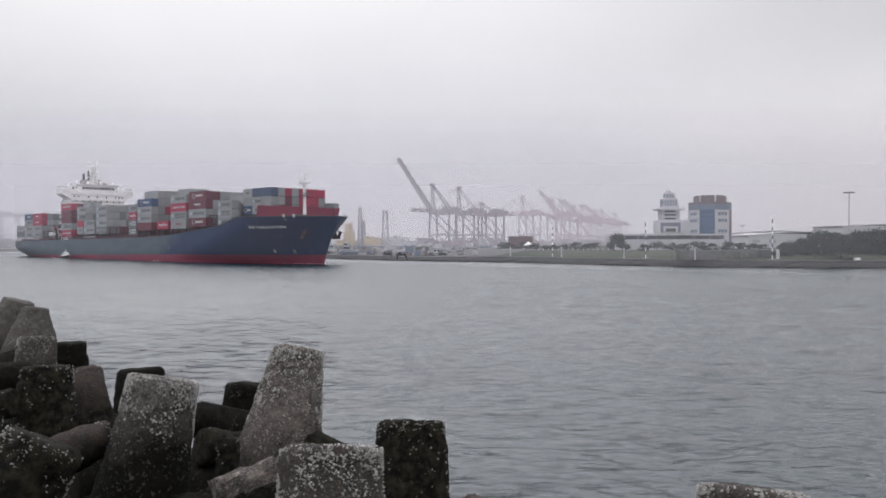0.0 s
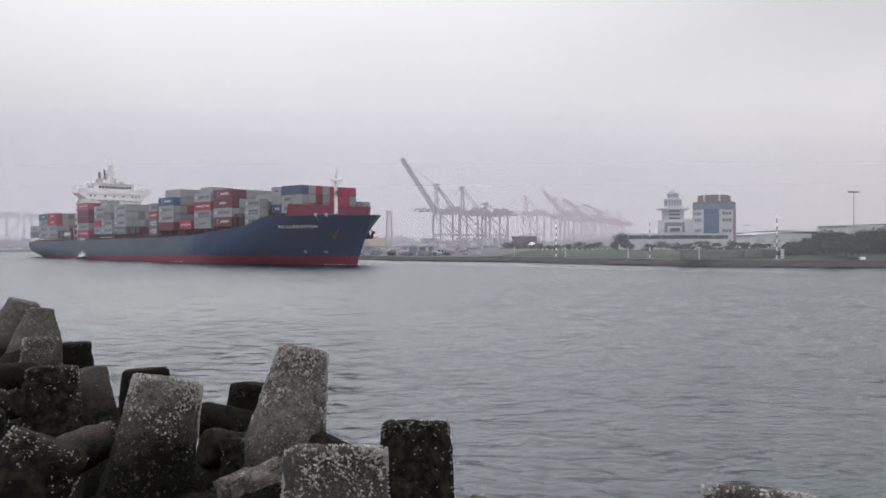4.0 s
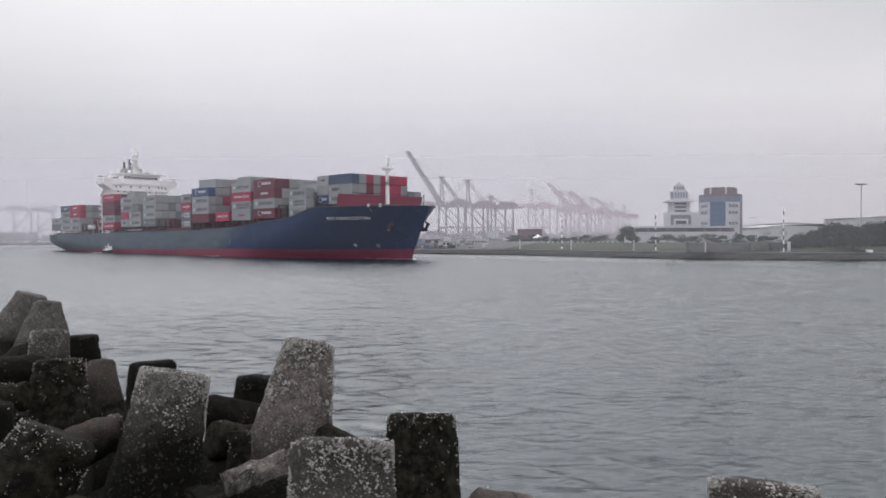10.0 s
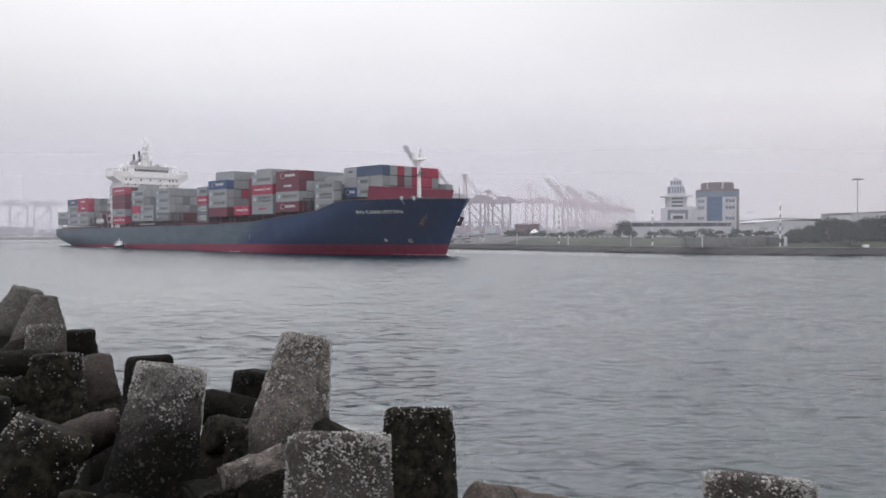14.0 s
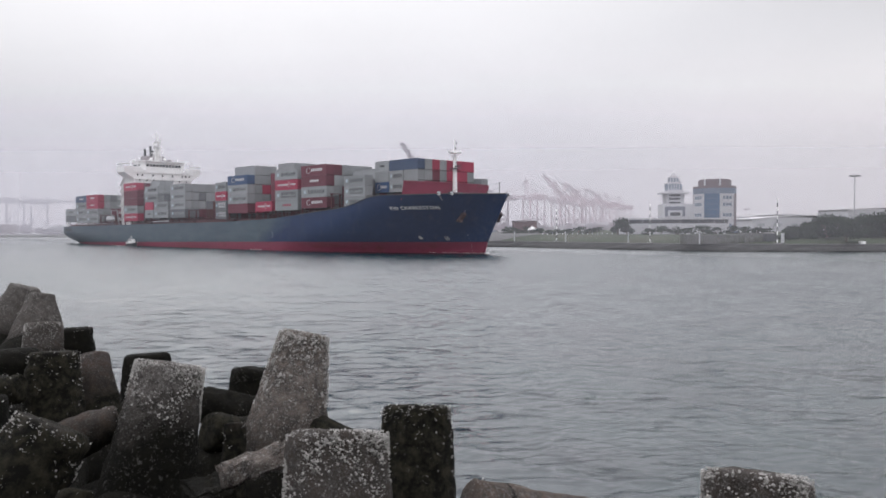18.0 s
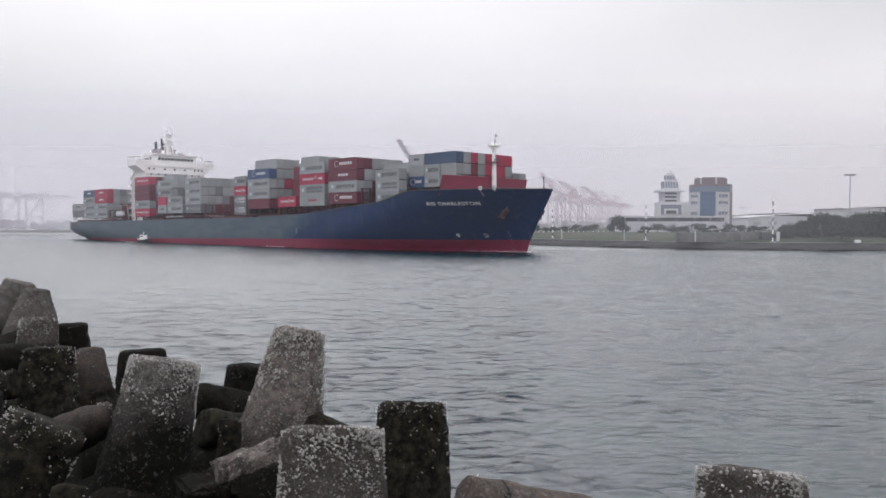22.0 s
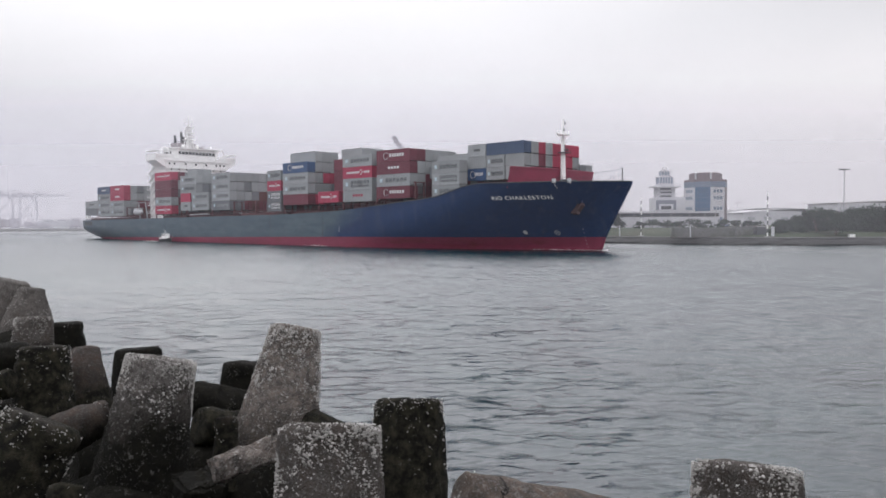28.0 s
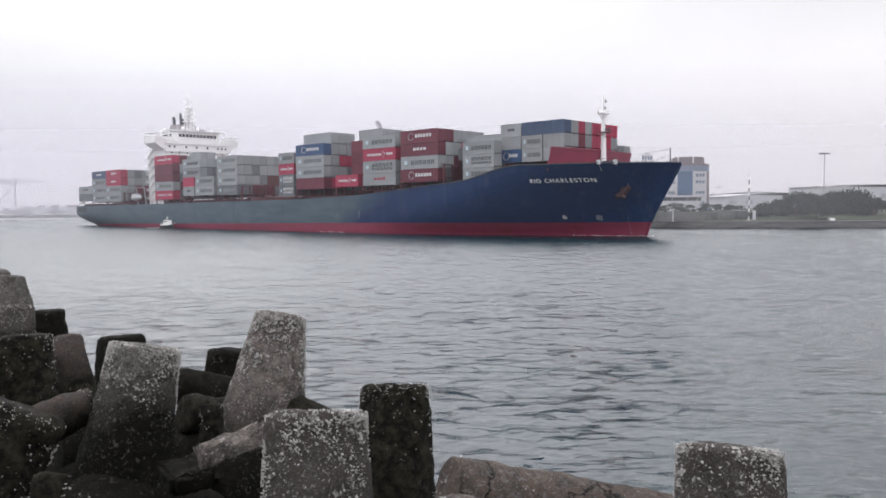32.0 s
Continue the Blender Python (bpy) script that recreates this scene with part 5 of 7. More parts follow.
# ---------------------------------------------------------------- gantry cranes
def gantry_crane(x, y, turn, h, mat, boom_up, label, k=1.0, reach=48.0, peak=29.0):
    """A ship-to-shore crane; its boom points along its own -x. h: height of the boom hinge."""
    ob = thing("gantry_crane", pose(x, y, 3.0, 0, 0, turn), label, "crane", "harbour cranes")
    g, w = 22.0 * k, 18.0 * k
    t = 1.5 * k
    for lx in (0, g):
        for ly in (-w / 2, w / 2):
            bm = bmesh.new()
            beam(bm, (lx, ly, 0), (lx, ly, h), t)
            part("leg", bm, mat, ob)
            bm = bmesh.new()
            box(bm, lx - 1.2, lx + 1.2, ly - 3, ly + 3, 0, 1.4)
            part("bogie", bm, mat, ob)
    bm = bmesh.new()
    for ly in (-w / 2, w / 2):
        beam(bm, (0, ly, h * 0.36), (g, ly, h * 0.36), t * 0.9)
        beam(bm, (0, ly, h), (g, ly, h), t)
        beam(bm, (g, ly, h * 0.36), (0, ly, h * 0.98), t * 0.6)
        beam(bm, (0, ly, h * 0.36), (g * 0.5, ly, h * 0.04), t * 0.35)
        beam(bm, (g, ly, h * 0.36), (g * 0.5, ly, h * 0.04), t * 0.35)
    for lx in (0, g):
        beam(bm, (lx, -w / 2, h), (lx, w / 2, h), t)
        beam(bm, (lx, -w / 2, h * 0.34), (lx, w / 2, h * 0.34), t * 0.8)
    part("portal_bracing", bm, mat, ob)
    bm = bmesh.new()
    for ly in (-4 * k, 4 * k):
        beam(bm, (-2, ly, h + 1), (g + 16 * k, ly, h + 1), t)
    for i in range(8):
        xx = (g + 16 * k) * i / 7
        beam(bm, (xx, -4 * k, h + 1), (xx, 4 * k, h + 1), t * 0.5)
    part("main_girder", bm, mat, ob)
    apex = Vector((-1.0, 0, h + peak * k))
    for ly in (-4 * k, 4 * k):
        bm = bmesh.new()
        beam(bm, (0, ly, h), (-1.0, ly * 0.45, h + peak * k), t * 0.8)
        part("mast_leg", bm, mat, ob)
        bm = bmesh.new()
        beam(bm, (-1.0, ly * 0.45, h + peak * k), (g, ly, h + 1), t * (0.4 if boom_up < 40 else 0.75))
        part("back_stay", bm, mat, ob)
    bm = bmesh.new()
    box(bm, -3, 1.4, -3.2 * k, 3.2 * k, h + (peak - 0.5) * k, h + (peak + 1) * k)
    part("mast_head", bm, mat, ob)
    bl = reach * k
    a = radians(boom_up)
    tip = Vector((-2 - bl * math.cos(a), 0, h + 1 + bl * math.sin(a)))
    bm = bmesh.new()
    up = Vector((math.sin(a), 0, math.cos(a))) * 3.2 * k
    root, n = Vector((-2, 0, h + 1)), 18
    for ly in (-2.6 * k, 2.6 * k):
        side = Vector((0, ly, 0))
        beam(bm, root + side, tip + side * 0.8, t * 0.62)
        beam(bm, root + side * 0.6 + up, tip + side * 0.5 + up * 0.6, t * 0.5)
        for i in range(n):
            p, q = root.lerp(tip, i / n) + side, root.lerp(tip, (i + 1) / n) + side
            beam(bm, p + (up if i % 2 else Vector()), q + (Vector() if i % 2 else up), t * 0.34)
    for i in range(1, n + 1):
        p = root.lerp(tip, i / n)
        beam(bm, p - Vector((0, 2.6 * k, 0)), p + Vector((0, 2.6 * k, 0)), t * 0.4)
    part("boom", bm, mat, ob)
    for f in (0.5, 0.95):
        p = Vector((-2, 0, h + 1)).lerp(tip, f)
        bm = bmesh.new()
        beam(bm, apex, p, t * 0.28)
        part("fore_stay", bm, mat, ob)
    bm = bmesh.new()
    box(bm, g * 0.5, g + 8 * k, -4.5 * k, 4.5 * k, h + 1.6, h + 5.4 * k)
    prism(bm, [(g * 0.55, -4 * k), (g + 4 * k, -4 * k), (g + 4 * k, 4 * k), (g * 0.55, 4 * k)], h + 5.4 * k, h + 7.2 * k)
    box(bm, g * 0.2, g * 0.45, -3 * k, 3 * k, h + 1.2, h + 3.6 * k)
    part("machinery_house", bm, mat, ob)
    bm = bmesh.new()
    box(bm, g * 0.15, g * 0.15 + 3, -1.6, 1.6, h - 3.4, h - 0.4)
    part("cab", bm, mat, ob)
    return ob


# cranes of the near row: bearing, depth, turn, hinge height, boom angle
for bx, d, turn, h, mat, up, reach, peak in ((-0.0133, 770, 25, 33, "cranegrey", 55, 64, 29), (0.021, 800, 25, 33, "cranepink", 2, 52, 28), (0.051, 830, 25, 33, "cranepink", 3, 48, 13), (0.104, 1010, 25, 40, "crane", 2, 48, 24)):
    gantry_crane(bx * d, d, turn, h, M[mat], up, "pale grey-red harbour gantry crane fading in mist", 1.0, reach, peak)
for i in range(7):
    d = 1080 + 95 * i
    gantry_crane((0.142 + (0.0, 0.012, 0.029, 0.040, 0.057, 0.066, 0.083)[i]) * d, d, 28, (40, 44, 39, 45, 41, 46, 42)[i], M["crane"], (3, 43, 3, 38, 3, 36, 3)[i], "pale red harbour gantry crane in mist", 1.1, 48.0, 23.0)
for bx, d, up in ((-0.60, 1080, 2), (-0.556, 1040, 2), (-0.525, 1090, 3), (-0.655, 1200, 0)):
    gantry_crane(bx * d, d, -155, 40, M["cranedark"], up, "grey harbour gantry crane fading in mist", 0.95, 36.0, 9.0)


def shore_clutter():
    """Low stores, crates, nets and walls heaped along the harbour arm."""
    r = random.Random(31)
    bm = bmesh.new()
    names = ("quay", "greysteel", "roofgrey", "bluegrey", "brownroof", "quay", "roofgrey")
    spots = [(x, y) for d in (11, 17, 24) for x, y in offset_line(fine_line(SHORE, 2.0), d) if -60 < x < 12]
    for i in range(330):
        d = r.uniform(330, 460)
        x, w, h = r.uniform(-0.15, 0.07) * d, r.uniform(1.2, 6.5), r.choice((1.0, 1.4, 1.8, 2.4, 3.2))
        if i < 160:
            (x, d), w, h = r.choice(spots), r.uniform(0.8, 3.2), r.choice((0.5, 0.8, 1.0, 1.4, 1.9))
        n0 = len(bm.faces)
        box(bm, x, x + w, d, d + r.uniform(1.2, 4), 1.2, 1.5 + h)
        bm.faces.ensure_lookup_table()
        m = r.randrange(len(names))
        for f in bm.faces[n0:]:
            f.material_index = m
    tagged(new("shore_clutter", mesh_of("shore_clutter", bm, [M[k] for k in names])), "hazy low stores, crates and walls along the harbour arm", "shore clutter", kind="stuff")


shore_clutter()


def moored_barge(x, y, turn, length, high, mat, label):
    ob = thing("moored_barge", pose(x, y, 0, 0, 0, turn), label, "barge", "craft moored at the harbour arm")
    bm = bmesh.new()
    h = length / 2
    lo = [bm.verts.new(v) for v in ((-h, -2, -0.4), (h - 1.5, -2, -0.4), (h - 0.5, 0, -0.4), (h - 1.5, 2, -0.4), (-h, 2, -0.4))]
    hi = [bm.verts.new(v) for v in ((-h, -2.3, high), (h - 1.2, -2.3, high), (h, 0, high + 0.5), (h - 1.2, 2.3, high), (-h, 2.3, high))]
    for i in range(5):
        bm.faces.new((lo[i], lo[(i + 1) % 5], hi[(i + 1) % 5], hi[i]))
    bm.faces.new(hi)
    bmesh.ops.recalc_face_normals(bm, faces=bm.faces)
    part("hull", bm, M[mat], ob)
    for x0, x1, z1 in ((-h + 0.8, -h + 4.0, high + 2.2), (-h + 1.2, -h + 3.0, high + 3.6)):
        bm = bmesh.new()
        box(bm, x0, x1, -1.4, 1.4, high, z1)
        house = part("wheelhouse", bm, M["greysteel"], ob)
        bm = bmesh.new()
        box(bm, x0 + 0.3, x1 - 0.3, -1.46, -1.35, z1 - 0.9, z1 - 0.35)
        part("window", bm, M["glassdark"], house)
    bm = bmesh.new()
    tube(bm, (-h + 2.2, 0, high + 3.5), (-h + 2.2, 0, high + 6.5), 0.12, 0.06, 6)
    part("mast", bm, M["greysteel"], ob)
    bm = bmesh.new()
    for k in range(4):
        tube(bm, (-h + 1.5 + 2.5 * k, -2.35, high * 0.55), (-h + 2.3 + 2.5 * k, -2.35, high * 0.55), 0.3, n=8)
    part("tyre_fender", bm, M["black"], ob)
    return ob


moored_barge(-0.1085 * 318, 308, -8, 13.5, 2.6, "bluegrey", "dull blue-grey work barge moored at the harbour arm")
moored_barge(-0.142 * 330, 336, -12, 8.5, 1.6, "greysteel", "small grey launch moored at the harbour arm")


def yard_clutter():
    """Stacked boxes, vehicles and low sheds on the far quays."""
    r = random.Random(12)
    bm = bmesh.new()
    names = ("cranepink", "greysteel", "cranegrey", "brownroof", "roofgrey", "cranepink")
    for a, b, d0, d1, n in ((-0.05, 0.11, 660, 760, 130), (0.12, 0.27, 800, 1300, 140), (-0.72, -0.40, 620, 950, 120), (-0.13, -0.03, 650, 760, 50)):
        for i in range(n):
            d = r.uniform(d0, d1)
            x, w, h = r.uniform(a, b) * d, r.uniform(4, 16), r.choice((2.6, 2.6, 5.2, 5.2, 7.8, 3.5))
            n0 = len(bm.faces)
            box(bm, x, x + w, d, d + r.uniform(2.4, 8), 2.4, 3.0 + h)
            bm.faces.ensure_lookup_table()
            m = r.randrange(len(names)) if a > -0.5 else r.choice((1, 2, 2, 3))
            for f in bm.faces[n0:]:
                f.material_index = m
    ob = new("quay_stacks", mesh_of("quay_stacks", bm, [M[k] for k in names]))
    tagged(ob, "hazy stacks of boxes and sheds on the far quays", "quay stacks", kind="stuff")


yard_clutter()


# ---------------------------------------------------------------- shore buildings
def control_tower(x, y):
    ob = thing("control_tower", pose(x, y, 3.7), "white stepped harbour control tower with window bands", "tower")
    ob.matrix_basis = ob.matrix_basis @ Matrix.Diagonal((1, 1, 0.9, 1))

    def floor_(name, w, d, z0, z1, mat, parent=None):
        bm = bmesh.new()
        box(bm, -w / 2, w / 2, -d / 2, d / 2, z0, z1)
        return part(name, bm, mat, parent or ob)
    base = floor_("lower_storey", 8.4, 7.4, 0, 11.2, M["plaster"])
    for x0, x1, z0, z1, mat, out in ((-3.9, 3.0, 6.6, 10.3, "slate", 0.12), (-2.9, 2.0, 6.6, 8.8, "plaster", 0.2), (-2.2, 1.3, 6.8, 8.1, "glassdark", 0.26)):
        bm = bmesh.new()
        box(bm, x0, x1, -3.7 - out, -3.65, z0, z1)
        part("dark_panel" if mat == "slate" else "porch" if mat == "plaster" else "window", bm, M[mat], base)
    shaft = floor_("shaft", 6.0, 5.0, 11.2, 15.2, M["plaster"])
    for z in (11.5, 12.95, 14.3):
        bm = bmesh.new()
        box(bm, -2.2, 1.7, -2.56, -2.4, z, z + 0.6)
        part("window", bm, M["glassdark"], shaft)
        bm = bmesh.new()
        box(bm, -3.3, 3.3, -2.9, 2.6, z + 0.72, z + 0.9)
        part("floor_slab", bm, M["plaster"], shaft)
    gallery = floor_("gallery", 8.8, 8.4, 15.2, 15.75, M["plaster"])
    bm = bmesh.new()
    for i in range(9):
        beam(bm, (-4.3 + 8.6 * i / 8, -4.1, 15.75), (-4.3 + 8.6 * i / 8, -4.1, 16.7), 0.06)
    for z in (16.2, 16.7):
        beam(bm, (-4.3, -4.1, z), (4.3, -4.1, z), 0.06)
    part("gallery_rail", bm, M["plaster"], gallery)
    for name, w, z0, z1, n in (("lookout", 4.6, 15.75, 19.0, 5), ("upper_lookout", 2.9, 19.0, 21.3, 3)):
        room = floor_(name, w, w, z0, z1, M["bluegrey"])
        for i in range(n + 1):
            bm = bmesh.new()
            x_ = -w / 2 + w * i / n
            box(bm, x_ - 0.16, x_ + 0.16, -w / 2 - 0.1, -w / 2 + 0.1, z0, z1)
            part("post", bm, M["plaster"], room)
        bm = bmesh.new()
        box(bm, -w / 2 - 0.2, w / 2 + 0.2, -w / 2 - 0.2, w / 2 + 0.2, z1, z1 + 0.3)
        box(bm, -w / 2 - 0.05, w / 2 + 0.05, -w / 2 - 0.12, w / 2, z0, z0 + 0.9)
        part("room_roof", bm, M["plaster"], room)
    bm = bmesh.new()
    tube(bm, (0, 0, 21.65), (0, 0, 22.6), 0.95, 0.8, 10)
    tube(bm, (0, 0, 22.6), (0, 0, 23.0), 0.8, 0.2, 10)
    tube(bm, (0, 0, 23.0), (0, 0, 24.0), 0.06, 0.04, 6)
    part("spire", bm, M["roofgrey"], ob)
    floor_("stair_annex", 2.4, 4.0, 0, 11.4, M["plaster"]).location = (5.4, 0.5, 0)
    return ob


def blue_building(x, y):
    ob = thing("office_building", pose(x, y, 3.7, 0, 0, -27), "octagonal white and blue office building with a brown rooftop", "building")
    r = 7.6
    ring = [(r * math.cos(math.pi / 8 + math.pi / 4 * i) * 1.0, r * math.sin(math.pi / 8 + math.pi / 4 * i)) for i in range(8)]
    bm = bmesh.new()
    prism(bm, ring, 0, 14.2)
    body = part("wall", bm, M["plaster"], ob)
    for i in range(8):
        a, b = Vector(ring[i]), Vector(ring[(i + 1) % 8])
        mid, t = (a + b) / 2, (b - a).normalized()
        nrm = Vector((t.y, -t.x))
        ang = math.degrees(math.atan2(t.y, t.x))
        L = (b - a).length
        if i % 2 == 1:
            bm = bmesh.new()
            box(bm, -L / 2 + (0.3 if i == 5 else -0.05), L / 2 - (0.3 if i == 5 else -0.05), -0.12, 0.1, 1.0, 15.4 if i == 5 else 16.9, Matrix.Translation((mid.x, mid.y, 0)) @ pose(0, 0, 0, 0, 0, ang))
            blue = i == 5
            curtain = part("curtain_wall" if blue else "corner_wall", bm, M["blueglass" if blue else "brownroof"], ob, "blue glazed curtain wall" if blue else "brown-grey clad corner")
            for k in range(7):
                bm = bmesh.new()
                box(bm, -L / 2 + 0.3, L / 2 - 0.3, -0.16, -0.1, 2.4 + 2.0 * k, 2.5 + 2.0 * k, Matrix.Translation((mid.x, mid.y, 0)) @ pose(0, 0, 0, 0, 0, ang))
                part("mullion", bm, M["bluegrey"], curtain)
        else:
            for z in (2.2, 6.0, 9.8, 12.2):
                for s in (-1, 0, 1):
                    bm = bmesh.new()
                    box(bm, s * 1.35 - 0.5, s * 1.35 + 0.5, -0.06, 0.1, z, z + 1.1, Matrix.Translation((mid.x, mid.y, 0)) @ pose(0, 0, 0, 0, 0, ang))
                    part("window", bm, M["bluegrey"], body)
    bm = bmesh.new()
    prism(bm, [(1.02 * a, 1.02 * b) for a, b in ring], 14.2, 16.2)
    part("upper_storey", bm, M["bluegrey"], ob, "blue-grey clad upper storey")
    bm = bmesh.new()
    prism(bm, [(1.0 * a, 1.0 * b) for a, b in ring], 16.2, 17.0)
    part("parapet", bm, M["brownroof"], ob, "brown clad parapet")
    bm = bmesh.new()
    prism(bm, [(0.78 * a, 0.78 * b) for a, b in ring], 17.0, 19.2)
    part("roof_drum", bm, M["brownroof"], ob, "brown clad rooftop drum")
    for s in (-1, 1):
        bm = bmesh.new()
        box(bm, s * 2.6 - 0.2, s * 2.6 + 0.2, -6.9, -5.2, 17.0, 19.3)
        part("roof_fin", bm, M["plaster"], ob)
    bm = bmesh.new()
    prism(bm, [(0.7 * a, 0.7 * b) for a, b in ring], 19.2, 19.5)
    part("roof", bm, M["brownroof"], ob)
    return ob


def canopy_hall(x, y):
    ob = thing("visitor_hall", pose(x, y, 3.6), "low hall under a wide white flat roof", "building")
    w, d = 19.0, 8.0
    ring = [(w * math.cos(2 * math.pi * i / 36), d * math.sin(2 * math.pi * i / 36)) for i in range(36)]
    bm = bmesh.new()
    prism(bm, ring, 4.75, 5.3)
    part("roof", bm, M["plaster"], ob, "wide white flat canopy roof")
    bm = bmesh.new()
    prism(bm, [(a * 0.93, b * 0.93) for a, b in ring], 3.55, 4.75)
    part("window_band", bm, M["glassdark"], ob, "dark ribbon of windows under the roof")
    bm = bmesh.new()
    prism(bm, [(a * 0.95, b * 0.95) for a, b in ring], 0, 3.55)
    part("wall", bm, M["plaster"], ob)
    for i in range(9):
        a = math.pi + math.pi * (i + 0.5) / 9
        bm = bmesh.new()
        box(bm, -0.05, 0.05, -0.08, 0.08, 3.55, 4.75, Matrix.Translation((w * 0.935 * math.cos(a), d * 0.935 * math.sin(a), 0)) @ pose(0, 0, 0, 0, 0, math.degrees(a) + 90))
        part("mullion", bm, M["greysteel"], ob)
    return ob


def warehouse(x, y, w, d, h, rise, label, turn=0, clad="plaster"):
    ob = thing("warehouse", pose(x, y, 3.7, 0, 0, turn), label, "warehouse", "warehouses behind the trees")
    bm = bmesh.new()
    box(bm, -w / 2, w / 2, 0, d, 0, h)
    wall = part("wall", bm, M[clad], ob)
    bm = bmesh.new()
    n = 10
    lo = []
    for s in (-0.6, d + 0.6):
        lo.append([bm.verts.new((-w / 2 - 0.5 + (w + 1) * i / n, s, h + 0.05 + rise * math.sin(math.pi * i / n))) for i in range(n + 1)])
        lo.append([bm.verts.new((-w / 2 - 0.5 + (w + 1) * i / n, s, h + 0.35 + rise * math.sin(math.pi * i / n))) for i in range(n + 1)])
    for i in range(n):
        for a, b in ((0, 1), (1, 3), (3, 2), (2, 0)):
            bm.faces.new((lo[a][i], lo[a][i + 1], lo[b][i + 1], lo[b][i]))
    bmesh.ops.recalc_face_normals(bm, faces=bm.faces)
    part("roof", bm, M["roofgrey" if clad == "plaster" else clad], ob)
    k = int(w / 7) if clad == "plaster" else 0
    for i in range(k):
        xx = -w / 2 + w * (i + 0.5) / k
        bm = bmesh.new()
        box(bm, xx - 1.6, xx + 1.6, -0.08, 0.1, h * 0.45, h * 0.7)
        part("window", bm, M["greysteel"], wall)
    return ob


control_tower(0.2955 * 265, 265)
blue_building(0.3495 * 280, 280)
canopy_hall(0.298 * 248, 250)
warehouse(0.475 * 330, 330, 50, 30, 5.2, 1.6, "long low white warehouse with a curved grey roof")
warehouse(0.60 * 300, 300, 46, 24, 8.6, 0.7, "white warehouse with a grey roof")
warehouse(0.425 * 400, 400, 40, 30, 7.0, 1.0, "distant pale warehouse with grey roof")
warehouse(0.44 * 640, 640, 70, 30, 10.0, 2.2, "distant pale warehouse with a curved roof in mist")
warehouse(0.1025 * 390, 390, 11.5, 12, 5.4, 0.15, "rust-red shed beside the quay", clad="shedred")


def lamp_mast(x, y, z, h):
    ob = thing("lamp_mast", pose(x, y, z), "tall grey floodlight mast", "lamp mast")
    bm = bmesh.new()
    tube(bm, (0, 0, 0), (0, 0, h), 0.2, 0.12, 10)
    part("pole", bm, M["greysteel"], ob)
    bm = bmesh.new()
    beam(bm, (-1.55, 0, h), (1.55, 0, h), 0.12)
    part("cross_arm", bm, M["greysteel"], ob)
    for i in range(6):
        bm = bmesh.new()
        box(bm, -1.6 + 0.55 * i, -1.2 + 0.55 * i, -0.5, 0.3, h - 0.05, h + 0.35)
        part("floodlight", bm, M["darksteel"], ob)
    return ob


lamp_mast(0.5317 * 235, 235, 3.0, 6.02 + 0.0647 * 235 - 3.0)
lamp_mast(0.078 * 520, 520, 3.0, 14)
lamp_mast(0.392 * 420, 420, 3.0, 12.3)


def striped_pole(x, y, z, h):
    ob = thing("marker_pole", pose(x, y, z), "black and white striped channel marker pole", "marker pole", "striped marker poles")
    n = 11
    for i in range(n):
        bm = bmesh.new()
        tube(bm, (0, 0, h * i / n), (0, 0, h * (i + 1) / n), 0.12, 0.12, 8)
        part("band", bm, M["black" if i % 2 else "lettering"], ob)
    bm = bmesh.new()
    box(bm, -0.6, 0.6, -0.6, 0.6, -0.4, 0.12)
    part("footing", bm, M["quay"], ob)
    return ob


striped_pole(0.2652 * 204, 204, 1.9, 10.4)
striped_pole(0.4314 * 187, 187, 1.9, 10.9)
striped_pole(0.143 * 232, 232, 1.9, 9.8)


def bollard_post(x, y, z, h):
    ob = thing("white_post", pose(x, y, z), "small white post on the shore", "post", "white shore posts")
    bm = bmesh.new()
    box(bm, -0.12, 0.12, -0.12, 0.12, 0, h)
    part("shaft", bm, M["dullwhite"], ob)
    return ob


for b, d in ((0.33, 187), (0.237, 207), (0.155, 226), (0.088, 240)):
    bollard_post(b * d, d, 1.8, 3.0)


def block(name, x, y, z, w, d, h, mat, label, category, lid=None, group=""):
    ob = thing(name, pose(x, y, z), label, category, group)
    bm = bmesh.new()
    box(bm, -w / 2, w / 2, -d / 2, d / 2, 0, h)
    soften(part("body", bm, M[mat], ob), 0.04)
    if lid:
        bm = bmesh.new()
        box(bm, -w / 2 - 0.15, w / 2 + 0.15, -d / 2 - 0.15, d / 2 + 0.15, h, h + 0.25)
        part("top_slab", bm, M[lid], ob)
    return ob


for b in (-0.0322, -0.0203):
    block("dark_bin", b * 312, 312, 1.45, 2.5, 2.5, 2.9, "darksteel", "dark grey storage bin on the quay", "bin", "darksteel", "bins on the quay")
block("concrete_store", 0.402 * 190, 192, 1.85, 4.4, 3.0, 2.3, "roughwall", "grey concrete store on the shore", "store", "roughwall")
block("concrete_store", 0.425 * 190, 192, 1.85, 2.4, 3.0, 2.4, "darksteel", "dark concrete store on the shore", "store", "quay")
block("concrete_store", 0.358 * 191, 191.5, 1.7, 20.0, 1.2, 2.1, "roughwall", "long low weathered grey concrete wall on the shore", "wall", "roughwall")
block("white_sign", 0.4385 * 187, 187, 1.85, 0.8, 0.2, 2.5, "dullwhite", "plain white board on the shore", "board")
block("white_crate", 0.5425 * 183, 183, 1.5, 1.2, 1.0, 0.9, "lettering", "small white crate on the revetment", "crate")


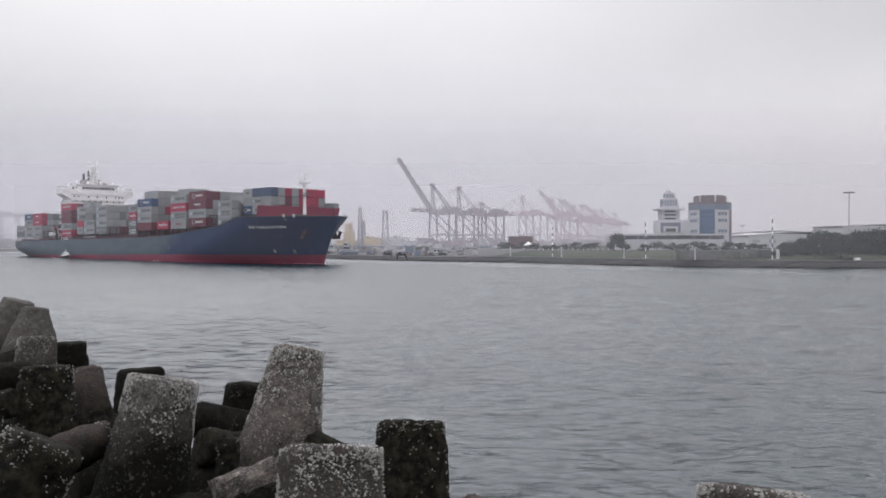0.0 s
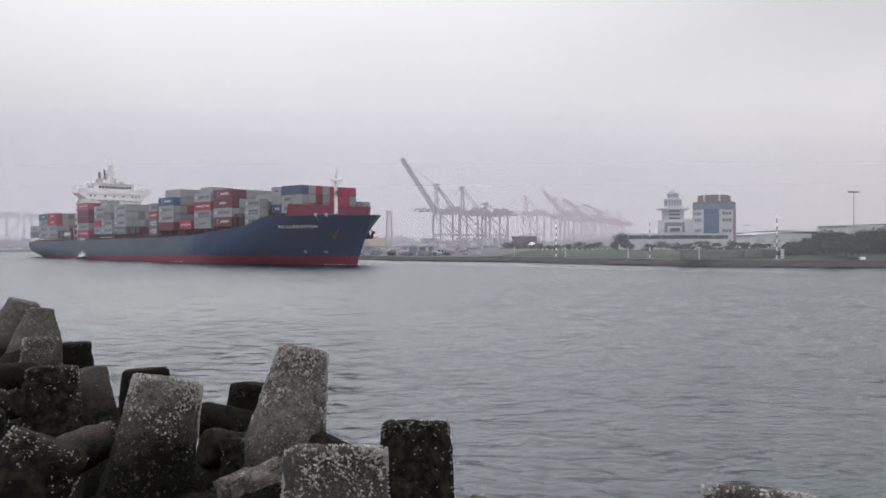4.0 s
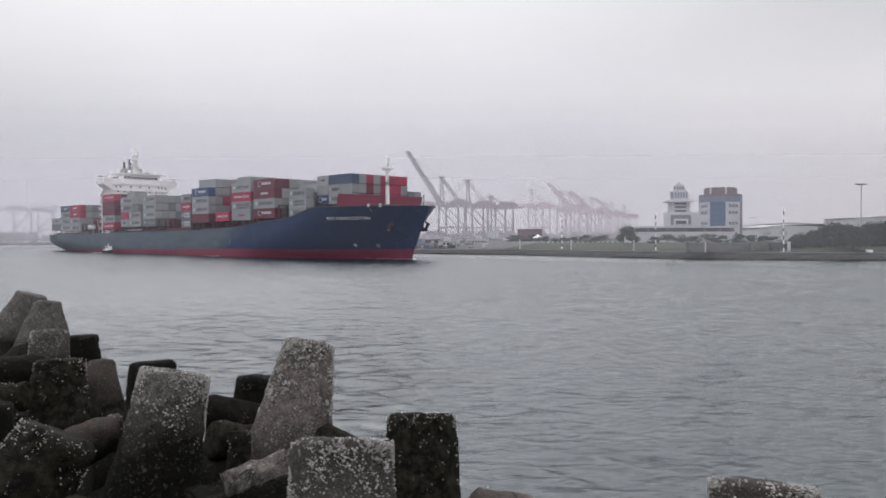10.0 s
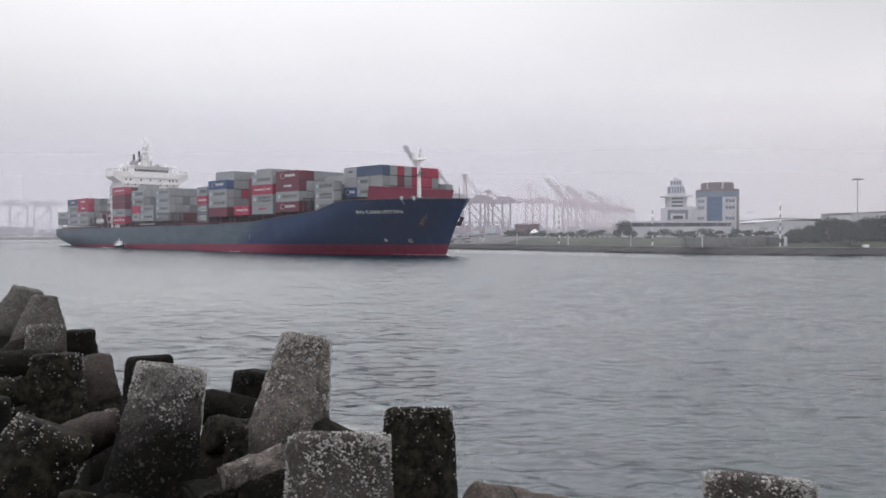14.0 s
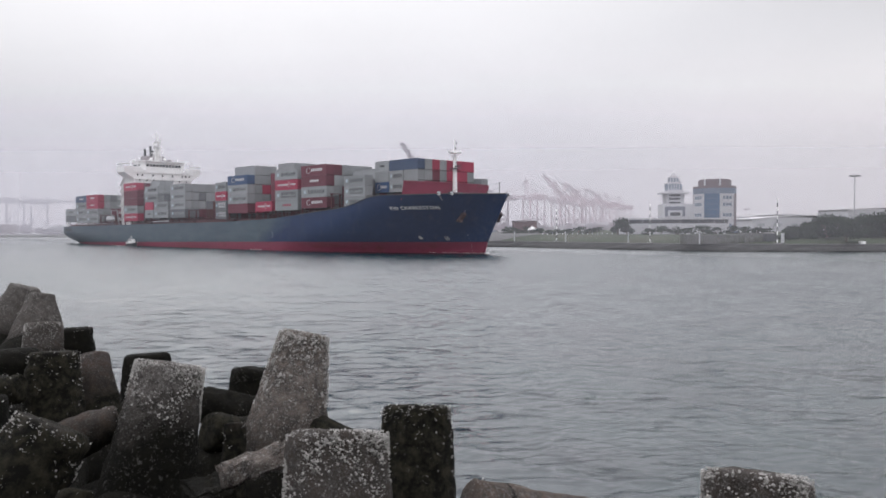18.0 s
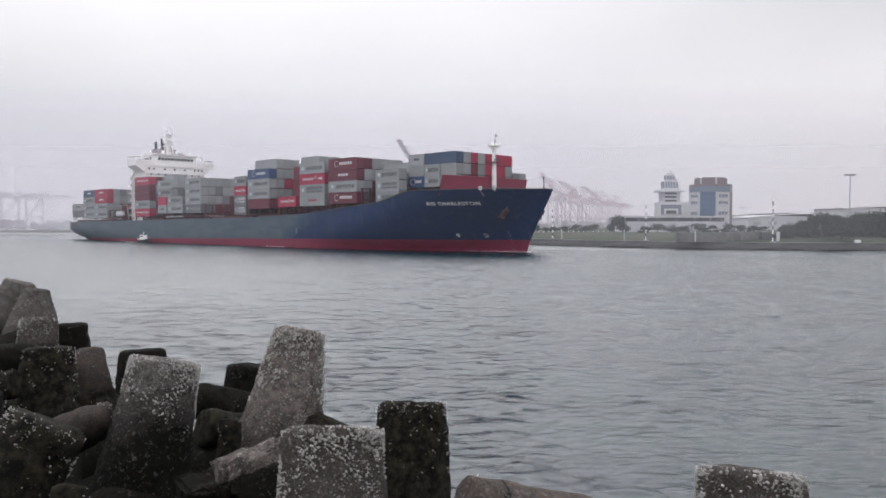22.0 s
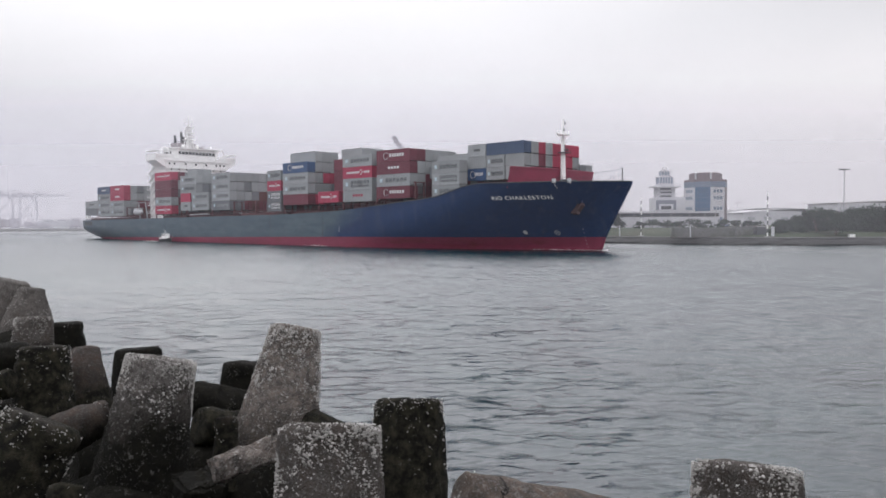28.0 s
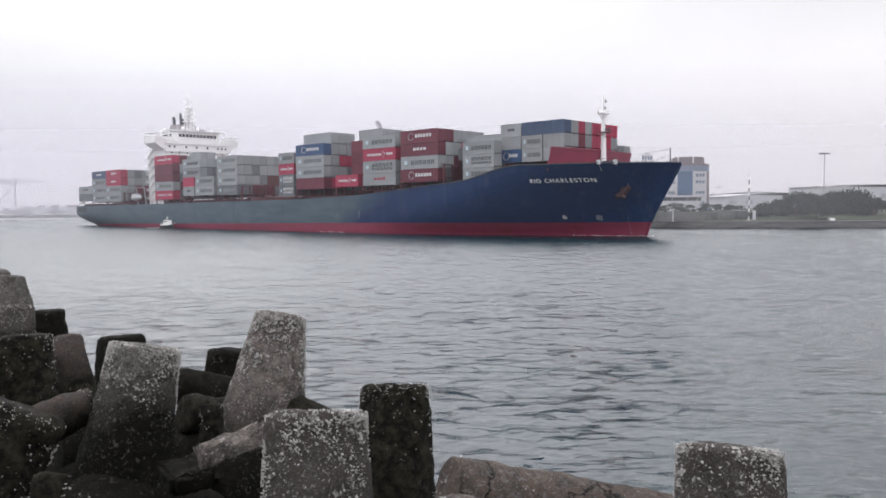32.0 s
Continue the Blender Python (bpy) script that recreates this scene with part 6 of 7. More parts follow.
def harbour_hut(x, y, z):
    ob = thing("harbour_hut", pose(x, y, z), "low white harbour office hut with dark windows", "hut")
    bm = bmesh.new()
    box(bm, -3.6, 3.6, -2, 2, 0, 2.6)
    wall = part("wall", bm, M["plaster"], ob)
    for i in range(5):
        bm = bmesh.new()
        box(bm, -3.1 + 1.3 * i, -2.2 + 1.3 * i, -2.06, -1.9, 1.1, 2.0)
        part("window", bm, M["glassdark"], wall)
    bm = bmesh.new()
    box(bm, -3.9, 3.9, -2.3, 2.3, 2.6, 2.85)
    part("roof", bm, M["plaster"], ob)
    bm = bmesh.new()
    box(bm, -1.6, 1.2, -1.4, 1.4, 2.85, 4.4)
    part("upper_cabin", bm, M["plaster"], ob)
    return ob


harbour_hut(-0.006 * 296, 296, 1.45)
harbour_hut(0.035 * 320, 320, 1.9)


def tent(x, y, z):
    ob = thing("white_tent", pose(x, y, z), "small white peaked tent by the shed", "tent")
    bm = bmesh.new()
    base = [bm.verts.new(v) for v in ((-1.8, -1.8, 1.9), (1.8, -1.8, 1.9), (1.8, 1.8, 1.9), (-1.8, 1.8, 1.9))]
    top = bm.verts.new((0, 0, 3.3))
    for i in range(4):
        bm.faces.new((base[i], base[(i + 1) % 4], top))
    bm.faces.new(base[::-1])
    part("canopy", bm, M["lettering"], ob)
    for sx in (-1, 1):
        for sy in (-1, 1):
            bm = bmesh.new()
            tube(bm, (sx * 1.7, sy * 1.7, 0), (sx * 1.7, sy * 1.7, 1.9), 0.05, n=6)
            part("pole", bm, M["greysteel"], ob)
    return ob


tent(0.1115 * 300, 300, 3.3)


def car(x, y, z, turn, colour, label):
    ob = thing("parked_car", pose(x, y, z, 0, 0, turn), label, "car", "cars parked on the shore")
    bm = bmesh.new()
    side = [(-2.1, 0.35), (2.1, 0.35), (2.15, 0.75), (1.2, 0.92), (-2.05, 0.95)]
    a, b = ([bm.verts.new((x_, y_, z_)) for x_, z_ in side] for y_ in (-0.85, 0.85))
    for i in range(5):
        bm.faces.new((a[i], a[(i + 1) % 5], b[(i + 1) % 5], b[i]))
    bm.faces.new(a[::-1])
    bm.faces.new(b)
    soften(part("body", bm, M[colour], ob), 0.06, 2)
    bm = bmesh.new()
    side = [(-1.9, 0.95), (1.0, 0.93), (0.35, 1.45), (-1.5, 1.47)]
    a, b = ([bm.verts.new((x_, y_, z_)) for x_, z_ in side] for y_ in (-0.75, 0.75))
    for i in range(4):
        bm.faces.new((a[i], a[(i + 1) % 4], b[(i + 1) % 4], b[i]))
    bm.faces.new(a[::-1])
    bm.faces.new(b)
    part("cabin_glass", bm, M["glassdark"], ob)
    bm = bmesh.new()
    box(bm, -1.5, 0.35, -0.72, 0.72, 1.46, 1.52)
    part("roof", bm, M[colour], ob)
    for wx in (-1.3, 1.35):
        for wy in (-0.8, 0.8):
            bm = bmesh.new()
            tube(bm, (wx, wy - 0.1, 0.32), (wx, wy + 0.1, 0.32), 0.32, n=14)
            part("wheel", bm, M["black"], ob)
    return ob


for b, d, turn, colour, words in ((0.392, 246, 10, "lettering", "white"), (0.402, 247, 5, "plaster", "pale silver"), (0.411, 246, 0, "lettering", "white"), (0.372, 248, 15, "bluegrey", "blue-grey"), (0.335, 243, 5, "lettering", "white"), (0.345, 243, 0, "plaster", "pale silver"), (0.325, 244, 0, "darksteel", "dark grey")):
    car(b * d, d, 3.7, turn, colour, words + " car parked beside the shore bushes")
for i in range(15):
    b = 0.125 + 0.0065 * i
    d = 258 - 40 * (b - 0.125)
    bollard_post(b * d, d, 3.35, 0.75)


# ---------------------------------------------------------------- work vessel with two tall legs at the far quay
def work_vessel(x, y):
    ob = thing("work_vessel", pose(x, y, 0), "yellow and white work vessel with two lattice towers in mist", "vessel")
    bm = bmesh.new()
    prism(bm, [(-30, -6), (24, -6), (31, 0), (24, 6), (-30, 6)], -1, 4.6)
    part("hull", bm, M["bluegrey"], ob, "dull blue-grey hull")
    for x0, x1, z0, z1, mat in ((-24, -9, 4.6, 8.6, "yellow"), (-18, -10.5, 8.6, 14.5, "yellow"), (-16.8, -12.4, 14.5, 19.0, "yellow"), (-18.0, -11.6, 19.0, 20.6, "yellow"), (-2.6, 4.2, 4.6, 11.2, "yellow"), (4.2, 9.6, 4.6, 10.0, "yellow"), (14.8, 24.5, 4.6, 8.6, "plaster"), (15.4, 26.3, 8.6, 10.6, "plaster"), (17.5, 23.0, 10.6, 11.6, "plaster"), (-30, -24, 4.6, 6.6, "greysteel")):
        bm = bmesh.new()
        box(bm, x0, x1, -4, 4, z0, z1)
        house = part("deckhouse", bm, M[mat], ob)
        if z1 - z0 > 3.5:
            n = int((x1 - x0) / 1.7)
            for i in range(n):
                bm = bmesh.new()
                xx = x0 + (x1 - x0) * (i + 0.3) / n
                box(bm, xx, xx + 0.8, -4.06, -3.95, z1 - 1.9, z1 - 0.9)
                part("window", bm, M["glassdark"], house)
    for tx, h, w in ((-6.2, 32.0, 2.4), (-3.4, 22.5, 1.6), (12.3, 29.8, 4.2)):
        bm = bmesh.new()
        for sx in (-1, 1):
            for sy in (-1, 1):
                beam(bm, (tx + sx * w * 0.6, sy * 1.6, 4), (tx + sx * w * 0.36, sy * 1.2, h), 0.6)
        n = 9
        for k in range(n):
            z0, z1 = 4 + (h - 4) * k / n, 4 + (h - 4) * (k + 1) / n
            w0, w1 = w * (0.6 - 0.24 * k / n), w * (0.6 - 0.24 * (k + 1) / n)
            for sy in (-1.4, 1.4):
                beam(bm, (tx - w0, sy, z0), (tx + w1, sy, z1), 0.35)
                beam(bm, (tx + w0, sy, z0), (tx - w1, sy, z1), 0.35)
        box(bm, tx - w * 0.5, tx + w * 0.5, -1.8, 1.8, h - 1.4, h)
        part("lattice_tower", bm, M["cranegrey"], ob)
    return ob


work_vessel(-0.098 * 560, 560)

# ---------------------------------------------------------------- trees and bushes
def tree(x, y, z, h, w, seed, label, name="tree", group="shore trees", clumps=900, low=0.5):
    r = random.Random(seed)
    ob = thing(name, pose(x, y, z), label, "tree" if name == "tree" else "bush", group)
    bm = bmesh.new()
    tops = []
    tube(bm, (0, 0, -0.2), (0, 0, h * 0.45), 0.045 * h, 0.028 * h, 8)
    for i in range(7):
        a = 2 * math.pi * (i + r.random()) / 7
        p = Vector((math.cos(a) * w * 0.33 * r.uniform(0.5, 1.1), math.sin(a) * w * 0.3, h * r.uniform(low, 0.85)))
        tube(bm, (0, 0, h * r.uniform(0.2, 0.42)), p, 0.02 * h, 0.008 * h, 6)
        tops.append((p, r.uniform(0.2, 0.32)))
    tops.append((Vector((0, 0, h * 0.74)), 0.3))
    part("trunk", bm, M["bark"], ob)
    bm = bmesh.new()
    for i in range(clumps):
        c, s = r.choice(tops)
        v = Vector((r.gauss(0, 1), r.gauss(0, 1), r.gauss(0, 0.8)))
        v = v.normalized() * r.uniform(0.3, 1.08)
        p = c + Vector((v.x * s * w, v.y * s * w, v.z * s * h * 0.75))
        if p.z < 0.1:
            p.z = 0.1 + r.random() * 0.3
        k = r.uniform(0.14, 0.42) * (0.7 + 0.04 * h)
        q = Euler((r.uniform(0, 6), r.uniform(0, 6), r.uniform(0, 6))).to_matrix()
        vs = [bm.verts.new(p + q @ Vector(u) * k) for u in ((-1, 0, 0.1), (0, -0.5, -0.1), (1, 0, 0.15), (0, 0.55, 0))]
        bm.faces.new(vs)
    part("crown", bm, M["leaf"], ob)
    return ob


def bushes():
    r = random.Random(5)
    # large clump by the channel
    for i in range(13):
        b = 0.445 + 0.0128 * i
        d = 190 + r.uniform(-4, 8) + (i % 2) * 6
        h = (3.8, 4.6, 5.2, 6.0, 7.2, 7.6, 6.6, 6.2, 7.4, 8.0, 7.4, 6.2, 5.6)[i]
        tree(b * d, d, 1.9, h, h * 1.25, 40 + i, "dense dark green windswept shore tree", clumps=2400, low=0.22)
    tree(0.2235 * 238, 238, 3.2, 6.0, 5.4, 70, "dense dark green shore tree", clumps=1600, low=0.3)
    tree(0.236 * 240, 241, 3.2, 4.2, 4.6, 71, "dense dark green shore tree", clumps=1100, low=0.3)
    for i, (b, d, h) in enumerate(((0.264, 232, 2.4), (0.28, 232, 3.4), (0.30, 231, 3.0), (0.315, 234, 2.6), (0.335, 232, 3.6), (0.352, 234, 2.6), (0.372, 236, 3.2), (0.388, 238, 3.0), (0.405, 240, 2.6), (0.418, 236, 2.2),
                                  (0.172, 262, 3.0), (0.186, 262, 2.6), (0.196, 260, 3.0), (0.158, 268, 2.4), (0.145, 270, 2.4), (0.12, 276, 2.6), (0.135, 274, 2.0))):
        tree(b * d, d, 3.3, h, h * 1.7, 80 + i, "low rounded dark green shore bush", "bush", "low shore bushes", clumps=480, low=0.25)
    for i in range(9):
        b, d = 0.077 + 0.0055 * i, 300 + (i % 3) * 5
        tree(b * d, d, 3.0, 2.6 + (i * 7 % 4) * 0.4, 5.2, 120 + i, "low rounded dark green shore bush", "bush", "low shore bushes", clumps=380, low=0.2)


bushes()

# ---------------------------------------------------------------- flat sheets standing in for sea haze, one behind another
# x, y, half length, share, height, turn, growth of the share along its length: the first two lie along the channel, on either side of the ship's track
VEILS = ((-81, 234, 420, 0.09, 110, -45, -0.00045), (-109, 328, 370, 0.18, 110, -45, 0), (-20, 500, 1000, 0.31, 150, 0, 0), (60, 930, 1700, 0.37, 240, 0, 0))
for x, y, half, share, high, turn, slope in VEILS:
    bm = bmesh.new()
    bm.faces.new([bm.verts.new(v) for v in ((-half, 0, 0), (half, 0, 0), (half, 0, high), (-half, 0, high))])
    ob = new("haze_veil", mesh_of("mist", bm, haze_material("haze_sheet", share, high * 0.2, high, half, slope)))
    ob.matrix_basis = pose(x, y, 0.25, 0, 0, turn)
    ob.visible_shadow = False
    tagged(ob, "flat see-through sheet standing in for sea haze over the harbour", "mist", kind="structure")


# ---------------------------------------------------------------- tetrapods of the breakwater
def concrete_material(name, line, tone=1.0, cracks=False, fleck=0.5, moss=1.0, hue=(1, 1, 1)):
    """Weathered concrete, dark with algae up to a splash line."""
    m = bpy.data.materials.new(name)
    m.use_nodes = True
    n, l = m.node_tree.nodes, m.node_tree.links
    b = n["Principled BSDF"]
    b.inputs["Roughness"].default_value, b.inputs["Specular IOR Level"].default_value = 0.9, 0.12
    geo, sep = n.new("ShaderNodeNewGeometry"), n.new("ShaderNodeSeparateXYZ")
    co = n.new("ShaderNodeTexCoord")
    l.new(geo.outputs["Position"], sep.inputs[0])
    def noise_node(scale, detail, rough=0.6):
        t = n.new("ShaderNodeTexNoise")
        t.inputs["Scale"].default_value, t.inputs["Detail"].default_value, t.inputs["Roughness"].default_value = scale, detail, rough
        l.new(co.outputs["Object"], t.inputs["Vector"])
        return t
    def mapr(src, a, c, lo=0.0, hi=1.0):
        r = n.new("ShaderNodeMapRange")
        r.inputs["From Min"].default_value, r.inputs["From Max"].default_value = a, c
        r.inputs["To Min"].default_value, r.inputs["To Max"].default_value = lo, hi
        l.new(src, r.inputs["Value"])
        return r.outputs["Result"]
    def mixc(f, a, c):
        x = n.new("ShaderNodeMix")
        x.data_type = "RGBA"
        l.new(f, x.inputs["Factor"])
        for s, v in (("A", a), ("B", c)):
            if isinstance(v, tuple):
                x.inputs[s].default_value = (*v, 1)
            else:
                l.new(v, x.inputs[s])
        return x.outputs["Result"]
    big, mid, fine = noise_node(1.3, 6), noise_node(7, 8, 0.7), noise_node(45, 6, 0.7)
    base = mixc(mapr(big.outputs["Fac"], 0.35, 0.65), tuple(c * tone * h for c, h in zip((0.105, 0.088, 0.077), hue)), tuple(c * tone * h for c, h in zip((0.19, 0.178, 0.168), hue)))
    base = mixc(mapr(mid.outputs["Fac"], 0.38, 0.66), (0.06, 0.055, 0.05), base)
    base = mixc(mapr(fine.outputs["Fac"], 0.52, 0.68), base, tuple(c * min(1.0, tone + 0.1) for c in (0.25, 0.24, 0.23)))
    patch = noise_node(13, 9, 0.75)
    # lichen and dried salt, thicker high above the splash line
    dry = n.new("ShaderNodeMath")
    dry.operation = "MULTIPLY"
    l.new(mapr(patch.outputs["Fac"], 0.55, 0.63), dry.inputs[0])
    l.new(mapr(sep.outputs["Z"], line + 0.1, line + 1.3, 0.12, 0.75), dry.inputs[1])
    base = mixc(dry.outputs[0], base, tuple(c * min(tone, 1.2) for c in (0.33, 0.32, 0.305)))
    # algae and wet dark growth up to the splash line, toned down further for the shade between blocks
    wob = n.new("ShaderNodeMath")
    wob.operation = "MULTIPLY_ADD"
    wob.inputs[1].default_value = -1.3
    l.new(big.outputs["Fac"], wob.inputs[0])
    l.new(sep.outputs["Z"], wob.inputs[2])
    algae = mixc(mapr(mid.outputs["Fac"], 0.42, 0.72), (0.0044, 0.0042, 0.0030), tuple(c * moss for c in (0.0125, 0.0115, 0.0075)))
    base = mixc(mapr(wob.outputs[0], line - 0.95, line - 0.35, 1, 0), base, algae)
    # barnacle flecks of uneven size in drifts, few of them on the algae
    jig = n.new("ShaderNodeVectorMath")
    jig.operation = "MULTIPLY_ADD"
    jig.inputs[1].default_value = (0.11, 0.11, 0.11)
    l.new(mid.outputs["Color"], jig.inputs[0])
    l.new(co.outputs["Object"], jig.inputs[2])
    drift = noise_node(2.6, 5, 0.65)
    clump = noise_node(21, 4, 0.7)
    masks = [mapr(clump.outputs["Fac"], 0.575, 0.625)]
    for scale in (48,):
        vor, cell, less = n.new("ShaderNodeTexVoronoi"), n.new("ShaderNodeSeparateColor"), n.new("ShaderNodeMath")
        vor.inputs["Scale"].default_value = scale
        l.new(jig.outputs["Vector"], vor.inputs["Vector"])
        l.new(vor.outputs["Color"], cell.inputs["Color"])
        less.operation = "SUBTRACT"
        l.new(mapr(cell.outputs["Red"], 0.45, 1.0, -0.05, 0.38), less.inputs[0])
        l.new(vor.outputs["Distance"], less.inputs[1])
        masks.append(mapr(less.outputs[0], 0.0, 0.09))
    both, where, mu = n.new("ShaderNodeMath"), n.new("ShaderNodeMath"), n.new("ShaderNodeMath")
    both.operation, where.operation, mu.operation = "MAXIMUM", "MULTIPLY", "MULTIPLY"
    l.new(masks[0], both.inputs[0])
    l.new(masks[1], both.inputs[1])
    l.new(mapr(drift.outputs["Fac"], 0.60 - 0.2 * fleck, 0.74 - 0.2 * fleck), where.inputs[0])
    l.new(mapr(wob.outputs[0], line - 0.95, line - 0.35, 0.2, 1), where.inputs[1])
    l.new(both.outputs[0], mu.inputs[0])
    l.new(where.outputs[0], mu.inputs[1])
    base = mixc(mu.outputs[0], base, (0.42, 0.41, 0.385))
    if cracks:
        cr, wv = n.new("ShaderNodeTexVoronoi"), n.new("ShaderNodeVectorMath")
        cr.feature = "DISTANCE_TO_EDGE"
        cr.inputs["Scale"].default_value = 1.1
        wv.operation = "MULTIPLY_ADD"
        wv.inputs[1].default_value = (0.35, 0.35, 0.35)
        l.new(mid.outputs["Color"], wv.inputs[0])
        l.new(co.outputs["Object"], wv.inputs[2])
        l.new(wv.outputs["Vector"], cr.inputs["Vector"])
        base = mixc(mapr(cr.outputs["Distance"], 0.006, 0.02, 1, 0), base, (0.012, 0.011, 0.01))
    l.new(base, b.inputs["Base Color"])
    h = n.new("ShaderNodeMath")
    h.operation = "ADD"
    l.new(mid.outputs["Fac"], h.inputs[0])
    l.new(fine.outputs["Fac"], h.inputs[1])
    h2 = n.new("ShaderNodeMath")
    h2.operation = "ADD"
    l.new(h.outputs[0], h2.inputs[0])
    l.new(mu.outputs[0], h2.inputs[1])
    bp = n.new("ShaderNodeBump")
    bp.inputs["Strength"].default_value, bp.inputs["Distance"].default_value = 1.0, 0.05
    l.new(h2.outputs[0], bp.inputs["Height"])
    l.new(bp.outputs["Normal"], b.inputs["Normal"])
    return m


# dark holds the shade of the gaps, moss the same algae where light reaches
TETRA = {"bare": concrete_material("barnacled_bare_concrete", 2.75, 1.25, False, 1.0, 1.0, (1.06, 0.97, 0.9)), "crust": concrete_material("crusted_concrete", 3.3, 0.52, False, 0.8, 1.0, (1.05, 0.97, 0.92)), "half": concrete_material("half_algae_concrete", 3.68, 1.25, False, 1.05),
         "dark": concrete_material("shaded_algae_concrete", 4.9, 0.5, False, 0.35), "brown": concrete_material("brown_stained_concrete", 2.6, 0.72, True, 0.0, 1.0, (1.16, 0.94, 0.8)), "moss": concrete_material("lit_mossy_concrete", 4.2, 0.8, False, 0.3, 3.4), "umber": concrete_material("umber_stained_concrete", 3.35, 0.5, False, 0.2, 3.0, (1.2, 0.95, 0.85)), "worn": concrete_material("sea_worn_concrete", 3.2, 0.8, False, 0.6)}
M["barnacle"] = material("barnacle_shell", (0.34, 0.33, 0.31), 0.85, vary=0.35, scale=6, fine=40)
M["rubble"] = material("wet_shade_rubble", (0.010, 0.010, 0.009), 0.95, vary=0.5, scale=1.5, fine=8, bump=0.08)


def leg_rings(bm, centre, axis, length, r_root, r_end, seed, segs=28, rings=16):
    """A tapered concrete leg with a chamfered end, its skin slightly uneven."""
    q = axis.to_track_quat("Z", "Y").to_matrix()
    rows = []
    c = 0.36 * r_end
    steps = [(i / rings * (length - c), r_root + (r_end - r_root) * i / rings) for i in range(rings + 1)]
    steps += [(length - 0.55 * c, r_end * 0.985), (length - 0.26 * c, r_end * 0.94), (length - 0.08 * c, r_end * 0.87), (length - 0.01 * c, r_end * 0.78), (length, r_end * 0.5), (length, r_end * 0.22)]
    for s, r in steps:
        row = []
        for j in range(segs):
            a = 2 * math.pi * j / segs
            p = centre + q @ Vector((r * math.cos(a), r * math.sin(a), s))
            chip = max(0.0, noise.noise(p * 2.6 + Vector((0, 0, seed))) - 0.25)
            d = noise.noise(p * 1.7 + Vector((seed, 0, 0))) * 0.04 + noise.noise(p * 7.0 + Vector((0, seed, 0))) * 0.02 - chip * (0.16 if s > length - 0.5 else 0.08)
            out = (q @ Vector((math.cos(a), math.sin(a), 0))) if s < length - 0.03 else axis
            row.append(bm.verts.new(p + out * d))
        rows.append(row)
    for a, b in zip(rows, rows[1:]):
        for j in range(segs):
            bm.faces.new((a[j], a[(j + 1) % segs], b[(j + 1) % segs], b[j]))
    bm.faces.new(rows[-1])
    for f in bm.faces:
        f.smooth = True


def grow_shell(bm, p, nrm, k, r):
    """One low, uneven barnacle cone."""
    u = nrm.orthogonal().normalized()
    w = nrm.cross(u)
    n = 6
    spin = [(u * math.cos(2 * math.pi * j / n) + w * math.sin(2 * math.pi * j / n)) for j in range(n)]
    lo = [bm.verts.new(p + d * k * r.uniform(0.6, 2.0) - nrm * 0.012) for d in spin]
    hi = [bm.verts.new(p + d * k * r.uniform(0.3, 0.8) + nrm * k * r.uniform(0.3, 0.9)) for d in spin]
    for j in range(n):
        bm.faces.new((lo[j], lo[(j + 1) % n], hi[(j + 1) % n], hi[j]))
    bm.faces.new(hi)


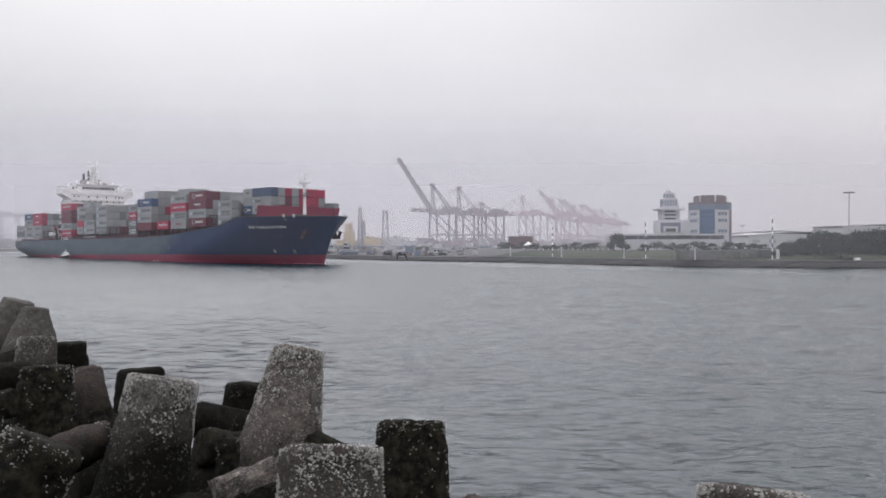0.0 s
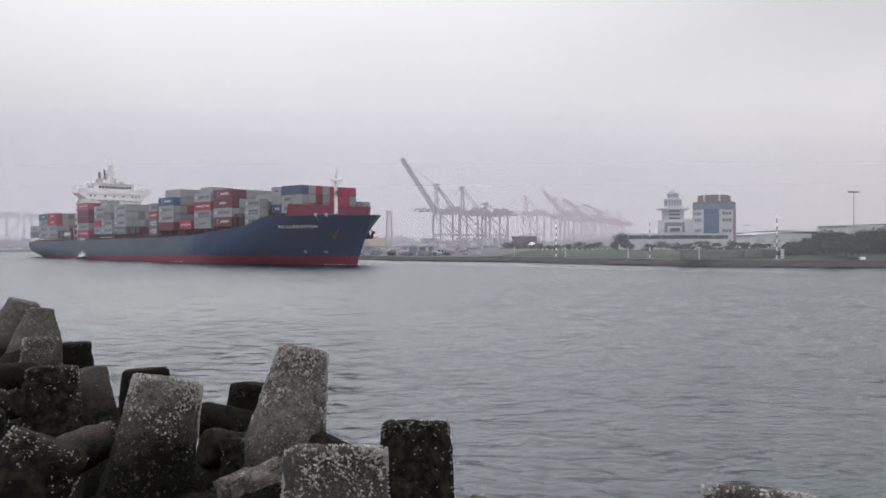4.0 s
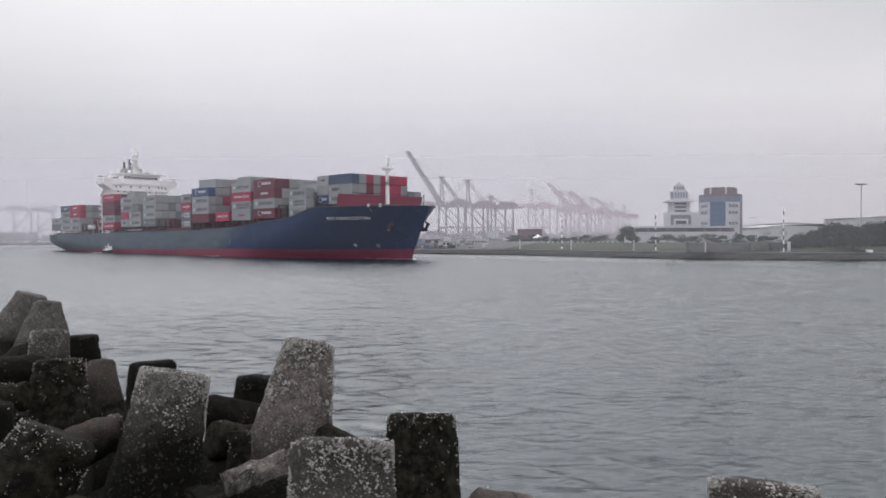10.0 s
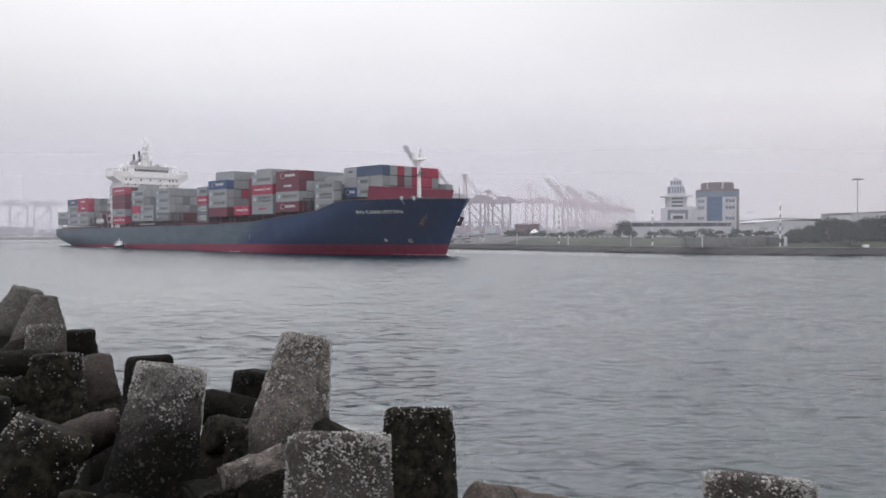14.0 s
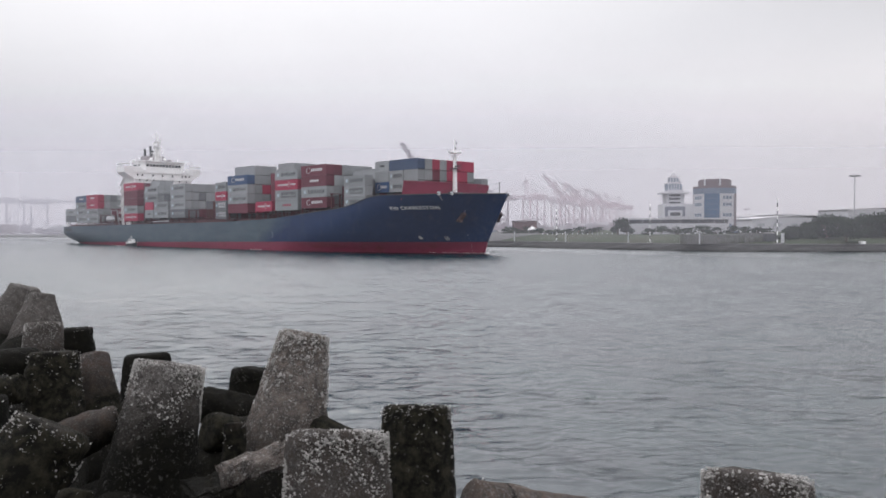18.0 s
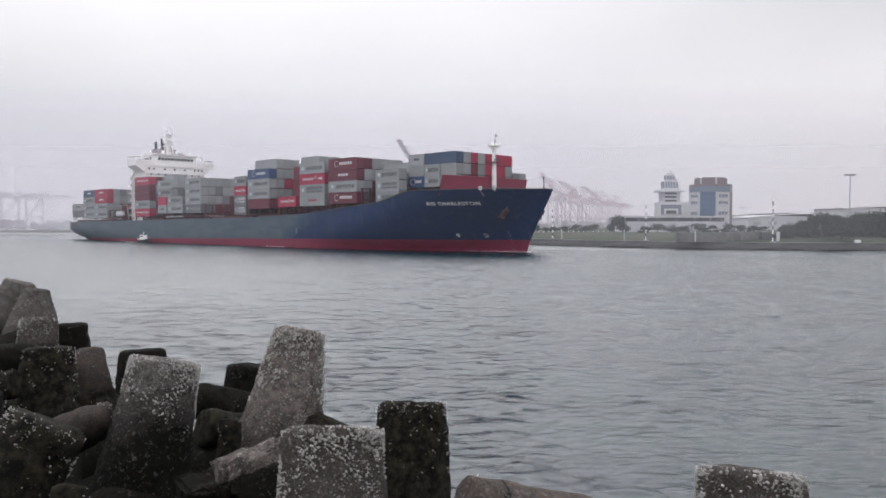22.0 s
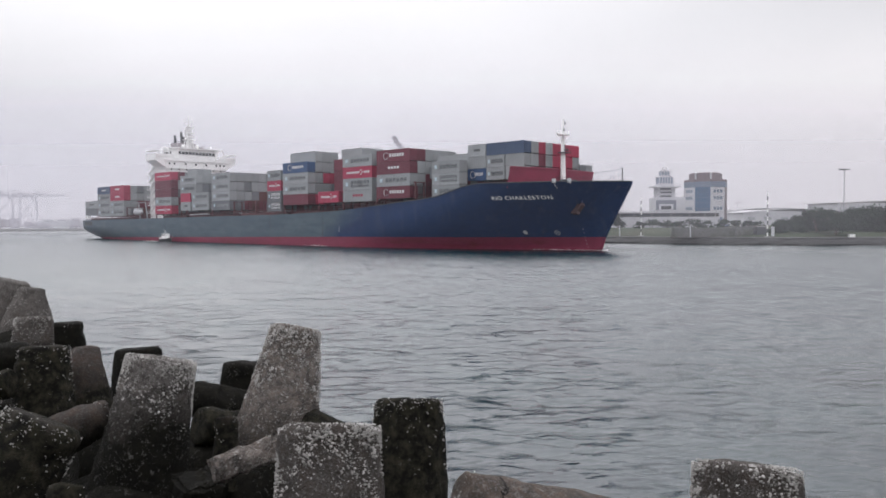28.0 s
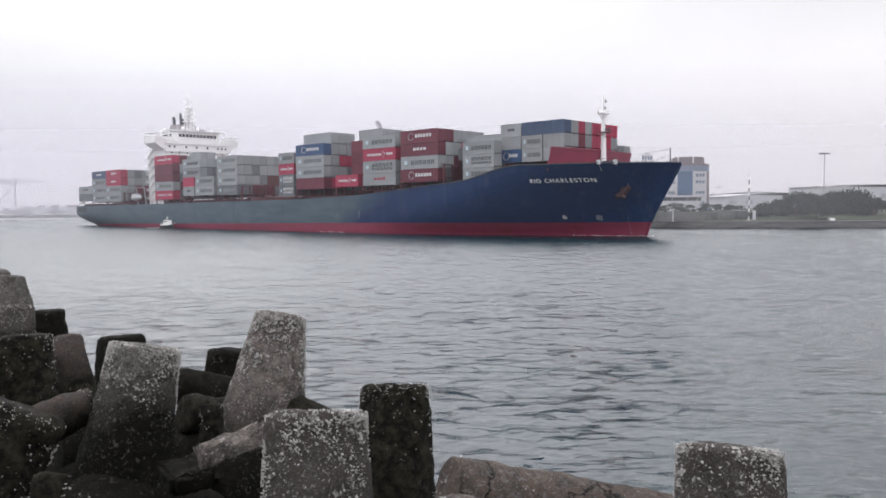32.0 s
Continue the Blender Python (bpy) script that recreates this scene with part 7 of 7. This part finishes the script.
def tetrapod(end, axis, toward, seed, skin="half", r_end=0.45, length=2.05, r_root=0.74, shells=0, label=""):
    """toward: the way over ground in which one of the lower legs is laid; None: a single broken-off leg."""
    axis = Vector(axis).normalized()
    end = Vector(end)
    centre = end - axis * length
    ways = [axis]
    if toward:
        want = Vector((*toward, -0.5)).normalized()
        side = (want - axis * want.dot(axis)).normalized()
        for k in range(3):
            v = Matrix.Rotation(radians(120 * k), 3, axis) @ side
            ways.append((v * math.sin(radians(109.47)) + axis * math.cos(radians(109.47))).normalized())
    if toward:
        ob = thing("tetrapod", Matrix.Translation(centre), label or "weathered grey concrete tetrapod with barnacles, darkened below by algae and painted shade", "tetrapod", "breakwater tetrapods")
    else:
        ob = thing("broken_tetrapod_leg", Matrix.Translation(centre), label or "broken-off concrete tetrapod leg lying on the rubble", "concrete leg", "broken tetrapod legs")
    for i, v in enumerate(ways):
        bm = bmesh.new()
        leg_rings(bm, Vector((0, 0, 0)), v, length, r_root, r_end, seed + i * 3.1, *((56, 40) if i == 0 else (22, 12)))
        # lower legs all take the shaded skin, painting in the gloom between blocks
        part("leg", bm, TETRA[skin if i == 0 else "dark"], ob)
    if shells:
        r = random.Random(seed)
        bm = bmesh.new()
        q = axis.to_track_quat("Z", "Y").to_matrix()
        rich = skin in ("bare", "crust", "half")
        spread = {"bare": 0.7, "crust": 0.45, "half": 0.34}.get(skin, 0.5)
        done = 0
        while done < shells:
            # a cluster of shells grown together
            ca, cs = r.uniform(0, 2 * math.pi), length - abs(r.gauss(0, spread))
            if r.random() < 0.22:
                cs = length - r.uniform(0.0, 0.14)
            wide = r.uniform(0.02, 0.09) if rich else r.uniform(0.0, 0.025)
            for _ in range(r.randint(3, 26) if rich else r.randint(1, 4)):
                done += 1
                s = min(cs + r.gauss(0, wide), length)
                rr = r_root + (r_end - r_root) * s / length
                a = ca + r.gauss(0, wide) / rr
                if s < 0.1:
                    continue
                if s >= length - 0.02:
                    rr = r_end * (0.9 - 0.75 * r.random() ** 1.6)
                    p, nrm = q @ Vector((rr * math.cos(a), rr * math.sin(a), length)), axis
                else:
                    p, nrm = q @ Vector((rr * math.cos(a), rr * math.sin(a), s)), q @ Vector((math.cos(a), math.sin(a), 0))
                k = 0.002 + {"bare": 0.014, "half": 0.012, "crust": 0.0085}.get(skin, 0.0055) * r.random() ** 2.4
                grow_shell(bm, p, nrm, k, r)
        tagged(part("barnacle_crust", bm, M["barnacle"], ob, "crust of pale barnacle shells"), "crust of pale barnacle shells", kind="stuff")
    return ob


# end of the visible leg, the way it points, the way of a lower leg, skin, shells, length, radius of the end and of the root
LEGS = [
    (-2.50, 13.30, 4.20, 0.15, 0.23, 0.96, (0.97, -0.2), "bare", 3600, 2.75, 0.43, 0.90),
    (-3.80, 10.40, 4.20, 0.14, 0.19, 0.97, (-0.9, 0.3), "half", 3000, 2.05, 0.46, 0.64),
    (-0.42, 10.00, 3.70, -0.01, 0.24, 0.97, (0.0, 1.0), "moss", 900, 2.05, 0.46, 0.55),
    (-0.98, 6.75, 4.22, -0.02, 0.30, 0.95, (-1.0, -0.2), "crust", 4200, 2.05, 0.45, 0.54),
    (-4.36, 8.40, 3.86, 0.40, 0.36, 0.84, (-0.9, 0.3), "moss", 900, 2.05, 0.43, 0.66),
    (2.50, 6.15, 4.04, 0.09, 0.25, 0.96, (0.0, -1.0), "crust", 3000, 2.05, 0.42, 0.50),
    (-6.76, 13.00, 3.94, -0.06, 0.16, 0.98, (-1.0, 0.0), "moss", 420, 1.90, 0.41, 0.58),
    (-6.46, 13.90, 3.76, -0.06, 0.25, 0.97, (-0.8, 0.6), "umber", 120, 1.85, 0.24, 0.68),
    (-10.02, 20.50, 3.39, 0.01, 0.00, 1.00, (-1.0, 0.0), "dark", 60, 2.05, 0.42, 0.50),
    (-9.32, 17.50, 3.87, -0.05, 0.20, 0.97, (-1.0, 0.2), "crust", 1800, 1.70, 0.40, 0.50),
    (-11.22, 21.00, 4.27, 0.04, 0.18, 0.98, (-0.8, 0.7), "worn", 200, 1.70, 0.36, 0.88),
    (-12.51, 22.50, 4.37, 0.28, 0.12, 0.95, (-1.0, 0.0), "worn", 200, 1.95, 0.44, 0.95),
    (-6.19, 15.60, 3.47, -0.05, 0.13, 0.99, (-1.0, 0.0), "dark", 0, 2.05, 0.45, 0.64),
    (-4.12, 16.00, 3.09, 0.06, 0.10, 0.99, (-1.0, 0.0), "dark", 60, 2.05, 0.43, 0.60),
    (-3.62, 7.40, 3.26, -0.04, 0.38, 0.92, (-1.0, 0.0), "dark", 260, 2.05, 0.30, 0.50),
    (-5.70, 9.00, 4.08, 0.05, 0.10, 0.99, (-0.9, -0.3), "dark", 100, 2.05, 0.45, 0.64),
    (-6.3, 10.50, 3.3, 0.60, 0.00, 0.80, (0.9, 0.0), "dark", 60, 2.05, 0.45, 0.64),
]
for i, (x, y, z, ax, ay, az, toward, skin, shells, long, end_r, root_r) in enumerate(LEGS):
    tetrapod((x, y, z), (ax, ay, az), toward, 11 + 7 * i, skin, end_r, long, root_r, shells)
# broken legs lying between them: end, way, skin, end radius, length, root radius, shells
for i, (x, y, z, ax, ay, az, skin, r1, length, r0, shells) in enumerate((
        (0.14, 6.75, 3.52, -0.93, -0.20, 0.315, "brown", 0.30, 2.45, 0.43, 40),
        (0.20, 5.20, 3.92, 0.05, 0.80, 0.55, "bare", 0.24, 0.8, 0.30, 900),
        (-4.72, 10.9, 3.28, 0.66, 0.55, 0.22, "umber", 0.25, 1.15, 0.31, 160),
        (-4.15, 13.0, 2.55, -0.67, -0.67, 0.32, "moss", 0.34, 1.25, 0.40, 60),
        (-4.95, 15.0, 2.58, -0.89, -0.33, 0.32, "dark", 0.36, 1.6, 0.42, 0),
        (-3.27, 11.6, 3.06, -0.05, 0.30, 0.95, "umber", 0.17, 1.10, 0.21, 60),
        (-2.90, 12.7, 1.90, 0.90, -0.30, 0.05, "dark", 0.34, 1.9, 0.42, 0),
        (-6.80, 12.1, 3.50, 0.96, 0.10, 0.10, "moss", 0.24, 1.7, 0.34, 60),
        (-8.55, 15.8, 3.25, 0.95, 0.15, 0.05, "dark", 0.32, 1.9, 0.42, 0),
        (-0.72, 12.0, 2.20, 0.88, -0.42, -0.16, "umber", 0.24, 2.7, 0.55, 60),
        (-3.45, 7.00, 3.60, -0.06, 0.40, 0.90, "moss", 0.16, 0.75, 0.26, 120),
        (-2.70, 6.60, 3.22, -0.33, 0.84, 0.43, "dark", 0.22, 0.8, 0.26, 60))):
    tetrapod((x, y, z), (ax, ay, az), None, 300 + 9 * i, skin, r1, length, r0, shells)


def broken_slab(a, b, wide, thick, skin, seed, label):
    """A broken-off piece of concrete with a flat top and ragged edges, lying from a to b."""
    a, b = Vector(a), Vector(b)
    way = (b - a).normalized()
    across = way.cross(Vector((0, 0, 1))).normalized()
    up = across.cross(way)
    bm = bmesh.new()
    long = (b - a).length
    bmesh.ops.create_cube(bm, size=1.0)
    bmesh.ops.bevel(bm, geom=bm.edges[:], offset=0.12, segments=2, affect="EDGES")
    bmesh.ops.subdivide_edges(bm, edges=bm.edges[:], cuts=5, use_grid_fill=True)
    for v in bm.verts:
        p = way * v.co.x * long + across * v.co.y * wide * (1 + 0.25 * v.co.x) + up * v.co.z * thick
        v.co = p + (across + up + way) * 0.06 * noise.noise(p * 5 + Vector((seed, 0, 0))) + up * 0.05 * noise.noise(p * 14 + Vector((0, seed, 0)))
    for f in bm.faces:
        f.smooth = True
    ob = tagged(new("broken_slab", mesh_of("broken_slab", bm, TETRA[skin])), label, "concrete piece", "broken tetrapod pieces")
    ob.location = (a + b) / 2
    return ob


broken_slab((-2.42, 8.05, 3.40), (-1.74, 8.55, 3.52), 0.36, 0.22, "bare", 3, "pale broken slab of concrete wedged between the tetrapods")
broken_slab((-3.10, 9.2, 2.92), (-2.66, 8.7, 2.86), 0.5, 0.22, "dark", 8, "wet grey broken slab of concrete between the tetrapods")

# rubble mound under the tetrapods, its near-black colour standing for the shade between them
def mound():
    bm = bmesh.new()
    nx, ny = 60, 46
    g = []
    for j in range(ny + 1):
        row = []
        for i in range(nx + 1):
            x, y = -34 + 44 * i / nx, -6 + 34 * j / ny
            edge = 5.2 + max(0, -x + 1.5) * 1.05
            z = 2.4 - max(0, y - edge + 3.5) * 0.75
            z = min(z, 2.2) + noise.noise(Vector((x, y, 0)) * 0.8) * 0.35
            row.append(bm.verts.new((x, y, max(z, -3))))
        g.append(row)
    for j in range(ny):
        for i in range(nx):
            bm.faces.new((g[j][i], g[j][i + 1], g[j + 1][i + 1], g[j + 1][i]))
    return tagged(new("rubble_mound", mesh_of("rubble_mound", bm, M["rubble"])), "wet rubble core under the tetrapods, near black for the shade between them", "rubble", kind="structure")


mound()
# tall wall added out of view to hold back light; low walkway before it
bm = bmesh.new()
box(bm, -60, 60, -4.2, -3.0, 0, 9.0)
box(bm, -60, 60, -3.0, 1.6, 0, 4.4)
tagged(new("seawall", mesh_of("seawall", bm, M["quay"])), "unseen concrete walkway, and a plain wall added to keep light off the tetrapods", "wall", kind="structure")


# ---------------------------------------------------------------- swallow crossing at the start
def swallow():
    ob = thing("swallow", pose(-1.09, 20, 5.69), "small dark swallow flying low over the water", "bird")
    bm = bmesh.new()
    for a, b, r0, r1 in (((-0.11, 0, 0), (0.0, 0, 0.0), 0.012, 0.032), ((0.0, 0, 0), (0.09, 0, 0.01), 0.032, 0.026), ((0.09, 0, 0.01), (0.14, 0, 0.012), 0.026, 0.006)):
        tube(bm, a, b, r0, r1, 8)
    part("body", bm, M["black"], ob)
    for side in (-1, 1):
        bm = bmesh.new()
        pts = [((0.05, 0.02, 0.02), (-0.02, 0.02, 0.02)), ((0.04, 0.07, 0.035), (-0.03, 0.07, 0.03)), ((-0.01, 0.125, -0.03), (-0.05, 0.12, -0.03)), ((-0.08, 0.15, -0.15), (-0.09, 0.148, -0.15))]
        for (a, b), (c, d) in zip(pts, pts[1:]):
            bm.faces.new([bm.verts.new((p[0], side * p[1], p[2])) for p in (a, b, d, c)])
        w = part("wing", bm, M["black"], ob)
        w.modifiers.new("thick", "SOLIDIFY").thickness = 0.03
        bm = bmesh.new()
        bm.faces.new([bm.verts.new(p) for p in ((-0.1, 0, 0), (-0.2, side * 0.05, 0.0), (-0.13, side * 0.012, 0))])
        w = part("tail_feather", bm, M["black"], ob)
        w.modifiers.new("thick", "SOLIDIFY").thickness = 0.004
    return ob


bird = swallow()


# ---------------------------------------------------------------- what moves
def motions():
    for ob, place in riders:
        walk(ob, [(t, ship_pose(x, y) @ place) for t, x, y in SHIP_ROWS])
    walk(bird, [(0, pose(-1.09, 20, 5.72, 0, 0, 118)), (0.1, pose(-2.22, 20.0, 5.8, -15, 0, 140)), (0.4, pose(-5.6, 20.2, 6.1, 20, 0, 176)), (1.0, pose(-13.0, 20.6, 6.4, 0, 0, 175)), (4.0, pose(-50, 24, 9, 0, 0, 175)), (32.0, pose(-400, 60, 40, 0, 0, 175))])
    # the water slides slowly past the shore
    walk(water, [(0, pose(1.5, 0, 0)), (16, pose(-1.0, -3.5, 0)), (32, pose(-3.5, -7.0, 0))])


motions()
